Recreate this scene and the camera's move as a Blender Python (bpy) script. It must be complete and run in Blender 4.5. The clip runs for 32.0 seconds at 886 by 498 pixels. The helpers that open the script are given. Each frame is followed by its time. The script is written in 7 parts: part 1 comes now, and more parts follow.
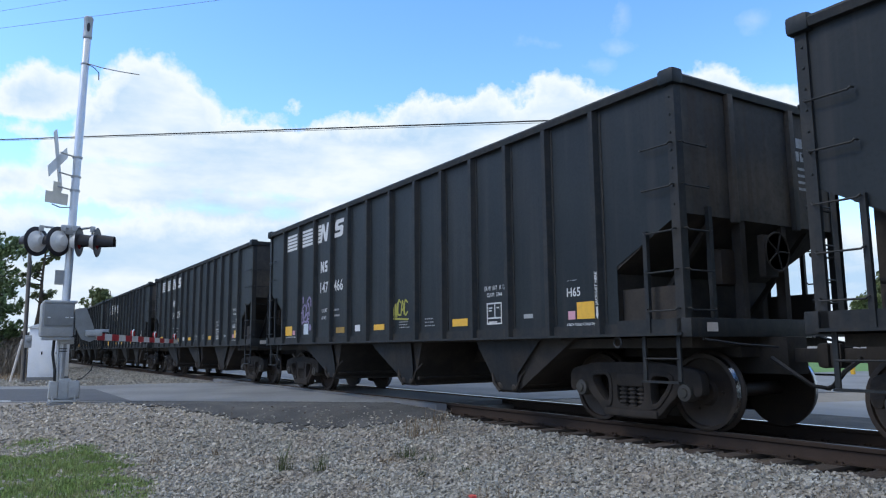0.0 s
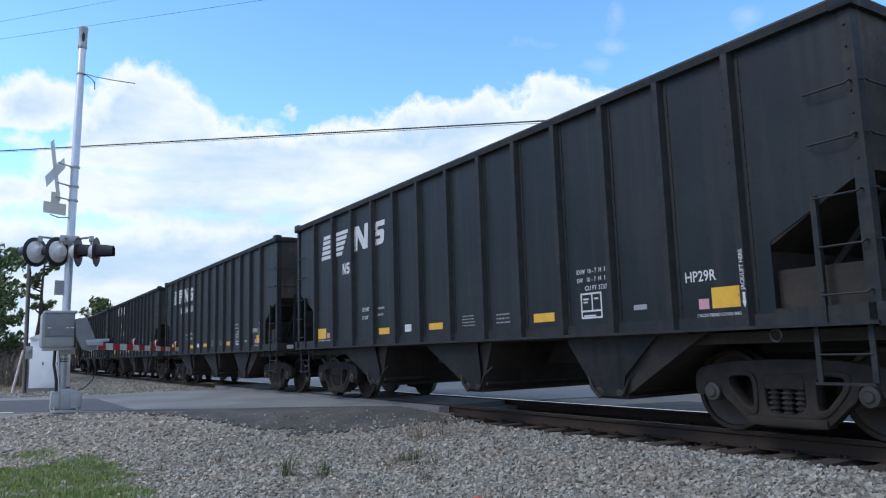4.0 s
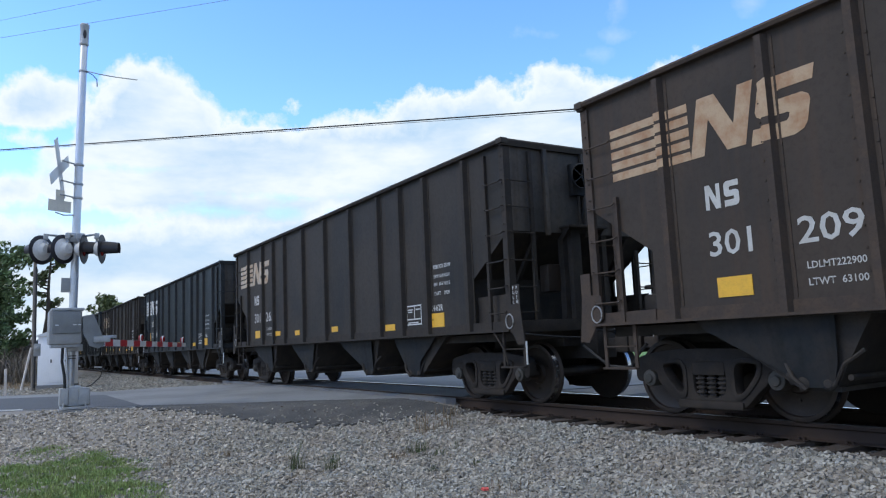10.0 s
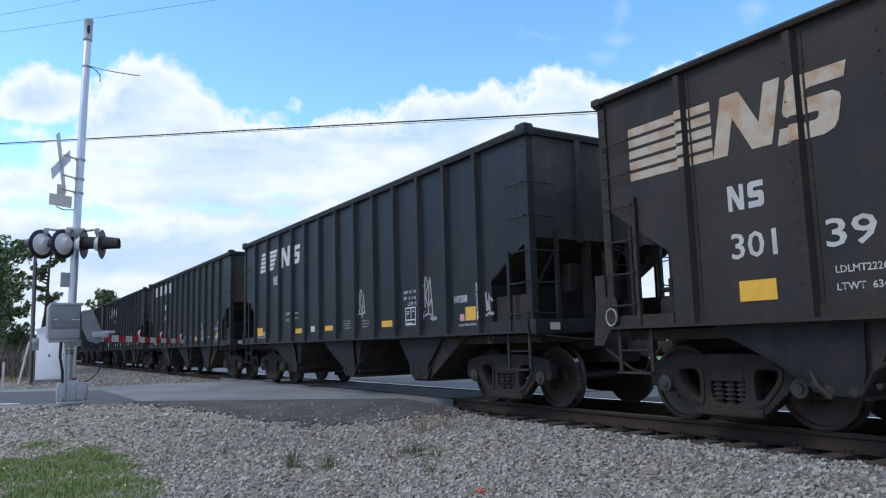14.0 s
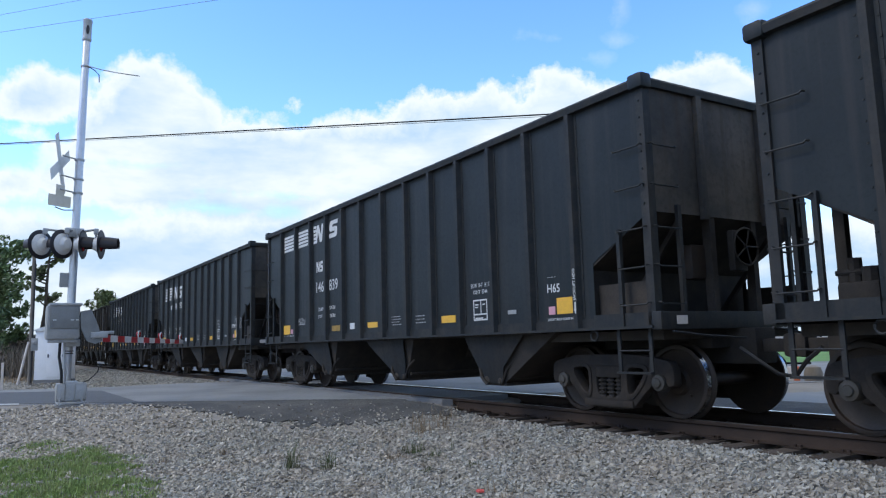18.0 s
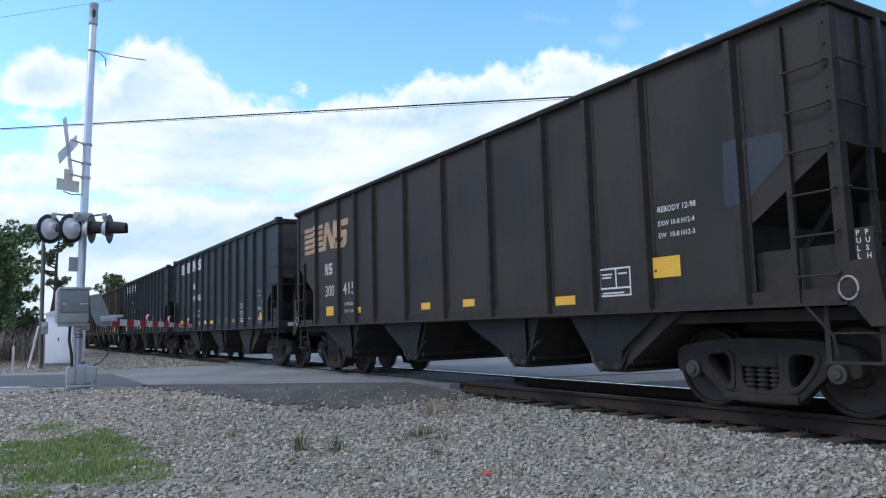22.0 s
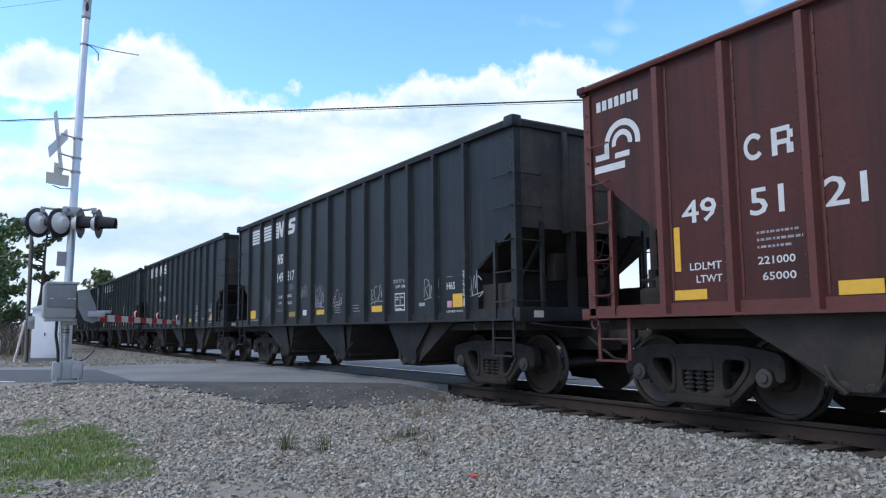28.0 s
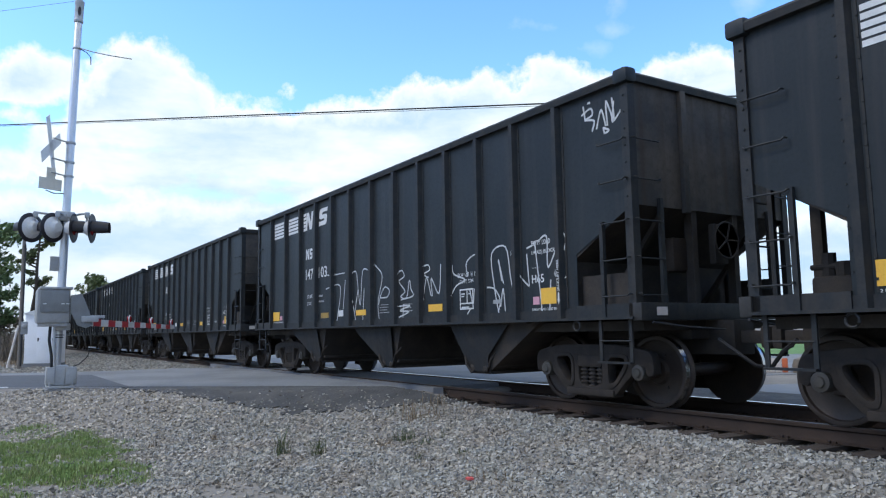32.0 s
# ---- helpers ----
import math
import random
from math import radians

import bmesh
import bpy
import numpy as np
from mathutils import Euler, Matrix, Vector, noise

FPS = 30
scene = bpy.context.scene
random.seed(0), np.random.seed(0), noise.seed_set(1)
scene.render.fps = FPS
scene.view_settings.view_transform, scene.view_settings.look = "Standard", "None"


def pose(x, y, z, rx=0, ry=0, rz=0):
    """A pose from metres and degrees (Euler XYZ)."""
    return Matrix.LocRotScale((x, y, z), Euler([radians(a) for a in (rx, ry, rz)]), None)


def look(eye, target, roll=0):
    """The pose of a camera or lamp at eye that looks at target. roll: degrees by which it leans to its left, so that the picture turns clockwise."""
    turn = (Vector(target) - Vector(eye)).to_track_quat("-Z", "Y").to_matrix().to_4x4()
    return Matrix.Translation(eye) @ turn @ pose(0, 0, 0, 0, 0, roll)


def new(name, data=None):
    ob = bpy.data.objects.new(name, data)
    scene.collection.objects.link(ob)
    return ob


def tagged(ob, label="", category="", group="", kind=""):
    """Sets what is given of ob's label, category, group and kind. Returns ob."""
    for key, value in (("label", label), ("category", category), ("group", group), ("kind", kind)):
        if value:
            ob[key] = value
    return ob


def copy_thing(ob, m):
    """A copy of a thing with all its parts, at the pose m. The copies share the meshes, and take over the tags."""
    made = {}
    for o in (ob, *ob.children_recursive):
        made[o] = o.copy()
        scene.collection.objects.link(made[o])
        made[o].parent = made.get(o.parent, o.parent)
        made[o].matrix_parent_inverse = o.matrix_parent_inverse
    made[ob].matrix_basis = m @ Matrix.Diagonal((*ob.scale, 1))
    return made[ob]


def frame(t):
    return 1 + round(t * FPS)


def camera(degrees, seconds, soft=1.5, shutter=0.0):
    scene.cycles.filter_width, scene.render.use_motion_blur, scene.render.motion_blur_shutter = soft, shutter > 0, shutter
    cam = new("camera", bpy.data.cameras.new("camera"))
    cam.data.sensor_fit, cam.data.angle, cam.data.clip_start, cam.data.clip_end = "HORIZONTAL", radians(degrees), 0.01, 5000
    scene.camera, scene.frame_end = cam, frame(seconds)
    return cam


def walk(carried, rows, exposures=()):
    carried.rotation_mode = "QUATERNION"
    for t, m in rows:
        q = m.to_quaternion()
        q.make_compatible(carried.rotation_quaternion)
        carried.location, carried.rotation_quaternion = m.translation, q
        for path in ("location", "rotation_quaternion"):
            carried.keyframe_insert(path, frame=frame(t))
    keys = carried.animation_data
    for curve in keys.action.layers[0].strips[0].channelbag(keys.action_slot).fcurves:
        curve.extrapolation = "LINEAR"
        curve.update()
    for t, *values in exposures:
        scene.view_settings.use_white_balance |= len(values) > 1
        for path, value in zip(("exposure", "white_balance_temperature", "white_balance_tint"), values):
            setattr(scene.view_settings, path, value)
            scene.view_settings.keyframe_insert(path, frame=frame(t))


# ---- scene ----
cam = camera(62.74, 32.0, soft=1.2)
EYE = Vector((0.0, -8.147, 1.012))
# seconds, pitch, yaw and roll in degrees: a hand-held camera that stands in one place
VIEW = (
    (0.0, 7.71, -57.62, -0.55), (0.5, 7.70, -57.67, -0.50), (1.0, 7.51, -57.57, -0.79), (1.5, 7.42, -57.26, -0.99),
    (2.0, 7.28, -57.41, -0.96), (2.5, 7.06, -57.46, -1.09), (3.0, 7.35, -57.77, -1.76), (3.5, 7.93, -57.54, -1.76),
    (5.5, 7.29, -57.67, -1.90), (6.0, 7.14, -57.72, -2.37), (6.5, 6.97, -57.72, -2.44), (7.0, 7.00, -57.65, -2.45),
    (7.5, 6.87, -57.56, -2.24), (8.0, 7.03, -57.46, -2.33), (8.5, 7.10, -57.62, -2.20), (9.0, 7.14, -57.62, -2.25),
    (9.5, 7.40, -57.81, -2.27), (10.0, 7.28, -57.94, -2.52), (10.5, 7.12, -58.00, -2.29), (11.0, 7.03, -58.17, -1.88),
    (11.5, 6.85, -58.11, -1.62), (12.0, 7.01, -58.06, -1.71), (12.5, 7.36, -58.07, -1.83), (13.0, 7.34, -57.97, -1.92),
    (13.5, 7.33, -57.84, -1.82), (14.0, 7.36, -57.94, -1.55), (14.5, 7.37, -58.10, -1.52), (16.5, 7.21, -57.97, -1.59),
    (17.0, 7.21, -58.00, -1.30), (17.5, 7.18, -58.10, -1.55), (18.0, 7.38, -57.88, -1.56), (18.5, 7.52, -58.02, -1.30),
    (19.0, 7.24, -58.08, -1.13), (19.5, 6.92, -58.19, -1.28), (20.0, 6.84, -58.43, -1.20), (20.5, 6.62, -58.52, -1.46),
    (21.0, 6.46, -58.54, -1.47), (21.5, 6.36, -58.63, -1.63), (22.0, 6.15, -58.47, -1.51), (22.5, 6.01, -58.49, -1.21),
    (23.0, 6.17, -58.51, -1.05), (23.5, 6.23, -58.47, -1.07), (24.0, 6.18, -58.45, -1.07), (24.5, 6.10, -58.43, -1.05),
    (25.0, 6.06, -58.21, -1.37), (25.5, 6.37, -58.23, -1.28), (27.5, 6.40, -57.67, -0.78), (28.0, 6.24, -57.74, -0.55),
    (28.5, 6.26, -57.64, -0.75), (29.0, 6.46, -57.66, -0.80), (29.5, 6.55, -57.66, -0.65), (30.0, 6.67, -57.91, -0.38),
    (30.5, 6.57, -57.83, -0.69), (31.0, 6.79, -57.72, -0.64), (31.5, 6.73, -57.45, -0.79), (32.0, 6.45, -57.31, -0.91),
)


def view(t, pitch, yaw, roll):
    a, b = radians(yaw), radians(pitch)
    way = Vector((math.sin(a) * math.cos(b), math.cos(a) * math.cos(b), math.sin(b)))
    return t, look(EYE, EYE + way, roll)


# the picture brightens and warms a little on the way
walk(cam, [view(*row) for row in VIEW], ((0.0, 1.30, 6290, 10), (13.0, 1.31, 6290, 10), (22.0, 1.39, 6280, 10), (32.0, 1.45, 6320, 10)))

# ---- light: bright day with broken white cloud, soft sun ----
SUN_EL, SUN_AZ = radians(48), radians(200)
world = bpy.data.worlds.new("sky")
scene.world = world
world.use_nodes = True
wn, wl = world.node_tree.nodes, world.node_tree.links
wn.clear()


def wnode(kind, **values):
    n = wn.new(kind)
    for key, v in values.items():
        n.inputs[key].default_value = v
    return n


def wmath(op, a, b=None, clamp=False):
    n = wn.new("ShaderNodeMath")
    n.operation, n.use_clamp = op, clamp
    for i, v in enumerate((a, b)):
        if v is None:
            continue
        if isinstance(v, (int, float)):
            n.inputs[i].default_value = v
        else:
            wl.new(v, n.inputs[i])
    return n.outputs[0]


sky = wn.new("ShaderNodeTexSky")
sky.sky_type, sky.sun_disc = "NISHITA", False
sky.sun_elevation, sky.sun_rotation = SUN_EL, SUN_AZ
sky.air_density, sky.dust_density, sky.ozone_density = 1.0, 0.4, 2.0
coord = wn.new("ShaderNodeTexCoord")
sep = wn.new("ShaderNodeSeparateXYZ")
wl.new(coord.outputs["Generated"], sep.inputs[0])
squash = wn.new("ShaderNodeMapping")
squash.inputs["Scale"].default_value = (1.0, 1.0, 1.9)
squash.inputs["Location"].default_value = (0.35, 0.1, 0.0)
wl.new(coord.outputs["Generated"], squash.inputs[0])
puffs = wnode("ShaderNodeTexNoise", Scale=5.2, Detail=9.0, Roughness=0.56, Distortion=0.25)
wl.new(squash.outputs[0], puffs.inputs["Vector"])
streaks = wnode("ShaderNodeTexNoise", Scale=3.6, Detail=6.0, Roughness=0.55)
stretch = wn.new("ShaderNodeMapping")
stretch.inputs["Scale"].default_value = (1.0, 1.0, 3.6)
wl.new(coord.outputs["Generated"], stretch.inputs[0])
wl.new(stretch.outputs[0], streaks.inputs["Vector"])
# thick cloud low over the horizon, thinning with height
height = wmath("MULTIPLY", wmath("SUBTRACT", 0.33, sep.outputs["Z"]), 5.0)
thick = wmath("ADD", wmath("MULTIPLY", wmath("SUBTRACT", puffs.outputs["Fac"], 0.5), 2.3), height)
# unseen white cloud added overhead, to whiten and soften the light
over_head = wmath("MULTIPLY", wmath("SUBTRACT", sep.outputs["Z"], 0.50), 9.0, clamp=True)
thick = wmath("ADD", thick, wmath("MULTIPLY", over_head, wmath("SUBTRACT", wmath("MULTIPLY", sep.outputs["Z"], 5.0), 1.35)))
cover_round = wmath("MULTIPLY", wmath("ADD", thick, 0.02), 8.0, clamp=True)
# the cloud field over the train: billows laid out on a plane far off, square to one fixed heading
HEADING = look((0, 0, 0), (-0.8409, 0.5261, 0.1278), -1.92).to_3x3()


def along(v):
    n = wn.new("ShaderNodeVectorMath")
    n.operation = "DOT_PRODUCT"
    wl.new(coord.outputs["Generated"], n.inputs[0])
    n.inputs[1].default_value = v
    return n.outputs["Value"]


ahead = along(-HEADING.col[2])
depth_ = wmath("MAXIMUM", ahead, 0.05)
frill = wnode("ShaderNodeTexNoise", Scale=16.0, Detail=7.0, Roughness=0.62)
wl.new(coord.outputs["Generated"], frill.inputs["Vector"])
flat = wn.new("ShaderNodeCombineXYZ")
wl.new(wmath("ADD", wmath("DIVIDE", along(HEADING.col[0]), depth_), wmath("MULTIPLY", wmath("SUBTRACT", frill.outputs["Fac"], 0.5), 0.035)), flat.inputs[0])
wl.new(wmath("ADD", wmath("DIVIDE", along(HEADING.col[1]), depth_), wmath("MULTIPLY", wmath("SUBTRACT", puffs.outputs["Fac"], 0.5), 0.05)), flat.inputs[1])


def billow(u, v, a, b):
    """How far inside an oval billow a direction lies; negative outside."""
    m = wn.new("ShaderNodeMapping")
    m.inputs["Location"].default_value, m.inputs["Scale"].default_value = (-u / a, -v / b, 0), (1 / a, 1 / b, 0)
    wl.new(flat.outputs[0], m.inputs[0])
    n = wn.new("ShaderNodeVectorMath")
    n.operation = "LENGTH"
    wl.new(m.outputs[0], n.inputs[0])
    return wmath("MULTIPLY", wmath("SUBTRACT", 1.0, n.outputs["Value"]), min(a, b))


BILLOWS = ((-0.40, 0.150, 0.105, 0.115), (-0.56, 0.205, 0.085, 0.040), (-0.59, 0.155, 0.040, 0.014), (-0.60, 0.085, 0.060, 0.030), (-0.46, 0.10, 0.11, 0.06),
           (-0.28, 0.095, 0.20, 0.085), (-0.11, 0.110, 0.24, 0.070), (0.060, 0.138, 0.16, 0.088), (0.160, 0.164, 0.10, 0.078), (0.25, 0.158, 0.09, 0.070),
           (0.38, 0.185, 0.14, 0.075), (-0.198, 0.197, 0.009, 0.008), (0.0, -0.10, 1.6, 0.155))
inside = None
for oval in BILLOWS:
    d_ = billow(*oval)
    inside = d_ if inside is None else wmath("MAXIMUM", inside, d_)
mass = wmath("ADD", inside, wmath("MULTIPLY", wmath("SUBTRACT", frill.outputs["Fac"], 0.5), 0.085))
cover_ahead = wmath("MULTIPLY", wmath("ADD", mass, 0.004), 75.0, clamp=True)
# rifts of thin cloud between the billows, and wisps above them
for oval in ((-0.51, 0.046, 0.075, 0.013), (-0.585, 0.118, 0.055, 0.022), (-0.30, 0.050, 0.16, 0.012), (-0.42, 0.115, 0.09, 0.006), (-0.19, 0.075, 0.10, 0.008)):
    rift = wmath("MULTIPLY", wmath("ADD", billow(*oval), wmath("MULTIPLY", wmath("SUBTRACT", frill.outputs["Fac"], 0.52), 0.05)), 55.0, clamp=True)
    cover_ahead = wmath("MULTIPLY", cover_ahead, wmath("SUBTRACT", 1.0, wmath("MULTIPLY", rift, 0.7)))
for oval in ((0.155, 0.288, 0.026, 0.007), (0.245, 0.290, 0.022, 0.006), (0.245, 0.332, 0.014, 0.018), (0.43, 0.335, 0.02, 0.012), (0.21, 0.262, 0.03, 0.010)):
    wisp = wmath("MULTIPLY", wmath("ADD", billow(*oval), wmath("MULTIPLY", wmath("SUBTRACT", frill.outputs["Fac"], 0.48), 0.06)), 26.0, clamp=True)
    cover_ahead = wmath("MAXIMUM", cover_ahead, wmath("MULTIPLY", wisp, 0.5))
turned_to = wmath("MULTIPLY", wmath("SUBTRACT", ahead, 0.55), 5.0, clamp=True)
cover = wmath("ADD", wmath("MULTIPLY", cover_ahead, turned_to), wmath("MULTIPLY", cover_round, wmath("SUBTRACT", 1.0, turned_to)))
thin = wmath("MULTIPLY", wmath("SUBTRACT", streaks.outputs["Fac"], 0.45), 4.2, clamp=True)
grey = wn.new("ShaderNodeMix")
grey.data_type = "RGBA"
grey.inputs["A"].default_value = (0.58, 0.79, 1.02, 1)
grey.inputs["B"].default_value = (1.01, 1.08, 1.11, 1)
body = wmath("ADD", wmath("MULTIPLY", thin, 0.9), wmath("MULTIPLY", wmath("SUBTRACT", puffs.outputs["Fac"], 0.44), 2.4), clamp=True)
rim = wmath("MULTIPLY", wmath("SUBTRACT", 0.045, mass), 30.0, clamp=True)
wl.new(wmath("ADD", wmath("MAXIMUM", body, wmath("MULTIPLY", rim, turned_to)), over_head, clamp=True), grey.inputs["Factor"])
cloud_light = wnode("ShaderNodeBackground", Strength=0.37)
wl.new(grey.outputs["Result"], cloud_light.inputs["Color"])
blue_light = wnode("ShaderNodeBackground", Strength=0.138)
deep = wnode("ShaderNodeHueSaturation", Hue=0.508, Saturation=1.24)
wl.new(sky.outputs[0], deep.inputs["Color"])
wl.new(deep.outputs[0], blue_light.inputs["Color"])
both = wn.new("ShaderNodeMixShader")
wl.new(cover, both.inputs[0])
wl.new(blue_light.outputs[0], both.inputs[1])
wl.new(cloud_light.outputs[0], both.inputs[2])
wout = wn.new("ShaderNodeOutputWorld")
wl.new(both.outputs[0], wout.inputs["Surface"])

sun = new("sun", bpy.data.lights.new("sun", "SUN"))
sun.data.energy, sun.data.angle, sun.data.color = 0.5, radians(14), (1.0, 0.95, 0.87)
sun.matrix_world = look((math.sin(SUN_AZ) * math.cos(SUN_EL) * 60, math.cos(SUN_AZ) * math.cos(SUN_EL) * 60, math.sin(SUN_EL) * 60), (0, 0, 0))

# ---- materials ----


def material(name, colour, rough=0.6, metal=0.0, second=None, scale=4.0, amount=0.5, grain=60.0, bump=0.15, depth=0.004,
             streaks=None, streak_amount=0.0, stretch=(1, 1, 1), per_piece=0.0, spec=0.5):
    """A surface with variation at two scales: broad stains of the second colour and a fine grain, with fine relief."""
    m = bpy.data.materials.new(name)
    m.use_nodes = True
    n, l = m.node_tree.nodes, m.node_tree.links
    b = n["Principled BSDF"]
    b.inputs["Metallic"].default_value = metal
    b.inputs["Specular IOR Level"].default_value = spec
    co = n.new("ShaderNodeTexCoord")
    mp = n.new("ShaderNodeMapping")
    mp.inputs["Scale"].default_value = stretch
    l.new(co.outputs["Object"], mp.inputs[0])
    info = n.new("ShaderNodeObjectInfo")
    shift = n.new("ShaderNodeVectorMath")
    shift.operation = "SCALE"
    shift.inputs[0].default_value = (37.0, 19.0, 11.0)
    l.new(info.outputs["Random"], shift.inputs["Scale"])
    l.new(shift.outputs[0], mp.inputs["Location"])

    def tex(s, detail, rough_=0.6):
        t = n.new("ShaderNodeTexNoise")
        t.inputs["Scale"].default_value, t.inputs["Detail"].default_value, t.inputs["Roughness"].default_value = s, detail, rough_
        l.new(mp.outputs[0], t.inputs["Vector"])
        return t.outputs["Fac"]

    def ramp(fac, lo, hi):
        r = n.new("ShaderNodeMapRange")
        r.inputs["From Min"].default_value, r.inputs["From Max"].default_value = lo, hi
        l.new(fac, r.inputs["Value"])
        return r.outputs[0]

    def mix(fac, a, c, factor=None):
        x = n.new("ShaderNodeMix")
        x.data_type = "RGBA"
        if factor is not None:
            q = n.new("ShaderNodeMath")
            q.operation = "MULTIPLY"
            q.inputs[1].default_value = factor
            l.new(fac, q.inputs[0])
            fac = q.outputs[0]
        l.new(fac, x.inputs["Factor"])
        for sock, v in (("A", a), ("B", c)):
            if isinstance(v, tuple):
                x.inputs[sock].default_value = (*v, 1)
            else:
                l.new(v, x.inputs[sock])
        return x.outputs["Result"]

    second = second or tuple(v * 0.7 for v in colour)
    col = mix(ramp(tex(scale, 6.0), 0.42, 0.68), colour, second, amount)
    fine = tex(grain, 4.0, 0.7)
    dark = tuple(v * 0.62 for v in colour)
    col = mix(ramp(fine, 0.48, 0.75), col, dark, 0.5)
    if streaks:
        sm = n.new("ShaderNodeMapping")
        sm.inputs["Scale"].default_value = (7.0, 7.0, 0.35)
        l.new(co.outputs["Object"], sm.inputs[0])
        l.new(shift.outputs[0], sm.inputs["Location"])
        st = n.new("ShaderNodeTexNoise")
        st.inputs["Scale"].default_value, st.inputs["Detail"].default_value = 1.0, 7.0
        l.new(sm.outputs[0], st.inputs["Vector"])
        col = mix(ramp(st.outputs["Fac"], 0.5, 0.72), col, streaks, streak_amount)
    if per_piece:
        hs = n.new("ShaderNodeHueSaturation")
        l.new(col, hs.inputs["Color"])
        r = n.new("ShaderNodeMapRange")
        r.inputs["To Min"].default_value, r.inputs["To Max"].default_value = 1 - per_piece, 1 + per_piece
        src = n.new("ShaderNodeNewGeometry").outputs["Random Per Island"] if per_piece > 0.3 else info.outputs["Random"]
        l.new(src, r.inputs["Value"])
        l.new(r.outputs[0], hs.inputs["Value"])
        col = hs.outputs[0]
    l.new(col, b.inputs["Base Color"])
    r = n.new("ShaderNodeMapRange")
    r.inputs["To Min"].default_value, r.inputs["To Max"].default_value = max(rough - 0.12, 0.03), min(rough + 0.14, 1)
    l.new(fine, r.inputs["Value"])
    l.new(r.outputs[0], b.inputs["Roughness"])
    if bump:
        bp = n.new("ShaderNodeBump")
        bp.inputs["Strength"].default_value, bp.inputs["Distance"].default_value = bump, depth
        l.new(fine, bp.inputs["Height"])
        l.new(bp.outputs[0], b.inputs["Normal"])
    return m


BLACK = material("black_car_paint", (0.0096, 0.0142, 0.0176), 0.50, second=(0.0190, 0.0240, 0.0270), scale=0.7, amount=0.9, grain=24, bump=0.22,
                 streaks=(0.032, 0.031, 0.031), streak_amount=0.6, spec=0.26)
RIBBLACK = material("scuffed_rib_paint", (0.0145, 0.0175, 0.0200), 0.6, second=(0.040, 0.036, 0.032), scale=5.0, amount=0.6, grain=30, bump=0.25,
                    streaks=(0.046, 0.037, 0.030), streak_amount=0.5, spec=0.3)
RIBBROWN = material("rusty_rib_paint", (0.031, 0.0265, 0.023), 0.7, second=(0.052, 0.039, 0.030), scale=5.0, amount=0.75, grain=30, bump=0.25, spec=0.22)
RIBRED = material("scuffed_red_rib_paint", (0.115, 0.028, 0.020), 0.65, second=(0.075, 0.024, 0.018), scale=5.0, amount=0.75, grain=30, bump=0.25)
BROWN = material("grimy_brown_black_paint", (0.0430, 0.0368, 0.0315), 0.68, second=(0.0170, 0.0195, 0.0215), scale=0.55, amount=0.85, grain=18, bump=0.2,
                 streaks=(0.050, 0.039, 0.030), streak_amount=0.55, spec=0.22)
RUSTBROWN = material("rusted_brown_paint", (0.058, 0.0455, 0.0365), 0.7, second=(0.034, 0.0300, 0.0270), scale=0.5, amount=0.9, grain=18, bump=0.25,
                     streaks=(0.074, 0.047, 0.032), streak_amount=0.6, spec=0.2)
TANBROWN = material("sun_bleached_brown_paint", (0.078, 0.066, 0.054), 0.72, second=(0.050, 0.043, 0.037), scale=0.6, amount=0.9, grain=18, bump=0.25,
                    streaks=(0.095, 0.066, 0.046), streak_amount=0.5, spec=0.2)
RIBRUST = material("rusted_brown_rib_paint", (0.056, 0.043, 0.035), 0.7, second=(0.084, 0.057, 0.040), scale=5.0, amount=0.75, grain=30, bump=0.25, spec=0.2)
PALEMARK = material("dusty_cream_stencil_paint", (0.46, 0.39, 0.30), 0.7, second=(0.38, 0.19, 0.07), scale=5, amount=0.8, grain=60, bump=0)
RED = material("oxide_red_paint", (0.072, 0.0205, 0.0165), 0.66, second=(0.042, 0.014, 0.012), scale=0.9, amount=0.8, grain=22, bump=0.15,
               streaks=(0.024, 0.016, 0.014), streak_amount=0.75, spec=0.3)
DUSTYEND = material("dust_stained_end_paint", (0.046, 0.0445, 0.043), 0.75, second=(0.130, 0.106, 0.084), scale=0.9, amount=0.8, grain=14, bump=0.2,
                    streaks=(0.050, 0.036, 0.027), streak_amount=0.7, spec=0.25)
POCKET = material("dirty_hopper_sheet", (0.0150, 0.0175, 0.0205), 0.65, second=(0.034, 0.028, 0.023), scale=2.2, amount=0.8, grain=16, bump=0.25,
                  streaks=(0.006, 0.006, 0.006), streak_amount=0.6, spec=0.25)
UNDER = material("dusty_underframe_steel", (0.036, 0.0320, 0.0290), 0.8, second=(0.068, 0.055, 0.045), scale=3.0, amount=0.7, grain=45, bump=0.3, spec=0.2)
BEARING = material("greasy_bearing_steel", (0.050, 0.048, 0.043), 0.65, second=(0.075, 0.062, 0.050), scale=7.0, amount=0.7, grain=50, bump=0.2, metal=0.2)
CAST = material("cast_steel_with_brake_dust", (0.0300, 0.0262, 0.0236), 0.82, second=(0.056, 0.044, 0.035), scale=5.0, amount=0.7, grain=60, bump=0.4, spec=0.15)
WHEEL = material("dusty_wheel_steel", (0.036, 0.027, 0.022), 0.58, second=(0.060, 0.040, 0.028), scale=6.0, amount=0.6, grain=50, bump=0.2, metal=0.3)
RUSTY = material("rusty_wheel_steel", (0.150, 0.070, 0.030), 0.7, second=(0.090, 0.045, 0.025), scale=6.0, amount=0.6, grain=50, bump=0.2)
TREAD = material("polished_tread_steel", (0.45, 0.45, 0.46), 0.22, metal=1.0, grain=80, bump=0.05)
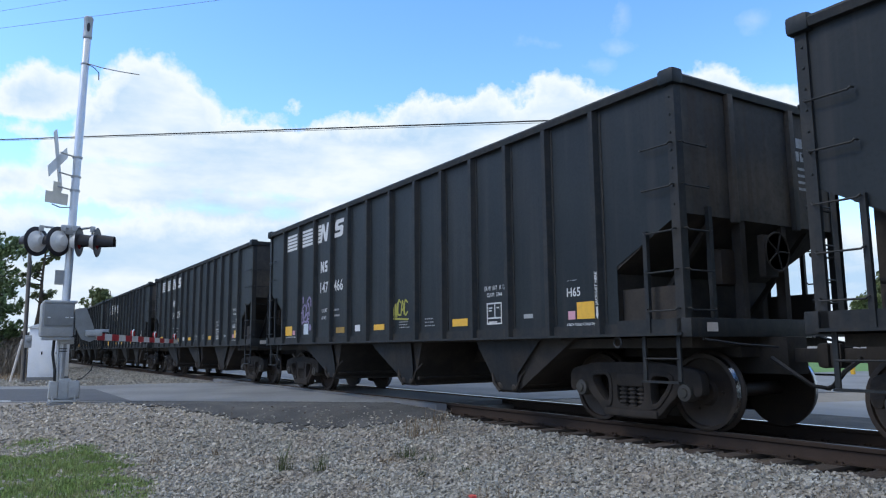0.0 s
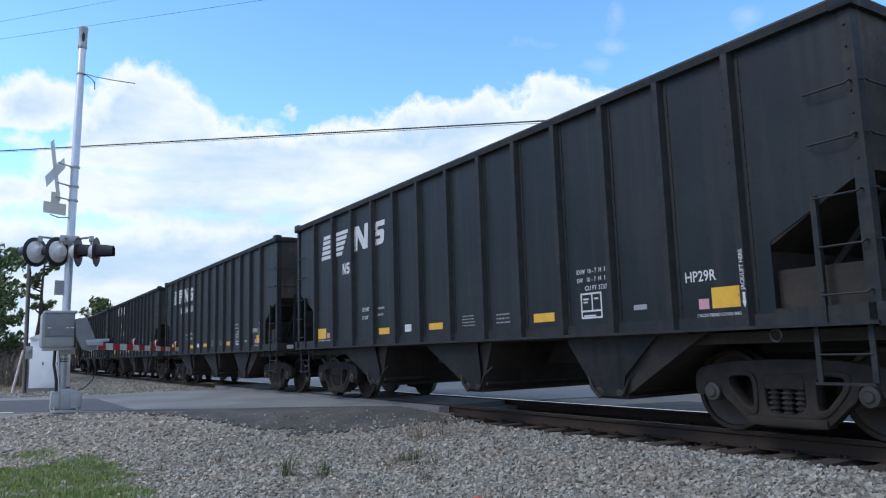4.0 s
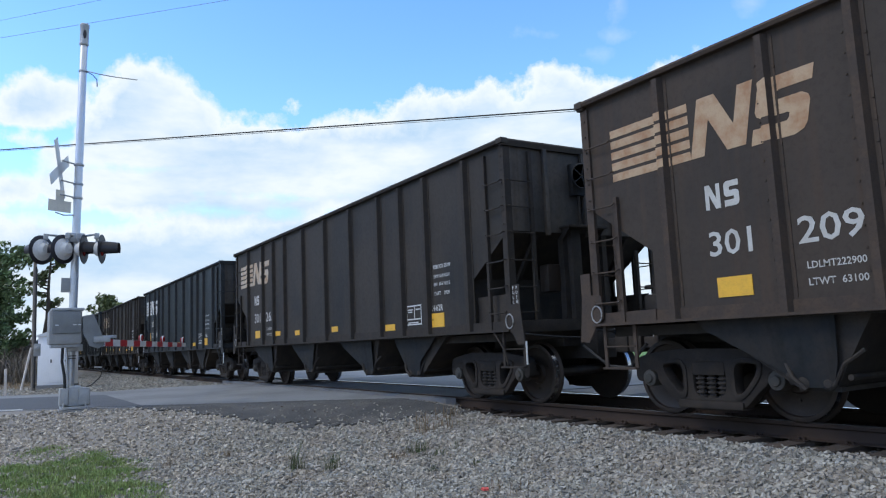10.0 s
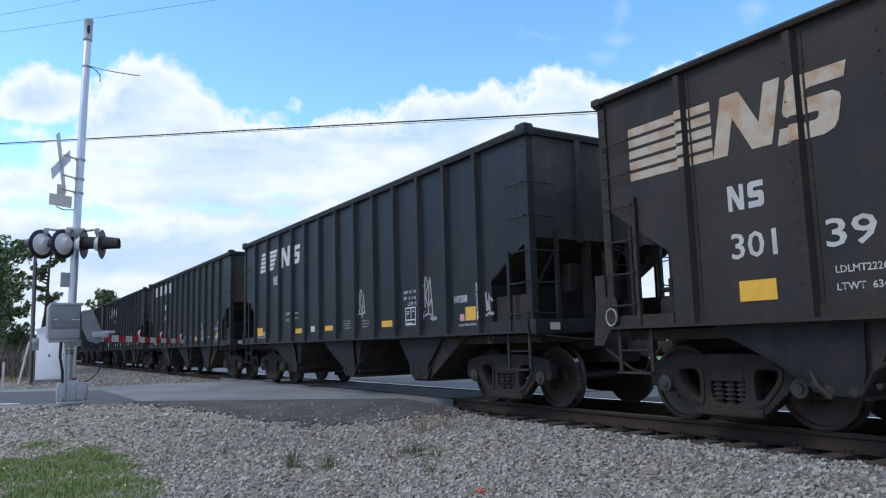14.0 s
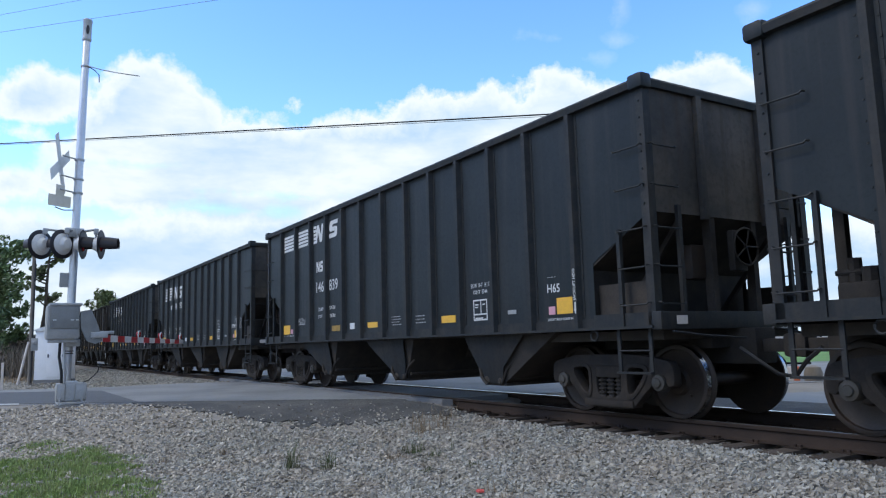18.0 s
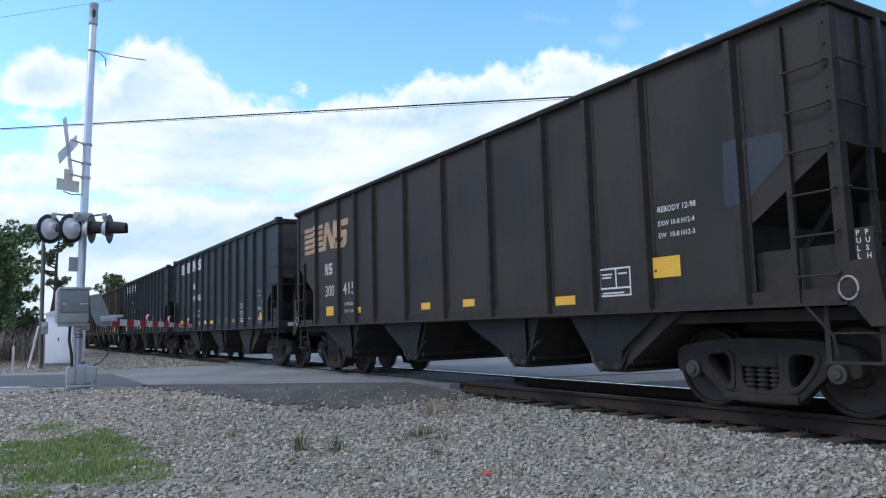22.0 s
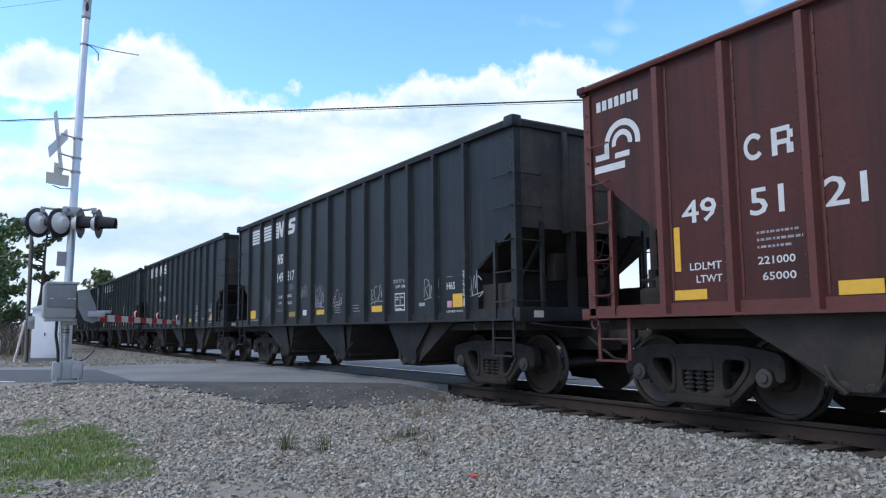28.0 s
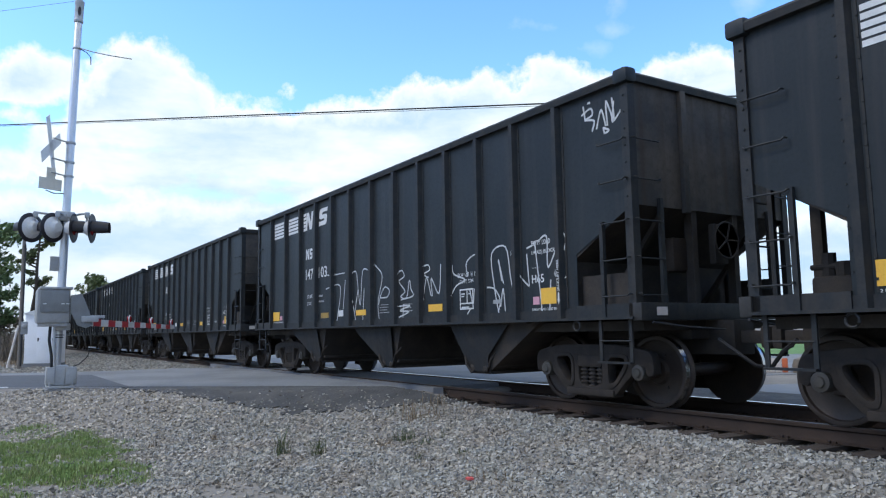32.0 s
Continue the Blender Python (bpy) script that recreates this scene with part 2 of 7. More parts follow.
WHITE = material("white_stencil_paint", (0.62, 0.62, 0.61), 0.6, second=(0.48, 0.48, 0.47), scale=6, amount=0.6, grain=70, bump=0)
BONEWHITE = material("dusty_white_stencil_paint", (0.50, 0.49, 0.46), 0.65, second=(0.36, 0.34, 0.31), scale=5, amount=0.7, grain=60, bump=0)
DIMWHITE = material("worn_white_stencil_paint", (0.34, 0.34, 0.34), 0.65, second=(0.16, 0.16, 0.16), scale=9, amount=0.8, grain=70, bump=0)
FADED = material("rust_stained_white_paint", (0.44, 0.31, 0.19), 0.7, second=(0.30, 0.13, 0.05), scale=5, amount=0.8, grain=60, bump=0)
YELLOW = material("yellow_reflective_sheeting", (0.75, 0.42, 0.035), 0.45, second=(0.60, 0.33, 0.04), scale=12, amount=0.6, grain=90, bump=0)
DIMYELLOW = material("dirty_yellow_sheeting", (0.34, 0.21, 0.04), 0.6, second=(0.20, 0.13, 0.04), scale=10, amount=0.8, grain=90, bump=0)
PALEPANEL = material("pale_painted_panel", (0.50, 0.56, 0.60), 0.6, second=(0.42, 0.47, 0.52), scale=9, amount=0.7, grain=70, bump=0)
PRIMER = material("blue_grey_primer", (0.016, 0.022, 0.034), 0.6, second=(0.026, 0.030, 0.036), scale=2.0, amount=0.8, grain=30, bump=0.1)
PINK = material("pink_sticker", (0.60, 0.30, 0.36), 0.6, grain=90, bump=0)
SPRAY_W = material("white_spray_paint", (0.55, 0.56, 0.56), 0.7, second=(0.3, 0.31, 0.32), scale=14, amount=0.8, grain=90, bump=0)
SPRAY_PALE = material("pale_blue_spray_paint", (0.45, 0.52, 0.52), 0.7, second=(0.36, 0.43, 0.43), scale=3, amount=0.8, grain=90, bump=0)
SPRAY_CREAM = material("cream_spray_paint", (0.46, 0.43, 0.33), 0.7, second=(0.36, 0.32, 0.24), scale=6, amount=0.8, grain=60, bump=0)
SPRAY_B = material("blue_spray_paint", (0.06, 0.16, 0.42), 0.7, grain=90, bump=0)
SPRAY_Y = material("yellow_green_spray_paint", (0.33, 0.32, 0.06), 0.7, grain=90, bump=0)
SPRAY_G = material("green_spray_paint", (0.04, 0.26, 0.16), 0.7, grain=90, bump=0)
SPRAY_P = material("violet_spray_paint", (0.24, 0.20, 0.32), 0.7, grain=90, bump=0)
RAILSIDE = material("rail_rust", (0.048, 0.034, 0.027), 0.92, second=(0.034, 0.026, 0.022), scale=2, amount=0.8, grain=60, bump=0.3, spec=0.12)
TIE = material("creosoted_tie", (0.052, 0.039, 0.030), 0.92, second=(0.085, 0.066, 0.052), scale=3, amount=0.7, grain=18, bump=0.6, depth=0.01, stretch=(4, 0.6, 4), per_piece=0.2)
GRAVEL = material("crushed_granite", (0.25, 0.235, 0.22), 0.9, second=(0.22, 0.20, 0.185), scale=2.5, amount=0.6, grain=30, bump=0.6, depth=0.02)
STONE = material("granite_stones", (0.302, 0.290, 0.256), 0.9, second=(0.255, 0.205, 0.160), scale=1.2, amount=0.65, grain=90, bump=0.3, per_piece=0.45)
BROWNSTONE = material("dusty_brown_stones", (0.390, 0.350, 0.295), 0.88, second=(0.28, 0.24, 0.20), scale=2.0, amount=0.5, grain=90, bump=0.3, per_piece=0.45)
DARKSTONE = material("dark_brown_stones", (0.070, 0.054, 0.042), 0.85, second=(0.14, 0.11, 0.09), scale=1.2, amount=0.5, grain=90, bump=0.3, per_piece=0.4)
EARTH = material("dry_earth_and_grass", (0.115, 0.105, 0.055), 0.95, second=(0.070, 0.085, 0.032), scale=0.12, amount=0.9, grain=3, bump=0.5, depth=0.03)
SOIL = material("grey_gritty_soil", (0.240, 0.218, 0.188), 0.95, second=(0.17, 0.152, 0.134), scale=1.5, amount=0.7, grain=40, bump=0.6, depth=0.02)
ASPHALT = material("worn_asphalt", (0.17, 0.172, 0.178), 0.88, second=(0.12, 0.12, 0.124), scale=0.8, amount=0.6, grain=90, bump=0.4)
DARKASPHALT = material("newer_dark_asphalt", (0.076, 0.079, 0.084), 0.85, second=(0.06, 0.06, 0.064), scale=0.9, amount=0.6, grain=90, bump=0.4)
EDGEASPHALT = material("crumbling_asphalt_edge", (0.052, 0.051, 0.049), 0.92, second=(0.115, 0.107, 0.098), scale=1.6, amount=0.8, grain=40, bump=0.7, depth=0.02)
PALEPAVE = material("pale_weathered_asphalt", (0.205, 0.207, 0.208), 0.9, second=(0.130, 0.131, 0.132), scale=0.5, amount=0.85, grain=90, bump=0.4)
# the sky's grazing bluish sheen is mixed into this pavement colour
FARPAVE = material("pale_pavement_with_sky_sheen", (0.255, 0.262, 0.270), 0.85, second=(0.17, 0.17, 0.172), scale=0.35, amount=0.8, grain=60, bump=0.3, stretch=(0.35, 2.2, 1))
# near rail top: the cars' dark reflection is put into its colour
DULLTOP = material("rail_top_with_dark_reflection", (0.085, 0.075, 0.068), 0.55, metal=0.4, grain=40, bump=0.05)
RAILTOP = material("mirror_worn_rail_top", (0.66, 0.66, 0.67), 0.14, metal=1.0, grain=40, bump=0.02)
LINE = material("white_road_paint", (0.62, 0.62, 0.61), 0.7, second=(0.4, 0.4, 0.39), scale=5, amount=0.7, grain=60, bump=0.1)
ALU = material("brushed_aluminium_mast", (0.60, 0.61, 0.63), 0.42, metal=0.75, second=(0.48, 0.49, 0.51), scale=5, amount=0.5, grain=50, bump=0.08)
DOORGREY = material("dull_grey_cover_metal", (0.22, 0.23, 0.235), 0.6, second=(0.17, 0.175, 0.18), scale=4, amount=0.7, grain=50, bump=0.1, metal=0.2)
GALV = material("grey_painted_cabinet_metal", (0.34, 0.345, 0.345), 0.55, second=(0.25, 0.255, 0.26), scale=5, amount=0.6, grain=60, bump=0.08, metal=0.2)
CASTALU = material("weathered_cast_aluminium", (0.42, 0.43, 0.44), 0.55, metal=0.4, second=(0.30, 0.31, 0.32), scale=9, amount=0.6, grain=60, bump=0.2)
DISC = material("black_target_disc", (0.018, 0.016, 0.020), 0.45, second=(0.03, 0.026, 0.034), scale=6, amount=0.5, grain=60, bump=0.05)
BACKPLATE = material("pale_lamp_back", (0.62, 0.62, 0.62), 0.5, second=(0.5, 0.5, 0.5), scale=6, amount=0.5, grain=60, bump=0.05)
SIGNBACK = material("unpainted_sign_back", (0.62, 0.59, 0.52), 0.6, second=(0.52, 0.50, 0.44), scale=5, amount=0.6, grain=60, bump=0.05)
SIGNWHITE = material("white_sign_sheeting", (0.68, 0.69, 0.70), 0.5, second=(0.55, 0.56, 0.57), scale=5, amount=0.5, grain=60, bump=0.03)
GATERED = material("red_gate_sheeting", (0.42, 0.022, 0.030), 0.45, grain=60, bump=0.03)
GATEWHITE = material("white_gate_sheeting", (0.66, 0.66, 0.66), 0.45, grain=60, bump=0.03)
LENSRED = material("red_lamp_lens", (0.28, 0.012, 0.014), 0.15, grain=60, bump=0.03)
RUBBER = material("black_cable_rubber", (0.018, 0.018, 0.02), 0.6, grain=60, bump=0.05)
WIREGREY = material("weathered_bare_wire", (0.16, 0.17, 0.18), 0.6, grain=60, bump=0.05)
SHEDWHITE = material("white_painted_shed_metal", (0.80, 0.80, 0.81), 0.5, second=(0.70, 0.71, 0.72), scale=2, amount=0.5, grain=30, bump=0.03)
SHEDROOF = material("pale_shed_roof_metal", (0.62, 0.63, 0.64), 0.5, second=(0.5, 0.5, 0.5), scale=2, amount=0.5, grain=30, bump=0.03)
POLEWOOD = material("weathered_pole_wood", (0.170, 0.150, 0.130), 0.9, second=(0.24, 0.21, 0.185), scale=3, amount=0.7, grain=20, bump=0.5, stretch=(5, 5, 0.4))
BARK = material("grey_brown_bark", (0.085, 0.068, 0.052), 0.95, second=(0.05, 0.04, 0.032), scale=3, amount=0.7, grain=14, bump=0.8, depth=0.03)
LEAF = material("dark_green_leaves", (0.118, 0.170, 0.068), 0.6, second=(0.065, 0.11, 0.026), scale=0.6, amount=0.8, grain=9, bump=0, per_piece=0.45)
LEAFPALE = material("olive_green_leaves", (0.125, 0.150, 0.060), 0.6, second=(0.12, 0.14, 0.05), scale=0.6, amount=0.8, grain=9, bump=0, per_piece=0.45)
BRUSH = material("dry_brown_brush", (0.200, 0.170, 0.136), 0.95, second=(0.13, 0.112, 0.09), scale=1.5, amount=0.8, grain=9, bump=0, per_piece=0.45)
GRASS = material("fresh_grass_blades", (0.185, 0.270, 0.075), 0.7, second=(0.27, 0.28, 0.12), scale=2.5, amount=0.8, grain=20, bump=0, per_piece=0.45)
WEED = material("dusty_green_weed", (0.085, 0.115, 0.045), 0.7, second=(0.14, 0.13, 0.07), scale=5, amount=0.8, grain=20, bump=0, per_piece=0.4)
DRYGRASS = material("dry_weed_stalks", (0.27, 0.20, 0.13), 0.8, second=(0.19, 0.14, 0.09), scale=2.5, amount=0.8, grain=20, bump=0, per_piece=0.4)
LAWN = material("mown_lawn", (0.115, 0.22, 0.045), 0.9, second=(0.085, 0.17, 0.035), scale=0.5, amount=0.8, grain=8, bump=0.5, depth=0.02)
ORANGE = material("faded_orange_board", (0.68, 0.16, 0.06), 0.6, second=(0.55, 0.14, 0.06), scale=5, amount=0.6, grain=40, bump=0.05)
BOARDWHITE = material("stained_white_board", (0.66, 0.60, 0.55), 0.65, second=(0.5, 0.40, 0.34), scale=5, amount=0.6, grain=40, bump=0.05)
REDLITTER = material("faded_red_plastic", (0.62, 0.10, 0.09), 0.5, grain=40, bump=0.05)

# ---- mesh tools ----


class Shape:
    """Collects the faces of one part."""

    def __init__(self):
        self.v, self.f = [], []

    def add(self, verts, faces):
        k = len(self.v)
        self.v += [tuple(p) for p in verts]
        self.f += [tuple(i + k for i in q) for q in faces]
        return self

    def box(self, x0, x1, y0, y1, z0, z1, c=0.0):
        """A block; c chamfers its long edges along x, y and z."""
        if c <= 0:
            p = [(x, y, z) for x in (x0, x1) for y in (y0, y1) for z in (z0, z1)]
            return self.add(p, [(0, 1, 3, 2), (4, 6, 7, 5), (0, 4, 5, 1), (2, 3, 7, 6), (0, 2, 6, 4), (1, 5, 7, 3)])
        bm = bmesh.new()
        bmesh.ops.create_cube(bm, size=1.0, matrix=Matrix.LocRotScale(((x0 + x1) / 2, (y0 + y1) / 2, (z0 + z1) / 2), None, (x1 - x0, y1 - y0, z1 - z0)))
        bmesh.ops.bevel(bm, geom=bm.edges[:], offset=c, segments=2, profile=0.6, affect="EDGES")
        return self.take(bm)

    def take(self, bm):
        bm.verts.index_update()
        self.add([p.co[:] for p in bm.verts], [[p.index for p in q.verts] for q in bm.faces])
        bm.free()
        return self

    def slab(self, outline, axis, a, b):
        """An outline in the plane across an axis, drawn out from a to b. For axis y the outline is (x, z), for x it is (y, z), for z it is (x, y)."""
        def at(p, d):
            return {"x": (d, p[0], p[1]), "y": (p[0], d, p[1]), "z": (p[0], p[1], d)}[axis]
        n = len(outline)
        faces = [tuple(range(n)), tuple(range(2 * n - 1, n - 1, -1))]
        faces += [(i, n + i, n + (i + 1) % n, (i + 1) % n) for i in range(n)]
        return self.add([at(p, a) for p in outline] + [at(p, b) for p in outline], faces)

    def rod(self, path, r, n=8, r2=None):
        """A round bar along a path of points."""
        pts = [Vector(p) for p in path]
        rings = []
        for i, p in enumerate(pts):
            d = (pts[min(i + 1, len(pts) - 1)] - pts[max(i - 1, 0)]).normalized()
            s = d.cross(Vector((0, 0, 1)) if abs(d.z) < 0.9 else Vector((1, 0, 0))).normalized()
            u = s.cross(d)
            rr = r if r2 is None else r + (r2 - r) * i / (len(pts) - 1)
            rings.append([p + rr * (math.cos(2 * math.pi * k / n) * s + math.sin(2 * math.pi * k / n) * u) for k in range(n)])
        faces = [tuple(range(n)), tuple((len(pts) - 1) * n + k for k in reversed(range(n)))]
        for i in range(len(pts) - 1):
            faces += [(i * n + k, (i + 1) * n + k, (i + 1) * n + (k + 1) % n, i * n + (k + 1) % n) for k in range(n)]
        return self.add([p for ring in rings for p in ring], faces)

    def turned(self, profile, m, n=24):
        """A profile of (radius, along) turned round the z axis of m."""
        rows = [[m @ Vector((r * math.cos(2 * math.pi * k / n), r * math.sin(2 * math.pi * k / n), h)) for k in range(n)] for r, h in profile]
        faces = []
        for i in range(len(rows) - 1):
            faces += [(i * n + k, i * n + (k + 1) % n, (i + 1) * n + (k + 1) % n, (i + 1) * n + k) for k in range(n)]
        faces += [tuple(reversed(range(n))), tuple((len(rows) - 1) * n + k for k in range(n))]
        return self.add([p for row in rows for p in row], faces)

    def mesh(self, name, mat, smooth=True):
        me = bpy.data.meshes.new(name)
        me.from_pydata(self.v, [], self.f)
        me.validate()
        bm = bmesh.new()
        bm.from_mesh(me)
        bmesh.ops.recalc_face_normals(bm, faces=bm.faces)
        bm.to_mesh(me)
        bm.free()
        me.materials.append(mat)
        if smooth:
            me.polygons.foreach_set("use_smooth", [True] * len(me.polygons))
            me.set_sharp_from_angle(angle=radians(38))
        return me


def part(name, shape, mat, parent, label="", at=None):
    """One mesh object under a thing or a part. shape: a Shape, or a mesh that alike pieces share."""
    ob = new(name, shape if isinstance(shape, bpy.types.Mesh) else shape.mesh(name, mat))
    ob.parent = parent
    if at is not None:
        ob.matrix_basis = at
    return tagged(ob, label)


def thing(name, label, category, group="", at=None):
    ob = new(name)
    ob.empty_display_size = 0.2
    if at is not None:
        ob.matrix_basis = at
    return tagged(ob, label, category, group)


def flat_mesh(name, coords, faces, mat, smooth=False):
    me = bpy.data.meshes.new(name)
    me.from_pydata(coords, [], faces)
    me.materials.append(mat)
    if smooth:
        me.polygons.foreach_set("use_smooth", [True] * len(me.polygons))
    me.update()
    return me

# ---- the ground: one sheet, with the track bed, the road's embankment and the low foreground ----
ROAD_A, ROAD_B, LEAN = -11.4, -27.0, 0.95   # where the road's near and far edges meet the track, and its lean along y


def ease(a, b, x):
    t = min(max((x - a) / (b - a), 0.0), 1.0)
    return t * t * (3 - 2 * t)


def road_side(x, y):
    """Metres along the track from the road's near edge; negative on the road."""
    return x - (ROAD_A + LEAN * min(y + 0.9, 0.0) + 0.35 * max(y - 0.9, 0.0))


def ground_height(x, y):
    bed = -0.245 + 0.030 * ease(1.0, 1.30, -y) - 0.015 * ease(1.3, 1.7, -y) - 0.33 * ease(1.5, 3.6, abs(y)) if y < 0 else -0.27 - 0.08 * ease(1.5, 3.0, y)
    d = road_side(x, y)
    road = -0.045 - 0.03 * ease(3, 12, abs(y))
    up = 1 - ease(0.0, 3.6 + 0.8 * ease(1, 5, -y), d)
    q = 3.0 * (1 - ease(-6.5, -1.5, y))
    far = 1 - ease(-11.7 + q, -13.6 + q, d)
    near = bed + (road - bed) * up if abs(y) > 1.4 else bed + (road - 0.05 - bed) * (1 - ease(-0.2, 0.3, d))
    beyond = -0.13 - 0.10 * ease(1.6, 4.0, abs(y)) - 0.25 * ease(7, 14, abs(y))
    return near * far + beyond * (1 - far) + 0.018 * noise.noise((x * 0.9, y * 0.9, 0.3)) * ease(1.4, 2.2, abs(y)) * ease(-0.3, 0.6, d)


def spread(lo, hi, step, far, grow=1.35):
    out, s, p = list(np.arange(lo, hi + 1e-6, step)), step, hi
    while p < far:
        s *= grow
        p += s
        out.append(p)
    s, p = step, lo
    while p > -far:
        s *= grow
        p -= s
        out.insert(0, p)
    return out


def sheet(name, xs, ys, height, mat):
    co = [(x, y, height(x, y)) for y in ys for x in xs]
    n = len(xs)
    fa = [(j * n + i, j * n + i + 1, (j + 1) * n + i + 1, (j + 1) * n + i) for j in range(len(ys) - 1) for i in range(n - 1)]
    return flat_mesh(name, co, fa, mat, True)


ground = tagged(new("ground", sheet("ground", spread(-32.0, 4.0, 0.22, 2500), spread(-10.0, 4.5, 0.22, 2500), ground_height, SOIL)),
                "grey gritty earth and gravel round the railway", "ground", kind="structure")


def over(name, xs, ys, lift, mat, label, category, clip):
    """A layer of paving that follows the ground, where clip holds, with a skirt."""
    co, fa, idx = [], [], {}
    def vert(i, j):
        if (i, j) not in idx:
            idx[i, j] = len(co)
            x, y = xs[i], ys[j]
            co.append((x, y, lift(x, y)))
        return idx[i, j]
    for j in range(len(ys) - 1):
        for i in range(len(xs) - 1):
            if clip((xs[i] + xs[i + 1]) / 2, (ys[j] + ys[j + 1]) / 2):
                fa.append((vert(i, j), vert(i + 1, j), vert(i + 1, j + 1), vert(i, j + 1)))
    count = {}
    for q in fa:
        for a, b in zip(q, q[1:] + q[:1]):
            count[a, b] = 1
    low = {}
    for a, b in list(count):
        if (b, a) not in count:
            for k in (a, b):
                if k not in low:
                    low[k] = len(co)
                    co.append((co[k][0], co[k][1], co[k][2] - 0.10))
            fa.append((b, a, low[a], low[b]))
    return tagged(new(name, flat_mesh(name, co, fa, mat)), label, category, kind="structure")


def road_top(x, y):
    return -0.03 - 0.03 * ease(3, 12, abs(y)) + 0.006 * noise.noise((x * 0.5, y * 0.5, 3.0))


def far_edge(d, y):
    """The road narrows away from the track where its far edge has a width to give."""
    return d - (3.0 * (1 - ease(-6.5, -1.5, y)) if d == 11.6 else 0.0)


def sheared(name, d0, d1, y0, y1, step, lift, mat, label, category, rag=0.0):
    """Paving between two lines along the road, d0 to d1 metres beyond its near edge."""
    ys = list(np.arange(y0, y1 + 1e-6, step))
    n = max(int(abs(far_edge(d1, -3) - d0) / step), 1)
    co, fa = [], []
    for y in ys:
        base = y * 0 + ROAD_A + LEAN * min(y + 0.9, 0.0) + 0.35 * max(y - 0.9, 0.0)
        for i in range(n + 1):
            x = base - (d0 + (far_edge(d1, y) - d0) * i / n)
            if i == 0:
                x += rag * noise.noise((y * 1.7, 0.0, 8.0)) + 0.5 * rag * noise.noise((y * 6.0, 2.0, 8.0))
            co.append((x, y, lift(x, y)))
    for j in range(len(ys) - 1):
        for i in range(n):
            k = j * (n + 1) + i
            fa.append((k, k + 1, k + n + 2, k + n + 1))
    m = len(co)
    co += [(x, y, z - 0.12) for x, y, z in co]
    edge = [j * (n + 1) for j in range(len(ys))]
    fa += [(b, a, a + m, b + m) for a, b in zip(edge, edge[1:])]
    edge = [j * (n + 1) + n for j in range(len(ys))]
    fa += [(a, b, b + m, a + m) for a, b in zip(edge, edge[1:])]
    end = list(range(n + 1))
    fa += [(a, b, b + m, a + m) for a, b in zip(end, end[1:])]
    end = [(len(ys) - 1) * (n + 1) + i for i in range(n + 1)]
    fa += [(b, a, a + m, b + m) for a, b in zip(end, end[1:])]
    return tagged(new(name, flat_mesh(name, co, fa, mat)), label, category, kind="structure")


sheared("road", 0.5, 11.6, -60, -1.0, 0.4, road_top, PALEPAVE, "pale weathered asphalt road rising to the level crossing", "road", 0.05)
sheared("road_beyond", 0.2, 11.0, 1.0, 30, 0.4, road_top, PALEPAVE, "pale asphalt road beyond the level crossing", "road", 0.05)


def edge_width(y):
    return 2.1 * ease(-5.9, -3.6, y) - 0.2 * ease(-2.6, -1.4, y)


def on_edge(x, y):
    d = road_side(x, y)
    w = edge_width(y)
    return -0.75 < d < w + 0.45 * noise.noise((x * 1.1, y * 1.1, 2.0)) + 0.4 * noise.noise((x * 3.4, y * 3.4, 6.0)) and w > 0.15 and -6.2 < y < -1.38


over("road_edge", list(np.arange(-17.0, -8.5, 0.11)), list(np.arange(-6.2, -1.3, 0.11)), lambda x, y: max(ground_height(x, y) + 0.022, road_top(x, y) + 0.006 if road_side(x, y) < -0.4 else -9), EDGEASPHALT,
     "dark crumbling asphalt edge of the road", "road edge", on_edge)
sheared("road_patch", 0.75, 6.6, -60, -5.2, 0.35, lambda x, y: road_top(x, y) + 0.008, DARKASPHALT, "newer dark asphalt laid over the road", "road", 0.06)
sheared("road_line", 0.56, 0.70, -40, -7.4, 0.5, lambda x, y: road_top(x, y) + 0.014, LINE, "worn white edge line along the road", "road line")
sheared("crossing_panel", 0.25, 15.0, -0.62, 0.62, 0.2, lambda x, y: -0.012, ASPHALT, "asphalt crossing surface between the rails", "crossing")
sheared("crossing_apron", 0.05, 15.2, -1.0, -0.84, 0.16, lambda x, y: -0.016, ASPHALT, "asphalt crossing surface beside the near rail", "crossing")
sheared("crossing_apron", 0.05, 15.2, 0.84, 1.0, 0.16, lambda x, y: -0.016, ASPHALT, "asphalt crossing surface beside the far rail", "crossing")

# a paved lot, grass and low boards on the far side of the line
lot = Shape().box(-90, 60, 1.95, 9.0, -0.3, -0.13)
tagged(new("far_pavement", lot.mesh("far_pavement", FARPAVE, False)), "pale paved street running along the far side of the track", "road", kind="structure")
# band of dark dirt, drawn with the asphalt edge's material
tagged(new("far_edge", Shape().box(ROAD_A - 0.4, 60, 0.90, 3.3, -0.3, -0.105, 0.01).mesh("far_edge", EDGEASPHALT, False)), "dark dirt strip beside the far rail", "pavement", kind="structure")
lawn = Shape().box(-260, 160, 10.6, 90, -0.35, -0.20)
tagged(new("lawn", lawn.mesh("lawn", LAWN, False)), "bright green mown lawn beyond the far street", "lawn", kind="structure")
lane = Shape().box(-260, 160, 15.0, 19.0, -0.3, -0.17)
tagged(new("far_lane", lane.mesh("far_lane", ASPHALT, False)), "grey lane across the lawn", "road", kind="structure")

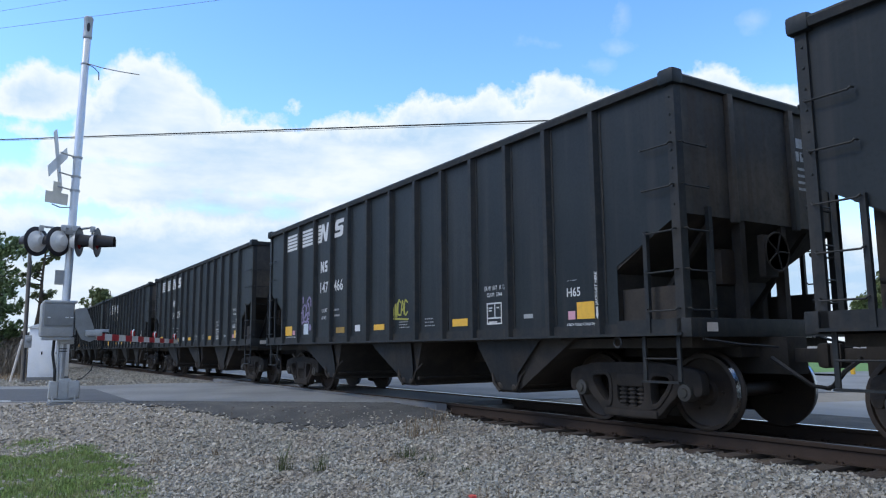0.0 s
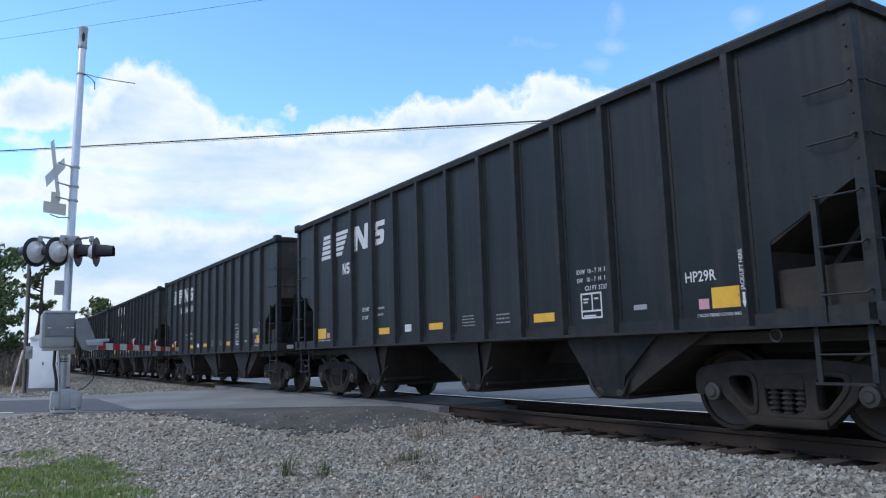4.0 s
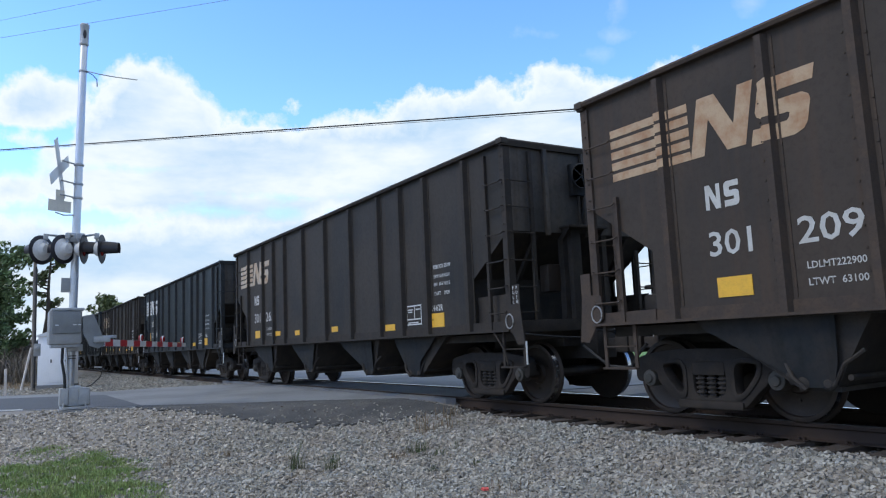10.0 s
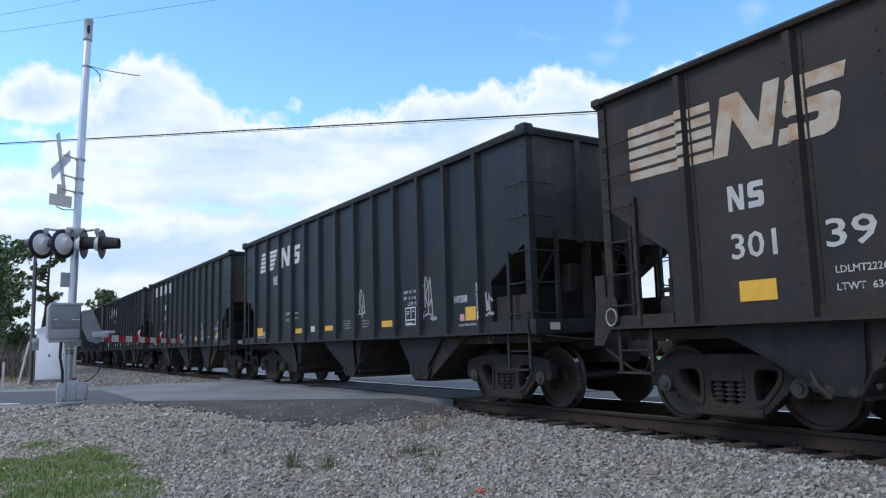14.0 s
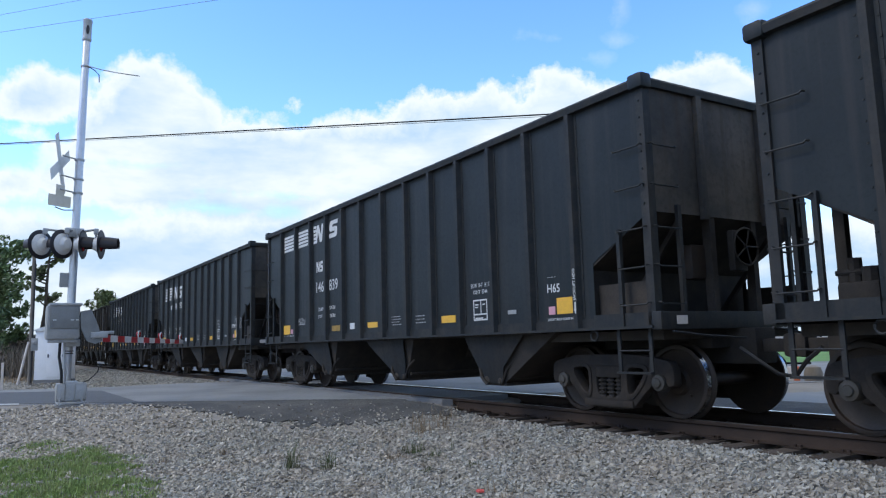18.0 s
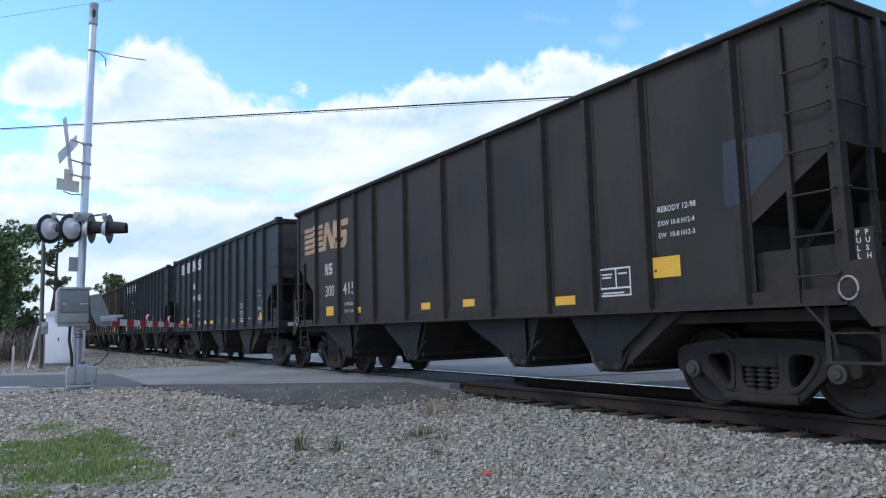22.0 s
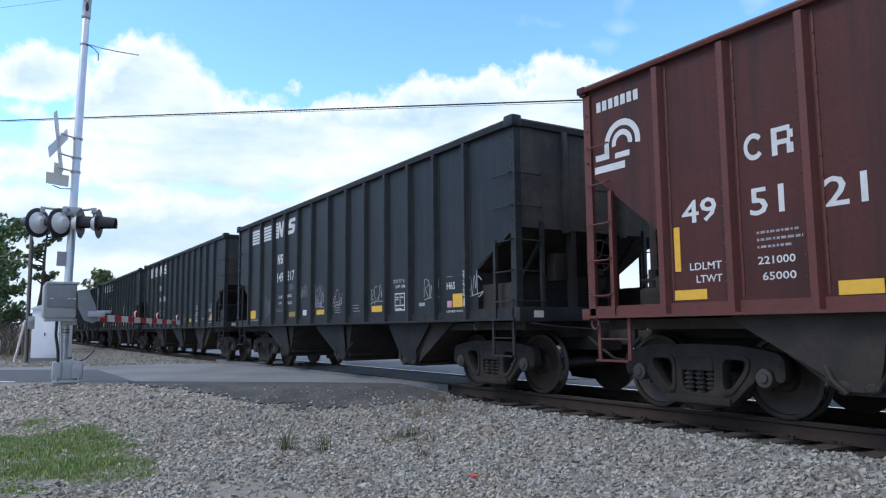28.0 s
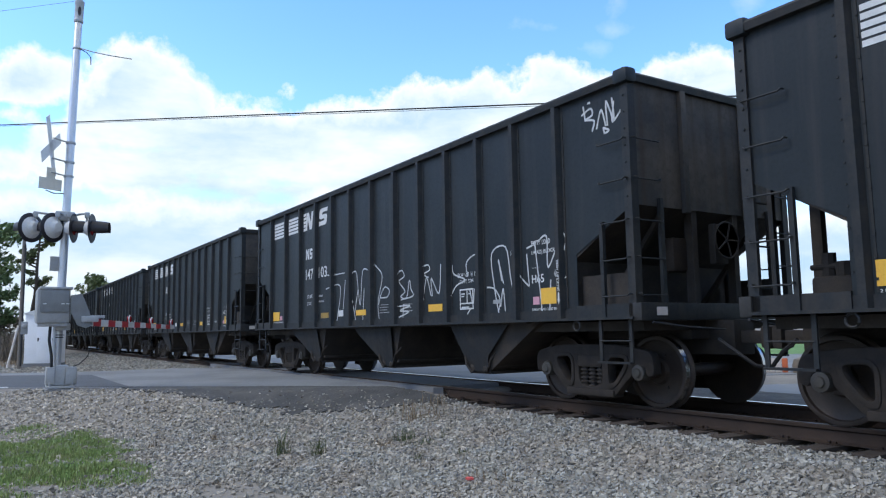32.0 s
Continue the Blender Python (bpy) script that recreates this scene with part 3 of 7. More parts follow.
# ---- the track ----


def rail_profile(s):
    half = [(0.070, -0.180), (0.070, -0.170), (0.022, -0.155), (0.010, -0.135), (0.009, -0.055), (0.034, -0.040), (0.0365, -0.010), (0.028, 0.0)]
    return [(s + y, z) for y, z in half] + [(s - y, z) for y, z in reversed(half)]


track = thing("railway_track", "rusty steel rails spiked to dark creosoted ties in ballast", "railway track")
for s in (-0.755, 0.755):
    rail = part("rail", Shape().slab(rail_profile(s), "x", -620, 260), RAILSIDE, track, "rust-brown steel rail")
    part("railhead", Shape().box(-620, 260, s - 0.031, s + 0.031, 0.0005, 0.0030), RAILTOP if s > 0 else DULLTOP, rail, "polished running surface of the rail")
rng = random.Random(5)
tie_meshes = []
for k in range(6):
    sh = Shape().box(-0.112, 0.112, -1.30 + rng.uniform(-0.04, 0.04), 1.30 + rng.uniform(-0.04, 0.04), -0.36, -0.185 + rng.uniform(-0.006, 0.004), 0.008)
    tie_meshes.append(sh.mesh("tie", TIE))
plate = Shape()
for x in np.arange(-70, 30, 0.51):
    if ROAD_A - 15 < x < ROAD_A - 0.2:
        continue
    part("tie", tie_meshes[rng.randrange(6)], TIE, track, at=pose(x, rng.uniform(-0.05, 0.05), rng.uniform(-0.006, 0.006), 0, 0, rng.uniform(-1.6, 1.6)))
    if -12 < x < 2:
        for s in (-0.755, 0.755):
            plate.box(x - 0.09, x + 0.09, s - 0.17, s + 0.17, -0.186, -0.172)
            for e in (-0.085, 0.085):
                plate.box(x - 0.035, x - 0.012, s + e - 0.012, s + e + 0.012, -0.175, -0.148)
                plate.box(x + 0.03, x + 0.053, s + e - 0.012, s + e + 0.012, -0.175, -0.148)
tagged(part("tie_hardware", plate, RAILSIDE, track, "rusty tie plates and spikes"), kind="stuff")


# ---- stones: broken ballast, thickest where the line passes near ----
def stones(name, places, mat, label, category="gravel"):
    """places: rows of x, y, size. Each stone is a broken, flattened block."""
    r = np.random.RandomState(len(places) % 9973)
    cube = np.array([(x, y, z) for x in (-1, 1) for y in (-1, 1) for z in (-1, 1)]) * 0.72
    tri = np.array([(0, 1, 3), (0, 3, 2), (4, 6, 7), (4, 7, 5), (0, 4, 5), (0, 5, 1), (2, 3, 7), (2, 7, 6), (0, 2, 6), (0, 6, 4), (1, 5, 7), (1, 7, 3)])
    n = len(places)
    p = np.asarray(places)
    v = cube[None] + r.uniform(-0.52, 0.42, (n, 8, 3)) * np.sign(cube)[None]
    v = v * np.stack([r.uniform(0.75, 1.35, n), r.uniform(0.6, 1.1, n), r.uniform(0.5, 0.9, n)], 1)[:, None]
    a, b = r.uniform(0, 6.28, n), r.uniform(-0.9, 0.9, n)
    ca, sa, cb, sb = np.cos(a), np.sin(a), np.cos(b), np.sin(b)
    z, x = v[..., 2] * cb[:, None] + v[..., 0] * sb[:, None], v[..., 0] * cb[:, None] - v[..., 2] * sb[:, None]
    y = v[..., 1]
    v = np.stack([x * ca[:, None] - y * sa[:, None], x * sa[:, None] + y * ca[:, None], z], 2) * (p[:, 2] / 2)[:, None, None]
    v[..., 0] += p[:, 0, None]
    v[..., 1] += p[:, 1, None]
    v[..., 2] += (p[:, 3] + p[:, 2] * r.uniform(-0.08, 0.28, n))[:, None]
    me = bpy.data.meshes.new(name)
    co, fa = v.reshape(-1, 3), (tri[None] + 8 * np.arange(n)[:, None, None]).reshape(-1, 3)
    me.vertices.add(len(co))
    me.vertices.foreach_set("co", co.ravel())
    me.loops.add(fa.size)
    me.loops.foreach_set("vertex_index", fa.ravel())
    me.polygons.add(len(fa))
    me.polygons.foreach_set("loop_start", np.arange(0, fa.size, 3))
    me.materials.append(mat)
    me.update(calc_edges=True)
    me.shade_flat()
    return tagged(new(name, me), label, category, kind="stuff")


def scatter(n, x0, x1, y0, y1, size, keep, seed):
    r = random.Random(seed)
    out = []
    while n > 0:
        n -= 1
        x, y = r.uniform(x0, x1), r.uniform(y0, y1)
        if r.random() < keep(x, y):
            out.append((x, y, size * r.uniform(0.55, 1.35), ground_height(x, y)))
    return out


def patch(x, y, cx, cy, rx, ry):
    return ((x - cx) / rx) ** 2 + ((y - cy) / ry) ** 2 + 0.75 * noise.noise((x * 1.3, y * 1.3, 5.0)) + 0.35 * noise.noise((x * 4.0, y * 4.0, 5.0))


def bare(x, y):
    """Thin places in the gravel: the grass and the trodden soil beside it."""
    g = min(patch(x, y, -11.0, -7.3, 2.9, 1.0), patch(x, y, -8.2, -7.9, 1.2, 0.5), patch(x, y, -6.9, -5.9, 1.4, 0.4))
    return 1.0 if g > 1.1 else (0.16 if g < 0.8 else 0.5)


def gravel_keep(x, y):
    d = road_side(x, y)
    if d < -0.1:
        return 0.0
    w = edge_width(y)
    return bare(x, y) * (0.05 + 0.95 * ease(w - 1.3, w + 0.9, d + 0.7 * noise.noise((x * 1.5, y * 1.5, 4.0)))) * (0.35 + 0.65 * ease(0.0, 0.6, d)) * (0.62 * ease(-0.90, -0.98, y) + 0.38 * ease(-1.1, -1.35, y))


def brown_zone(x, y):
    return max(ease(-10.8, -13.4, x + 0.6 * noise.noise((x, y, 0.0))) * ease(-2.6, -5.0, y), 0.35 * ease(-7.0, -9.0, x))


stones("ballast_stones", scatter(108000, -13.5, 1.8, -9.8, -0.92, 0.046, lambda x, y: gravel_keep(x, y) * (1 - 0.85 * brown_zone(x, y)) * ease(1.8, -1.4, x + 0.8 * noise.noise((x, y, 7.0))) * ease(-9.8, -7.9, y + 0.8 * noise.noise((x, y, 9.0))), 11), STONE,
       "loose grey crushed granite ballast beside the track")
stones("loose_stones", scatter(16000, -16, 14, -20, -1.25, 0.05, lambda x, y: gravel_keep(x, y) * ease(24, 9, math.hypot(x + 2, y + 8)) * (1.0 if x > -1.0 or y < -8.4 else 0.0), 16), STONE,
       "scattered grey stones on the gritty ground")
stones("brown_stones", scatter(22000, -17.5, -7.0, -10.5, -2.2, 0.054, lambda x, y: gravel_keep(x, y) * brown_zone(x, y), 12), BROWNSTONE,
       "brownish dusty gravel on the bank by the crossing signal")
stones("asphalt_crumbs", scatter(9000, -16.5, -9.2, -5.8, -1.4, 0.035, lambda x, y: 0.9 if on_edge(x, y) and road_side(x, y) > 0.15 else 0.0, 18), DARKSTONE, "dark crumbs of broken asphalt")
stones("track_stones", scatter(8000, -11.2, 2.0, -0.98, 1.4, 0.05, lambda x, y: 1.0 if road_side(x, y) > -0.05 and abs(abs(y) - 0.755) > 0.08 else 0, 13), DARKSTONE,
       "dark brown ballast between the ties")
stones("far_bank_stones", scatter(22000, -58, -20, -8.0, -1.2, 0.07, lambda x, y: ease(-11.7, -12.4, road_side(x, y) - 3.0 * (1 - ease(-6.5, -1.5, y))) * ease(70, 26, -x), 14), STONE,
       "grey ballast on the bank beyond the road")

# ---- hopper cars: x along the car towards its leading end, origin on the rail top at mid length ----
SPEED = 12.038
SWAY = ((0.0, 0.26), (1.0, 0.24), (2.0, 0.16), (3.0, 0.08), (6.0, 0.05), (7.0, -0.03), (8.0, -0.14), (10.0, -0.16), (12.0, -0.22), (13.0, -0.17), (14.0, -0.12), (17.0, -0.12), (18.0, -0.14),
        (19.0, -0.04), (20.0, 0.05), (21.0, 0.06), (22.0, 0.0), (23.0, 0.02), (24.0, 0.14), (25.0, 0.13), (28.0, -0.06), (29.0, 0.07), (30.0, 0.11), (31.0, 0.02), (32.0, 0.03))
WHEEL_R = 0.457
BASE = 1.73


def hat(s, w, side, out, depth):
    """Cross-section (x, y) of a pressed rib that stands out from the side sheet."""
    y0, y1 = side * out, side * (out + depth)
    return [(s - w, y0), (s - w * 0.55, y1), (s + w * 0.55, y1), (s + w, y0)]


def make_truck(car, x, rusty=False):
    """A three-piece truck under its bolster: two side frames, springs, two wheelsets with bearings."""
    bolster = part("truck", Shape().box(-0.20, 0.20, -0.98, 0.98, 0.50, 0.76, 0.03).box(-0.30, 0.30, -0.30, 0.30, 0.70, 0.86, 0.03), CAST, car,
                   "dusty cast steel truck", pose(x, 0, 0))
    h = BASE / 2
    for s in (-1, 1):
        y0, y1 = s * 1.00, s * 1.14
        half_ = [(0.0, 0.795), (0.55, 0.785), (0.82, 0.745), (h + 0.16, 0.71), (h + 0.22, 0.64), (h + 0.225, 0.44), (h + 0.13, 0.42), (h + 0.11, 0.56), (h - 0.11, 0.56), (h - 0.13, 0.42), (0.64, 0.35), (0.44, 0.155), (0.30, 0.125), (0.0, 0.12)]
        outline = half_ + [(-x, z) for x, z in reversed(half_[1:-1])]
        eye_ = [(0.345, 0.655), (0.655, 0.64), (0.635, 0.52), (0.44, 0.295), (0.345, 0.295)]
        sf = cast_plate(outline, [eye_, [(-x, z) for x, z in eye_], [(-0.235, 0.665), (0.235, 0.665), (0.235, 0.235), (-0.235, 0.235)]], y0, y1)
        rim = [(0.31, 0.69), (0.70, 0.675), (0.675, 0.50), (0.45, 0.245), (0.31, 0.245)]
        for side_ in (-1, 1):
            lip = cast_plate([(side_ * x, z) for x, z in rim], [[(side_ * x, z) for x, z in eye_]], y1 - s * 0.02, y1 + s * 0.018, 0.008)
            sf.add(lip.v, lip.f)
        sf.box(-0.44, 0.44, min(y0, y1) - 0.03, max(y0, y1) + 0.03, 0.125, 0.215, 0.02)
        part("side_frame", sf, CAST, bolster, "cast steel truck side frame")
        sp = Shape()
        for sx in (-0.15, 0.0, 0.15):
            for i in range(5):
                sp.turned([(0.045, 0), (0.068, 0.008), (0.068, 0.024), (0.045, 0.032)], Matrix.Translation((sx, s * 1.075, 0.238 + i * 0.052)), 9)
            sp.rod([(sx, s * 1.075, 0.235), (sx, s * 1.075, 0.50)], 0.046, 7)
        sp.box(-0.22, 0.22, min(s * 0.90, s * 1.0), max(s * 0.90, s * 1.0), 0.235, 0.52)
        part("spring_nest", sp, UNDER, bolster, "coil spring nest")
        part("bolster_end", Shape().box(-0.22, 0.22, min(y0, y1) - 0.01, max(y0, y1) + 0.035, 0.50, 0.66, 0.025).box(-0.13, 0.13, min(y0, y1), max(y0, y1) + 0.05, 0.55, 0.62, 0.015), CAST, bolster)
        for e in (-1, 1):
            m = Matrix.Translation((e * h, s * 1.0, WHEEL_R)) @ Matrix.Rotation(radians(-90 * s), 4, "X")
            part("bearing", Shape().turned([(0.105, 0), (0.105, 0.14), (0.098, 0.165), (0.060, 0.172), (0.05, 0.190), (0.02, 0.193)], m, 16), BEARING, bolster, "round axle bearing with end cap")
            part("adapter", Shape().box(e * h - 0.12, e * h + 0.12, min(s * 1.02, s * 1.13), max(s * 1.02, s * 1.13), 0.545, 0.63, 0.01), CAST, bolster)
        brake = Shape()
        for e in (-1, 1):
            brake.box(e * (h - 0.52) - 0.03, e * (h - 0.52) + 0.03, s * 0.70 - 0.05, s * 0.70 + 0.05, 0.30, 0.60, 0.01)
        part("brake_shoe", brake, UNDER, bolster)
    for e in (-1, 1):
        ws = Shape().rod([(0, -1.0, 0), (0, 1.0, 0)], 0.085, 12)
        for s in (-1, 1):
            m = Matrix.Translation((0, s * 0.695, 0)) @ Matrix.Rotation(radians(-90 * s), 4, "X")
            ws.turned([(0.10, -0.03), (0.488, -0.02), (0.492, 0.0), (0.478, 0.022), (0.460, 0.030), (0.454, 0.115), (0.448, 0.118), (0.405, 0.118),
                       (0.395, 0.085), (0.30, 0.055), (0.17, 0.075), (0.145, 0.125), (0.10, 0.128)], m, 40)
            for a in range(3):
                ang = a * 2.094
                ws.turned([(0.018, 0.05), (0.018, 0.09), (0.006, 0.092)], Matrix.Translation((0.23 * math.cos(ang), s * 0.695, 0.23 * math.sin(ang))) @ Matrix.Rotation(radians(-90 * s), 4, "X"), 8)
        me = ws.mesh("wheelset", RUSTY if rusty and e > 0 else WHEEL)
        me.materials.append(TREAD)
        # the running band of each wheel is worn bright
        for poly in me.polygons:
            r = math.hypot(poly.center.x, poly.center.z)
            if 0.448 < r < 0.470 and 0.71 < abs(poly.center.y) < 0.815 and abs(poly.normal.y) < 0.5:
                poly.material_index = 1
        part("wheelset", me, WHEEL, bolster, "dusty steel wheels on an axle", pose(e * h, 0, WHEEL_R))
    return bolster


def cast_plate(outline, holes, y0, y1, ease_=0.014):
    """A cast plate in the x-z plane between y0 and y1, with holes and soft corners."""
    cu = bpy.data.curves.new("plate", "CURVE")
    cu.dimensions, cu.fill_mode, cu.extrude, cu.bevel_depth, cu.bevel_resolution = "2D", "BOTH", abs(y1 - y0) / 2 - ease_, ease_, 1
    for pts in [outline] + holes:
        for cut in range(2):
            pts = [(p[0] + (q[0] - p[0]) * u, p[1] + (q[1] - p[1]) * u) for p, q in zip(pts, pts[1:] + pts[:1]) for u in (0.2, 0.8)]
        sp = cu.splines.new("POLY")
        sp.points.add(len(pts) - 1)
        for point, (x, z) in zip(sp.points, pts):
            point.co = (x, z, 0, 1)
        sp.use_cyclic_u = True
    tmp = bpy.data.objects.new("plate", cu)
    me = bpy.data.meshes.new_from_object(tmp)
    bpy.data.objects.remove(tmp)
    bpy.data.curves.remove(cu)
    bm = bmesh.new()
    bm.from_mesh(me)
    bpy.data.meshes.remove(me)
    bmesh.ops.remove_doubles(bm, verts=bm.verts, dist=0.0005)
    for v in bm.verts:
        v.co = (v.co.x, (y0 + y1) / 2 + v.co.z, v.co.y)
    return Shape().take(bm)


def rounded(sh, c):
    """The same solids with their edges eased."""
    bm = bmesh.new()
    vs = [bm.verts.new(p) for p in sh.v]
    for q in sh.f:
        bm.faces.new([vs[i] for i in q])
    bmesh.ops.recalc_face_normals(bm, faces=bm.faces)
    sharp = [e for e in bm.edges if len(e.link_faces) == 2 and e.calc_face_angle(0) > 0.6]
    bmesh.ops.bevel(bm, geom=sharp, offset=c, segments=2, profile=0.6, affect="EDGES", clamp_overlap=True)
    return Shape().take(bm)


def grab(sh, a, b, out, r=0.011):
    """A bent grab iron from a to b that stands out by the vector out."""
    a, b, out = Vector(a), Vector(b), Vector(out)
    sag = Vector((0, 0, -0.02))
    sh.rod([a, a + out * 0.9 + (b - a) * 0.02, a + out + (b - a) * 0.06 + sag, b + out + (a - b) * 0.06 + sag, b + out * 0.9 + (a - b) * 0.02, b], r, 6)


def make_car(spec):
    """One hopper car. spec: half length, top, ribs, end opening, pockets and paint."""
    back, front, top, paint, half = spec["half"], spec["front"], spec["top"], spec["paint"], 1.56
    car = thing("hopper_car", spec["label"], "hopper car", "cars of the coal train")
    sill, oz, ox, cut = 1.14, spec["open_top"], spec["open_x"], spec["cut"]
    # side sheets with the corner cut away over the end platforms
    for s in (-1, 1):
        y0, y1 = s * half, s * (half - 0.008)
        outline = [(-back + ox, sill), (front - ox, sill), (front - ox, cut), (front, oz), (front, top - 0.06), (-back, top - 0.06), (-back, oz), (-back + ox, cut)]
        wall = part("side_wall", Shape().slab(outline, "y", y1, y0), paint, car, "steel side sheet")
        for i, x in enumerate(spec["ribs"]):
            z0 = sill if -back + ox - 0.02 < x < front - ox + 0.02 else cut + 0.1
            rib = part("rib", Shape().slab(hat(x, 0.070, s, half, 0.075), "z", z0, top - 0.10), spec["rib_paint"], wall)
        sl = Shape().slab([(s * (half + 0.004), sill - 0.02), (s * (half + 0.085), sill - 0.02), (s * (half + 0.085), sill + 0.012), (s * (half + 0.015), sill + 0.012), (s * (half + 0.015), sill + 0.13), (s * (half + 0.004), sill + 0.13)], "x", -back, front)
        part("side_sill", sl, spec["rib_paint"], car)
        deep_ = 0.11 if spec["cap"] > 0.03 else 0.07
        chord = [(s * (half - 0.03), top - deep_), (s * (half + 0.075), top - deep_), (s * (half + 0.09), top - 0.03), (s * (half + 0.07), top), (s * (half - 0.01), top), (s * (half - 0.03), top - 0.02)]
        part("top_chord", Shape().slab(chord, "x", -back - 0.02, front + 0.02), spec["rib_paint"], car)
        if s < 0:
            riv = Shape()
            for x in spec["ribs"]:
                riv.box(x + 0.094, x + 0.118, -half - 0.007, -half + 0.002, sill + 0.15, top - 0.12)
                for z in np.arange(sill + 0.25, top - 0.3, 0.20):
                    riv.box(x + 0.096, x + 0.120, -half - 0.016, -half + 0.004, z, z + 0.026)
                    riv.box(x - 0.110, x - 0.092, -half - 0.008, -half + 0.004, z + 0.08, z + 0.096)
            tagged(part("rivet_strip", riv, spec["rib_paint"], wall), kind="stuff")
    for e in (-1, 1):
        hl = front if e > 0 else back
        # end wall, and the slope sheet that runs down under it
        end = part("end_wall", Shape().box(min(e * hl, e * (hl - 0.008)), max(e * hl, e * (hl - 0.008)), -half, half, oz, top - 0.06), spec["end_paint"], car)
        ch = [(e * (hl - 0.05), top - 0.11), (e * (hl + 0.05), top - 0.11), (e * (hl + 0.065), top - 0.03), (e * (hl + 0.045), top), (e * (hl - 0.05), top)]
        part("end_chord", Shape().slab(ch, "y", -half - 0.06, half + 0.06), spec["rib_paint"], end)
        rw = 0.036 if spec["brake_high"] else 0.05
        for y in spec["end_ribs"]:
            part("end_rib", Shape().box(min(e * hl, e * (hl + 0.07)), max(e * hl, e * (hl + 0.07)), y - rw, y + rw, oz - 0.05, top - 0.1, 0.01), spec["end_paint"], end)
        for s in (-1, 1):
            w_, g_, out_, deep_ = (0.16, 0.045, 0.10, 0.14) if spec["cap"] > 0.03 else (0.07, 0.015, 0.093, 0.085)
            cap = Shape().box(min(e * (hl - w_), e * (hl + out_ - 0.025)), max(e * (hl - w_), e * (hl + out_ - 0.025)), min(s * (half - w_ * 0.6), s * (half + out_)), max(s * (half - w_ * 0.6), s * (half + out_)), top - deep_, top + spec["cap"] * (1 if spec["cap"] > 0.03 else 0.3), g_)
            part("corner_cap", cap, paint, end)
        low = 1.30
        run = spec["slope_run"]
        slope = [(e * hl, oz + 0.02), (e * (hl - run), low), (e * (hl - run - 0.02), low + 0.02), (e * (hl - 0.02), oz + 0.04)]
        part("slope_sheet", Shape().slab(slope, "y", -half + 0.012, half - 0.012), UNDER, car, "dusty slope sheet under the end of the hopper")
        # full-width boxes added to close off the bright gap below the car ends
        uf = Shape().box(min(e * (hl - 2.4), e * (hl - 0.1)), max(e * (hl - 2.4), e * (hl - 0.1)), -1.35, 1.35, 0.98, 1.10)
        uf.box(min(e * (hl - 1.9), e * (hl - 0.05)), max(e * (hl - 1.9), e * (hl - 0.05)), -0.55, 0.55, 0.86, 0.99, 0.02)
        part("underframe", uf, UNDER, car)
        # plate added to block the bright view through below the slope sheet
        bx = e * (hl - ox - 0.06)
        part("bulkhead", Shape().box(bx - 0.006, bx + 0.006, -half + 0.01, half - 0.01, sill, oz - (oz - low) * (ox + 0.06) / run), UNDER, car)
        for s in (-1, 1) if e > 0 else ():
            part("gusset_plate", Shape().box(min(e * (hl - ox), e * (hl - 0.1)), max(e * (hl - ox), e * (hl - 0.1)), s * (half - 0.09) - 0.005, s * (half - 0.09) + 0.005, sill, sill + 0.55), UNDER, car)
        plat = Shape().box(min(e * (hl - ox - 0.05), e * (hl + 0.10)), max(e * (hl - ox - 0.05), e * (hl + 0.10)), -half, half, sill - 0.02, sill + 0.05)
        plat.box(min(e * (hl - 0.02), e * (hl + 0.12)), max(e * (hl - 0.02), e * (hl + 0.12)), -half - 0.06, half + 0.06, sill - 0.04, sill + spec["sill_h"], 0.012)
        for s in (-1, 1):
            plat.box(min(e * (hl - ox), e * hl), max(e * (hl - ox), e * hl), s * half - 0.03, s * half + 0.03, sill - 0.02, sill + spec["sill_h"])
        part("end_platform", plat, spec["rib_paint"], car)
        for s in (-1, 1):
            post = Shape().box(min(e * (hl - 0.10), e * (hl + 0.02)), max(e * (hl - 0.10), e * (hl + 0.02)), min(s * (half + 0.03), s * (half - 0.02)), max(s * (half + 0.03), s * (half - 0.02)), sill, top - 0.12)
            post.box(min(e * (hl + 0.02), e * (hl - 0.01)), max(e * (hl + 0.02), e * (hl - 0.01)), min(s * (half - 0.02), s * (half - 0.09)), max(s * (half - 0.02), s * (half - 0.09)), sill, top - 0.12)
            post_ob = part("corner_post", post, spec["rib_paint"], car)
            bolts = Shape()
            for z in np.arange(oz + 0.1, top - 0.25, 0.21) if s < 0 else ():
                bolts.turned([(0.014, 0), (0.012, 0.012), (0.004, 0.014)], Matrix.Translation((e * (hl - 0.05), s * (half + 0.03), z)) @ Matrix.Rotation(radians(-90 * s), 4, "X"), 6)
            if s < 0:
                tagged(part("bolts", bolts, paint, post_ob), kind="stuff")
            # side ladder beside the post, end ladder across the corner
            lad = Shape()
            lx = e * (hl - spec["ladder"])
            ztop = spec["ladder_top"] if e > 0 else min(spec["ladder_top"], 2.7)
            lad.box(lx - 0.028, lx + 0.028, min(s * half, s * (half + 0.05)), max(s * half, s * (half + 0.05)), sill, ztop)
            lad = part("side_ladder", lad, spec["rib_paint"], car)
            for z in spec["rungs"]:
                rg = Shape()
                grab(rg, (lx, s * (half + 0.03), z), (e * (hl - 0.04), s * (half + 0.03), z), (0, s * 0.05, 0))
                part("rung", rg, spec["rib_paint"], lad)
            lad = Shape()
            ly = s * (half - 0.46)
            ltop = 2.4 if spec["brake_high"] and e > 0 and s > 0 else spec["end_ladder_top"]
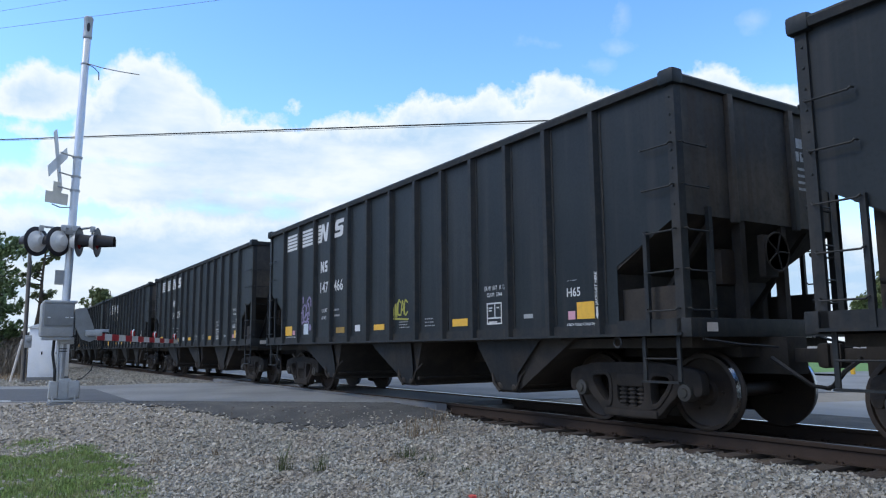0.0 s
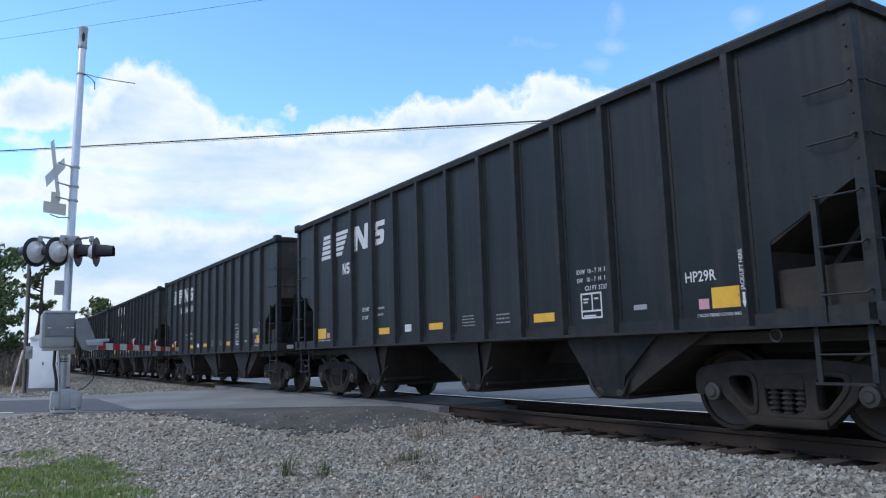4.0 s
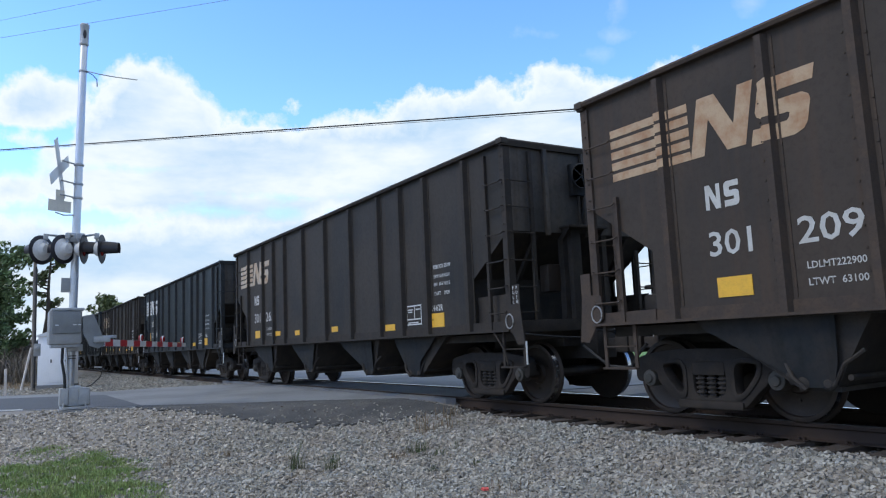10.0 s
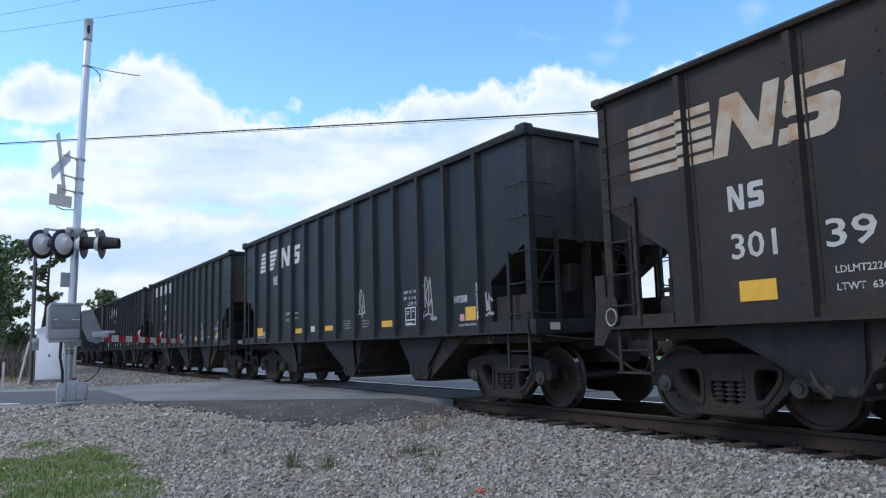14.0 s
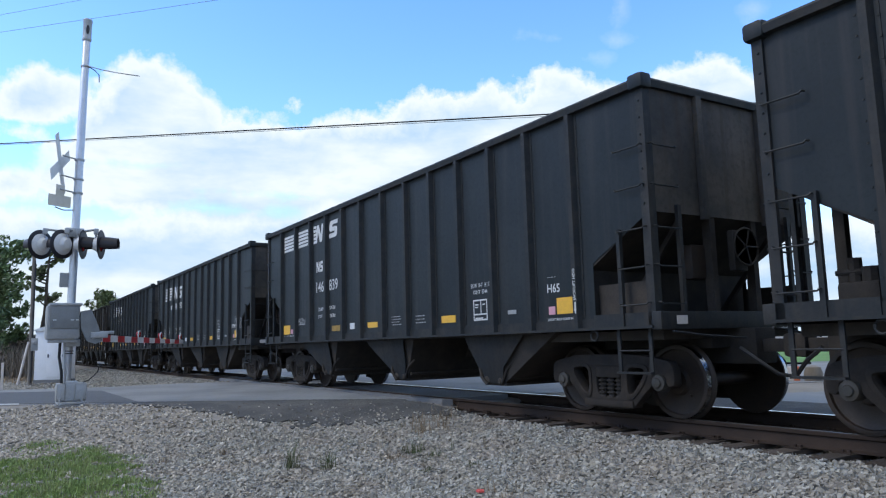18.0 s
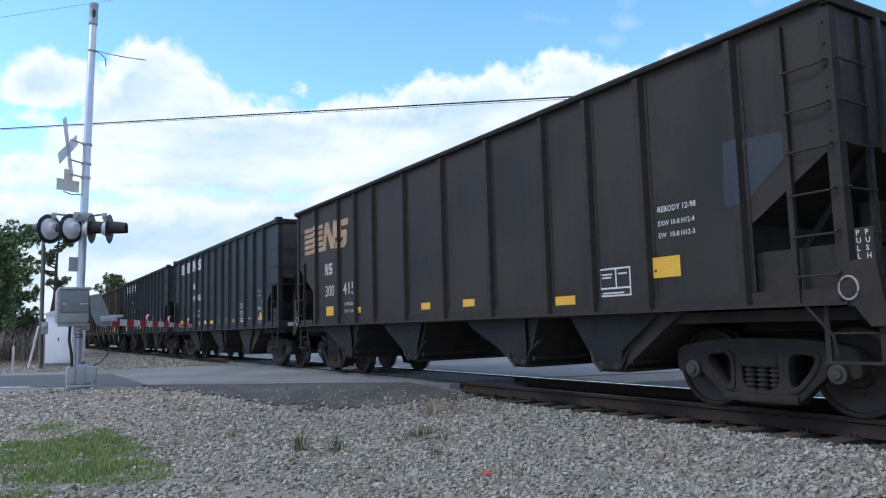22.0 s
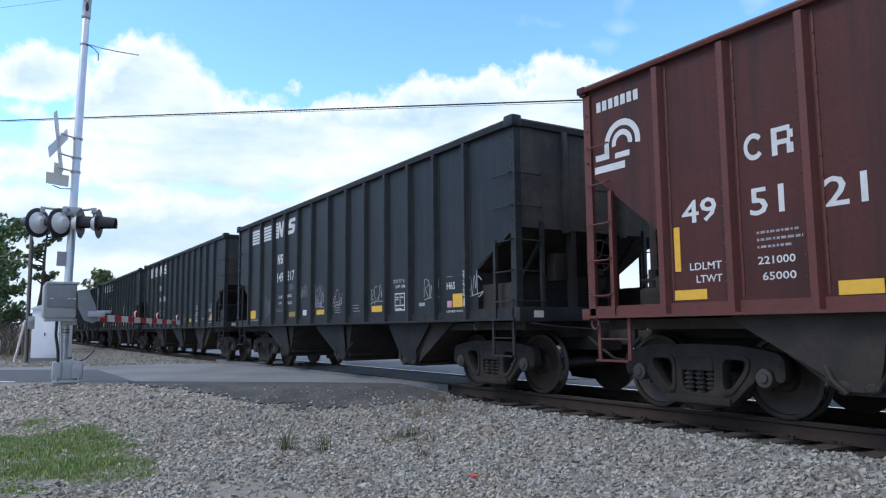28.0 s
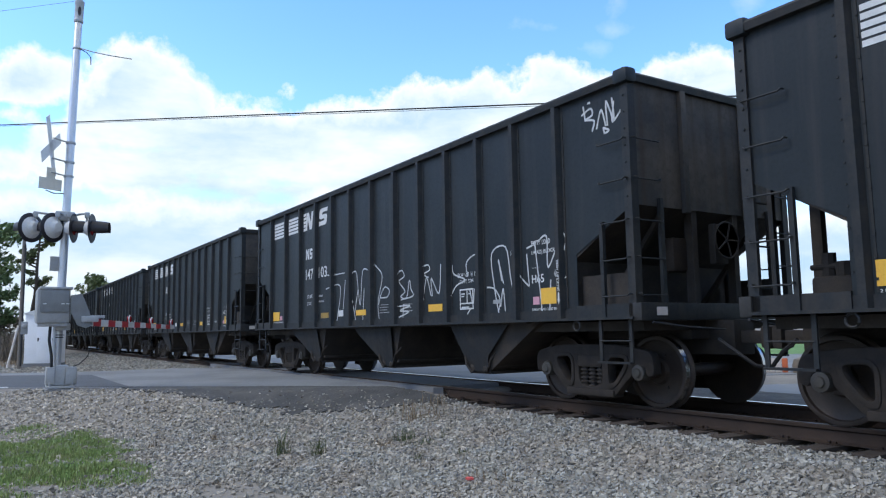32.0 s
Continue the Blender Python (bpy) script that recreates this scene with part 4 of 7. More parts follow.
            lad.box(min(e * hl, e * (hl + 0.05)), max(e * hl, e * (hl + 0.05)), ly - 0.03, ly + 0.03, sill, ltop)
            lad = part("end_ladder", lad, spec["rib_paint"], car)
            for z in [z_ for z_ in spec["rungs"] if z_ < ltop or not spec["brake_high"]]:
                rg = Shape()
                grab(rg, (e * (hl + 0.02), ly, z), (e * (hl + 0.02), s * (half - 0.02), z), (e * 0.05, 0, 0))
                part("rung", rg, spec["rib_paint"], lad)
            # stirrup step under the sill
            st = Shape()
            so = spec["step_out"] if e > 0 else 0.0
            for x in (hl - 0.62 + so, hl - 0.12 + so):
                st.box(e * x - 0.025, e * x + 0.025, s * (half - 0.01) - 0.012, s * (half - 0.01) + 0.012, 0.60, sill)
            st.box(min(e * (hl - 0.64 + so), e * (hl - 0.10 + so)), max(e * (hl - 0.64 + so), e * (hl - 0.10 + so)), s * half - 0.05, s * half + 0.03, 0.585, 0.61)
            st.rod([(e * (hl - 0.62 + so), s * half, 0.86), (e * (hl - 0.12 + so), s * half, 0.86)], 0.011, 6)
            if so:
                st.rod([(hl - 0.56, s * (half + 0.03), 1.15), (hl - 0.42, s * (half + 0.06), 1.13), (hl - 0.18, s * (half + 0.04), 0.84), (hl - 0.16, s * half, 0.62)], 0.016, 7)
            part("step", st, spec["rib_paint"], car, "stirrup step below the corner")
        # posts and struts of the end frame
        for y in (-0.42, 0.42):
            fr = Shape()
            fr.box(min(e * (hl - 0.14), e * (hl - 0.02)), max(e * (hl - 0.14), e * (hl - 0.02)), y - 0.05, y + 0.05, sill, oz + 0.05)
            if e > 0:
                fr.slab([(e * (hl - 0.10), oz - 0.05), (e * (hl - 0.02), oz - 0.05), (e * (hl - run * 0.55), sill), (e * (hl - run * 0.55 - 0.08), sill)], "y", y * 2.3 - 0.03, y * 2.3 + 0.03)
            part("end_strut", fr, UNDER, car)
        cp = Shape().box(min(e * (hl - 1.1), e * (hl + 0.32)), max(e * (hl - 1.1), e * (hl + 0.32)), -0.20, 0.20, 0.66, 1.10, 0.02)
        cp.box(min(e * (hl + 0.25), e * (hl + 0.72)), max(e * (hl + 0.25), e * (hl + 0.72)), -0.075, 0.075, 0.80, 0.96, 0.02)
        reach = spec["reach"] - spec["half"] + hl + (back - front) / 2
        cp.box(min(e * (hl + 0.62), e * reach), max(e * (hl + 0.62), e * reach), -0.14, 0.14, 0.74, 1.02, 0.05)
        part("coupler", cp, UNDER, car, "knuckle coupler on its draft sill")
        hose = Shape().rod([(e * (hl + 0.25), -0.42, 0.86), (e * (hl + 0.45), -0.40, 0.72), (e * (hl + 0.65), -0.30, 0.55), (e * (reach + 0.02), -0.18, 0.52)], 0.025, 6)
        hose.rod([(e * (hl + 0.13), -1.45, 1.08), (e * (hl + 0.16), -0.9, 1.02), (e * (hl + 0.30), -0.35, 0.98)], 0.014, 6)
        part("air_hose", hose, RUBBER, car, "black air hose and cut lever")
        if spec["bracket"]:
            # hanging corner plate with its jacking ring
            u0 = 0.0 if e > 0 else -0.08
            br = [(e * (hl + u0 + u), z) for u, z in ((-0.10, 1.22), (-0.08, 1.50), (0.10, 1.52), (0.10, 1.80), (0.27, 1.80), (0.27, 1.48), (0.31, 1.15), (0.34, 0.93), (0.18, 0.92), (0.05, 1.10))]
            plate_ = part("corner_bracket", Shape().slab(br, "y", -half - 0.062, -half - 0.05), spec["rib_paint"], car, "rusty hanging bracket plate at the corner")
            rg = Shape().rod([(e * (hl + u0 + 0.01) + 0.088 * math.cos(a * 0.2992), -half - 0.068, 1.27 + 0.105 * math.sin(a * 0.2992)) for a in range(22)], 0.011, 5)
            part("jack_ring", rg, DIMWHITE, plate_, "pale painted jacking ring")
            if e > 0:
                part("release_rod", Shape().rod([(hl + 0.36, -half - 0.05, 0.97), (hl + 0.37, -half - 0.06, 0.64)], 0.014, 7), WHITE, car, "white-painted release rod")
        else:
            rx = hl - spec["ring"]
            ring = Shape().rod([(e * rx + 0.062 * math.cos(a * 0.3927), -half - 0.04, sill - 0.09 + 0.062 * math.sin(a * 0.3927)) for a in range(17)], 0.014, 6)
            part("jacking_ring", ring, spec["rib_paint"], car)
    # brake gear on the leading end, trailing platform
    hl = front
    high = spec["brake_high"]
    wz, wy = (3.55, -0.16) if high else (2.12, -0.05)
    br = Shape().box(hl + 0.0, hl + 0.10, wy - 0.13, wy + 0.13, wz - 0.30, wz + 0.22, 0.02)
    part("brake_box", br, POCKET if high else UNDER, car, "hand brake gear box")
    if high:
        # chain housing down the end and the step under the wheel
        part("chain_housing", Shape().box(hl + 0.02, hl + 0.13, wy - 0.26, wy - 0.06, 1.24, 2.70, 0.02).rod([(hl + 0.06, wy + 0.02, 2.70), (hl + 0.06, wy + 0.02, wz - 0.25)], 0.02, 6), UNDER, car, "upright housing of the brake chain")
        part("brake_step", Shape().box(hl + 0.02, hl + 0.26, wy - 0.40, wy + 0.42, 2.70, 2.74, 0.008).slab([(hl + 0.03, 2.52), (hl + 0.03, 2.70), (hl + 0.22, 2.70)], "y", wy - 0.36, wy - 0.34).slab([(hl + 0.03, 2.52), (hl + 0.03, 2.70), (hl + 0.22, 2.70)], "y", wy + 0.36, wy + 0.38), spec["rib_paint"], car, "step plate under the hand brake")
    wr = 0.20 if high else 0.235
    wheel = Shape().turned([(wr, 0), (wr + 0.016, 0.012), (wr, 0.024), (wr - 0.016, 0.012), (wr, 0)], Matrix.Translation((hl + 0.17, wy, wz)) @ Matrix.Rotation(radians(90), 4, "Y"), 20)
    wheel.rod([(hl + 0.09, wy, wz), (hl + 0.19, wy, wz)], 0.03, 8)
    for i in range(5):
        a = i * 1.2566
        wheel.rod([(hl + 0.185, wy, wz), (hl + 0.185, wy + wr * math.cos(a), wz + wr * math.sin(a))], 0.012, 5)
    part("brake_wheel", wheel, POCKET if high else UNDER, car, "spoked hand brake wheel")
    part("air_reservoir", Shape().rod([(-back + 0.55, -0.5, 1.36), (-back + 0.55, 0.7, 1.36)], 0.15, 12), UNDER, car, "air brake reservoir")
    part("brake_valve", Shape().box(hl - 0.34, hl - 0.12, -0.72, -0.36, 1.72, 2.16, 0.04), WHEEL, car, "brown brake valve box")
    part("control_valve", Shape().box(-back + 0.22, -back + 0.5, -0.62, -0.34, 1.20, 1.56, 0.05).box(-back + 0.28, -back + 0.42, -0.80, -0.62, 1.30, 1.46, 0.03).rod([(-back + 0.35, -0.9, 1.38), (-back + 0.35, -0.5, 1.38)], 0.05, 8).box(-back + 0.30, -back + 0.72, -1.02, -0.70, 1.18, 1.50, 0.05).rod([(-back + 0.42, -0.86, 1.48), (-back + 0.42, -0.86, 1.74)], 0.07, 9).rod([(-back + 0.60, -0.90, 1.48), (-back + 0.60, -0.90, 1.64)], 0.09, 9).rod([(-back + 0.25, -0.9, 1.60), (-back + 0.80, -0.9, 1.60)], 0.03, 7), UNDER, car, "air brake control valve")
    part("brake_pipe", Shape().rod([(-back + 1.2, 1.05, 0.74), (front - 1.2, 1.05, 0.74)], 0.024, 6), UNDER, car, "brake pipe along the underframe")
    # centre sill and hopper pockets
    part("centre_sill", Shape().box(-back + 0.4, front - 0.4, -0.17, 0.17, 0.74, 1.12), UNDER, car)
    part("hopper_floor", Shape().box(-back + spec["slope_run"], front - spec["slope_run"], -half + 0.02, half - 0.02, 1.10, 1.16), UNDER, car)
    for outline in spec["pockets"]:
        zlow = min(z for _, z in outline)
        pk, k = Shape(), len(outline)
        for yy in (1, -1):
            pk.v += [(x, yy * (half - 0.12 - 0.12 * (1.1 - z)), z) for x, z in outline]
        pk.f = [tuple(range(k)), tuple(range(2 * k - 1, k - 1, -1))] + [(i, k + i, k + (i + 1) % k, (i + 1) % k) for i in range(k)]
        pocket = part("hopper_pocket", pk, UNDER, car, "sloping discharge hopper under the body")
        (a, za), (b, zb) = outline[0], outline[1]
        for s in (-1, 1):
            pl = Shape()
            (c, zc) = outline[2]
            rim = [(a, za), (a + (b - a) * 0.12, za - 0.12), (b, zb + 0.10), (b + 0.06, zb), (c, zb), (c + 0.08, zb + 0.25), (a + 1.58, za)]
            pl.v = [(x, s * (half - 0.06 - 0.13 * (1.1 - z) - d), z) for d in (0, 0.012) for x, z in rim]
            n_ = len(rim)
            pl.f = [tuple(range(n_)), tuple(range(2 * n_ - 1, n_ - 1, -1))] + [(i, n_ + i, n_ + (i + 1) % n_, (i + 1) % n_) for i in range(n_)]
            part("hopper_side", pl, spec["pocket_paint"], pocket)
        xs = [x for x, z in outline if z < zlow + 0.05]
        lk = Shape()
        m0, m1 = min(xs), max(xs)
        for s in (-1, 1):
            y = s * (half - 0.20)
            for x, z, r in ((m0 - 0.02, zlow + 0.13, 0.065), (m0 + 0.10, zlow + 0.05, 0.075), (m1 - 0.05, zlow + 0.04, 0.06)):
                lk.turned([(r * 0.6, -0.05), (r, -0.03), (r, 0.03), (r * 0.6, 0.05)], Matrix.Translation((x, y + s * 0.02, z)) @ Matrix.Rotation(radians(90), 4, "X"), 9)
            lk.rod([(m0 - 0.06, y + s * 0.06, zlow + 0.24), (m0 + 0.02, y + s * 0.10, zlow + 0.10), (m0 + 0.14, y + s * 0.08, zlow - 0.02)], 0.024, 6)
            lk.rod([(m1, y + s * 0.05, zlow + 0.02), (m1 + 0.10, y + s * 0.03, zlow + 0.22), (m1 + 0.30, y, zlow + 0.36)], 0.02, 6)
        lk.box(m0 + 0.02, m1 + 0.04, -half + 0.20, half - 0.20, zlow - 0.035, zlow + 0.01)
        lk.rod([(m1 + 0.14, -half + 0.2, zlow + 0.10), (m1 + 0.14, half - 0.2, zlow + 0.10)], 0.03, 7)
        part("hopper_gate", lk, UNDER, pocket, "hopper gate with latch")
    for e in (-1, 1):
        make_truck(car, e * ((front if e > 0 else back) - spec["truck"]))
    return car


def trapezoids(*rows):
    return [[(a, 1.12), (b, z), (c, z), (d, 1.12)] for a, b, c, d, z in rows]


RUNG = (1.42, 1.86, 2.32, 2.83, 3.32)
SPECS = {
    "black": dict(half=7.0, front=6.76, bracket=False, step_out=0.0, top=4.14, ribs=[-5.88, -4.84, -3.85, -2.89, -1.98, -1.07, -0.08, 0.88, 1.79, 2.68, 3.60, 4.51, 5.46], open_top=2.50, open_x=1.0, cut=1.98, slope_run=2.1, sill_h=0.17,
                  end_ribs=(-0.62, 0.62), cap=0.05, brake_high=False, ladder=0.50, ladder_top=2.34, end_ladder_top=2.60, rungs=RUNG, ring=1.0, truck=1.27, reach=7.64,
                  pockets=trapezoids((-4.62, -3.45, -3.05, -2.62, 0.37), (-1.05, 0.0, 0.42, 0.85, 0.36), (2.62, 3.00, 3.50, 4.85, 0.37)),
                  paint=BLACK, end_paint=DUSTYEND, rib_paint=RIBBLACK, pocket_paint=POCKET, label="black-painted steel coal hopper car with vertical side ribs"),
    "brown": dict(half=7.07, front=7.13, bracket=True, step_out=0.36, top=4.06, ribs=[-5.79, -4.43, -3.52, -2.62, -1.27, 0.13, 1.53, 2.90, 3.81, 4.75, 6.05], open_top=2.64, open_x=1.0, cut=1.96, slope_run=2.2, sill_h=0.14,
                  end_ribs=(-0.80, 0.0, 0.64), cap=0.02, brake_high=True, ladder=0.50, ladder_top=3.9, end_ladder_top=3.9, rungs=(1.42, 1.80, 2.2, 2.62, 3.02, 3.42), ring=0.1, truck=1.30, reach=7.98,
                  pockets=trapezoids((-5.6, -4.55, -4.15, -3.7, 0.42), (-2.4, -1.6, -1.2, -0.75, 0.42), (0.65, 1.75, 2.1, 2.5, 0.42), (3.25, 3.60, 4.05, 5.1, 0.42)),
                  paint=BROWN, end_paint=DUSTYEND, rib_paint=RIBBROWN, pocket_paint=POCKET, label="grimy brown-black steel coal hopper car with side ribs"),
    "red": dict(half=6.6, front=6.6, bracket=False, step_out=0.0, top=4.14, ribs=[-5.38 + 0.895 * i for i in range(13)], open_top=3.02, open_x=1.22, cut=2.04, slope_run=2.5, sill_h=0.10,
                end_ribs=(-0.62, 0.62), cap=0.02, brake_high=False, ladder=0.42, ladder_top=2.95, end_ladder_top=3.0, rungs=RUNG, ring=0.1, truck=1.25, reach=7.3,
                pockets=trapezoids((-4.6, -3.6, -3.2, -2.75, 0.40), (-1.2, -0.25, 0.2, 0.65, 0.40), (2.2, 2.7, 3.15, 4.4, 0.40)),
                paint=RED, end_paint=RED, rib_paint=RIBRED, pocket_paint=UNDER, label="oxide red steel coal hopper car with white lettering"),
}
MASTERS = {kind: make_car(spec) for kind, spec in SPECS.items()}
LENGTH = {"black": 15.288, "brown": 15.972, "red": 14.612}
KINDS = {8: "brown", 9: "brown", 10: "brown", 11: "brown", 18: "brown", 21: "brown", 22: "red"}

# the train, from the leading car back; START holds each car's place at the clip's start
TRAIN, START = {}, {}
left = -4.117
fresh = set(MASTERS)
for k in range(0, 33):
    kind = KINDS.get(k, "black")
    if k:
        left -= LENGTH[kind]
    place = left + SPECS[kind]["half"]
    if kind in fresh:
        TRAIN[k] = MASTERS[kind]
        fresh.discard(kind)
    else:
        TRAIN[k] = copy_thing(MASTERS[kind], pose(place, 0, 0))
    START[k] = place
    TRAIN[k].matrix_basis = pose(place, 0, 0)

# ---- lettering, plates and graffiti on the cars' near sides ----
FACE = -1.5635


def letters(car, text, x0, x1, z0, z1, mat=None, y=FACE, name="lettering", upright=True):
    """Painted characters that fill the box x0..x1, z0..z1 on the side sheet, or that climb it where not upright."""
    cu = bpy.data.curves.new("letters", "FONT")
    cu.body, cu.resolution_u, cu.offset = text, 2, 0.012
    tmp = bpy.data.objects.new("letters", cu)
    me = bpy.data.meshes.new_from_object(tmp)
    bpy.data.objects.remove(tmp)
    bpy.data.curves.remove(cu)
    n = len(me.vertices)
    co = np.empty(n * 3)
    me.vertices.foreach_get("co", co)
    co = co.reshape(-1, 3)
    lo, hi = co.min(0), co.max(0)
    out = np.empty_like(co)
    out[:, 0] = x0 + (co[:, 0] - lo[0]) / (hi[0] - lo[0]) * (x1 - x0)
    out[:, 1] = y
    out[:, 2] = z0 + (co[:, 1] - lo[1]) / (hi[1] - lo[1]) * (z1 - z0)
    if not upright:
        out[:, 0] = x1 - (co[:, 1] - lo[1]) / (hi[1] - lo[1]) * (x1 - x0)
        out[:, 2] = z0 + (co[:, 0] - lo[0]) / (hi[0] - lo[0]) * (z1 - z0)
    me.vertices.foreach_set("co", out.ravel())
    me.materials.clear()
    me.materials.append(mat or WHITE)
    me.update()
    if z1 - z0 < 0.2 or not upright:
        ob = new(name, me)
        ob.parent = car
        return tagged(ob, kind="stuff" if len(text) > 5 else "")
    # large characters, each by itself
    root = list(range(len(me.vertices)))
    for poly in me.polygons:
        low = [root[v] for v in poly.vertices]
        while any(root[v] != v for v in low):
            low = [root[v] for v in low]
        for v in list(low) + list(poly.vertices):
            root[v] = min(low)
    for v in range(len(root)):
        while root[root[v]] != root[v]:
            root[v] = root[root[v]]
    for mark in sorted(set(root)):
        mine = [v for v in range(len(root)) if root[v] == mark]
        index = {v: i for i, v in enumerate(mine)}
        faces = [tuple(index[v] for v in poly.vertices) for poly in me.polygons if poly.vertices[0] in index]
        ob = new("character", flat_mesh("character", [me.vertices[v].co[:] for v in mine], faces, mat or WHITE))
        ob.parent = car
    bpy.data.meshes.remove(me)


def clipped(poly, a, b):
    """The part of a convex outline between x = a and x = b."""
    for side, lim in ((1, a), (-1, b)):
        out = []
        for p, q in zip(poly, poly[1:] + poly[:1]):
            ip, iq = side * (p[0] - lim) >= 0, side * (q[0] - lim) >= 0
            if ip:
                out.append(p)
            if ip != iq:
                t = (lim - p[0]) / (q[0] - p[0])
                out.append((lim, p[1] + t * (q[1] - p[1])))
        poly = out
        if len(poly) < 3:
            return []
    return poly


def decal(car, polys, mat, name, label="", ribs=(), y=FACE):
    """Flat painted shapes, carried over the ribs that they cross."""
    co, fa = [], []
    def put(p, yy):
        if len(p) > 2:
            fa.append(tuple(range(len(co), len(co) + len(p))))
            co.extend((x, yy, z) for x, z in p)
    for i, p in enumerate(polys):
        put(p, y - 0.00025 * (i % 8))
        for r in ribs:
            put(clipped(p, r - 0.046, r + 0.046), -1.6365 - 0.00025 * (i % 8))
    ob = new(name, flat_mesh(name, co, fa, mat))
    ob.parent = car
    return tagged(ob, label)


def quad(x0, x1, z0, z1, lean=0.0):
    return [(x0, z0), (x1, z0), (x1 + lean, z1), (x0 + lean, z1)]


def shaped(outline, x0, x1, z0, z1, lean):
    return [[(x0 + u * (x1 - x0) + lean * v, z0 + v * (z1 - z0)) for u, v in outline]]


def notched(x0, x1, z0, z1, lean=0.0):
    """A block with one notch from above and one from below."""
    return shaped([(0, 0), (0, 1), (0.32, 1), (0.74, 0.40), (0.74, 1), (1, 1), (1, 0), (0.68, 0), (0.26, 0.60), (0.26, 0)], x0, x1, z0, z1, lean)


def curled(x0, x1, z0, z1, lean=0.0):
    """A block with a notch from either side and clipped corners."""
    return shaped([(0, 0), (0, 0.25), (0.62, 0.25), (0.66, 0.29), (0.66, 0.36), (0.62, 0.38), (0.16, 0.38), (0.04, 0.44), (0, 0.52), (0, 0.84), (0.05, 0.94), (0.2, 1), (1, 1), (1, 0.77), (0.42, 0.77),
                   (0.36, 0.73), (0.36, 0.65), (0.42, 0.62), (0.84, 0.62), (0.96, 0.56), (1, 0.48), (1, 0.16), (0.95, 0.06), (0.8, 0)], x0, x1, z0, z1, lean)


def stripes(x0, x1, z0, z1, n=5, lean=0.0, taper=0.0):
    h = (z1 - z0) / (n + (n - 1) * 0.42)
    out = []
    for i in range(n):
        z = z0 + i * h * 1.42
        u = (z - z0) / (z1 - z0)
        out.append([(x0 + lean * u, z), (x1 - taper * (1 - u), z), (x1 - taper * (1 - u) + 0.04 * (taper > 0), z + h), (x0 + lean * (u + 0.15), z + h)])
    return out


def plates(car, rows, hl):
    """Yellow reflective plates and white squares along the sill: x from the trailing end, width, z, height, material."""
    for x, w, z, h, mat in rows:
        sh = Shape().box(x - hl, x - hl + w, -1.568, -1.559, z, z + h)
        part("plate", sh, mat, car, "yellow reflective plate" if mat in (YELLOW, DIMYELLOW) else "small painted panel")


def data_box(car, x0, x1, z0, z1):
    """The framed inspection panel: white lines on the side sheet."""
    t = 0.022
    m = x0 + (x1 - x0) * 0.52
    zl = z0 + (z1 - z0) * 0.26
    polys = [quad(x0, x1, z1 - t, z1), quad(x0, x1, z0, z0 + t), quad(x0, x0 + t, z0, z1), quad(x1 - t, x1, z0, z1), quad(m, m + t, zl, z1), quad(x0, x1, zl, zl + t),
             quad(x0 + 0.05, m - 0.05, z1 - 0.09, z1 - 0.07), quad(x0 + 0.05, m - 0.07, z1 - 0.13, z1 - 0.11), quad(m + 0.05, x1 - 0.06, z1 - 0.09, z1 - 0.07),
             quad(x0 + 0.05, x1 - 0.12, zl - 0.06, zl - 0.04)]
    decal(car, polys, WHITE, "data_panel", "white framed inspection panel")


def small_print(car, x0, x1, z0, z1, rows, seed, mat=None, name="small_print"):
    """Writing too small to read: bars broken into words."""
    r = random.Random(seed)
    polys, h = [], (z1 - z0) / rows
    for i in range(rows):
        x, z = x0, z1 - (i + 1) * h
        end = x1 - r.uniform(0, 0.25) * (x1 - x0)
        while x < end:
            w = r.uniform(0.02, 0.07)
            polys.append(quad(x, min(x + w, end), z + h * 0.32, z + h * 0.66))
            x += w + 0.016
    decal(car, polys, mat or DIMWHITE, name)


def ribbon(points, width):
    """A painted line of one width through points."""
    out = []
    for (xa, za), (xb, zb) in zip(points, points[1:]):
        l = max(math.hypot(xb - xa, zb - za), 1e-4)
        nx, nz, ex, ez = -(zb - za) / l * width / 2, (xb - xa) / l * width / 2, (xb - xa) / l * width * 0.4, (zb - za) / l * width * 0.4
        out.append([(xa + nx - ex, za + nz - ez), (xa - nx - ex, za - nz - ez), (xb - nx + ex, zb - nz + ez), (xb + nx + ex, zb + nz + ez)])
    return out


def curve(points, steps=5):
    """A smooth line through points."""
    p = [points[0]] + list(points) + [points[-1]]
    out = []
    for a, b, c, d in zip(p, p[1:], p[2:], p[3:]):
        for i in range(steps):
            u = i / steps
            out.append(tuple(0.5 * (2 * b[j] + (c[j] - a[j]) * u + (2 * a[j] - 5 * b[j] + 4 * c[j] - d[j]) * u * u + (3 * b[j] - a[j] - 3 * c[j] + d[j]) * u ** 3) for j in (0, 1)))
    return out + [points[-1]]


def sprayed(car, strokes, width, mat, label, blobs=()):
    """Sprayed lines and round blobs on the side sheet."""
    polys = [q for st in strokes for q in ribbon(curve(st) if len(st) > 2 else st, width)]
    polys += [[(x + r * math.cos(a * 0.5236), z + 1.15 * r * math.sin(a * 0.5236)) for a in range(12)] for x, z, r in blobs]
    co, fa = [], []
    for i, p in enumerate(polys):
        fa.append(tuple(range(len(co), len(co) + len(p))))
        co.extend((x, FACE - 0.0008 - 0.00003 * (i % 40), z) for x, z in p)
    ob = new("graffiti", flat_mesh("graffiti", co, fa, mat))
    ob.parent = car
    return tagged(ob, label)


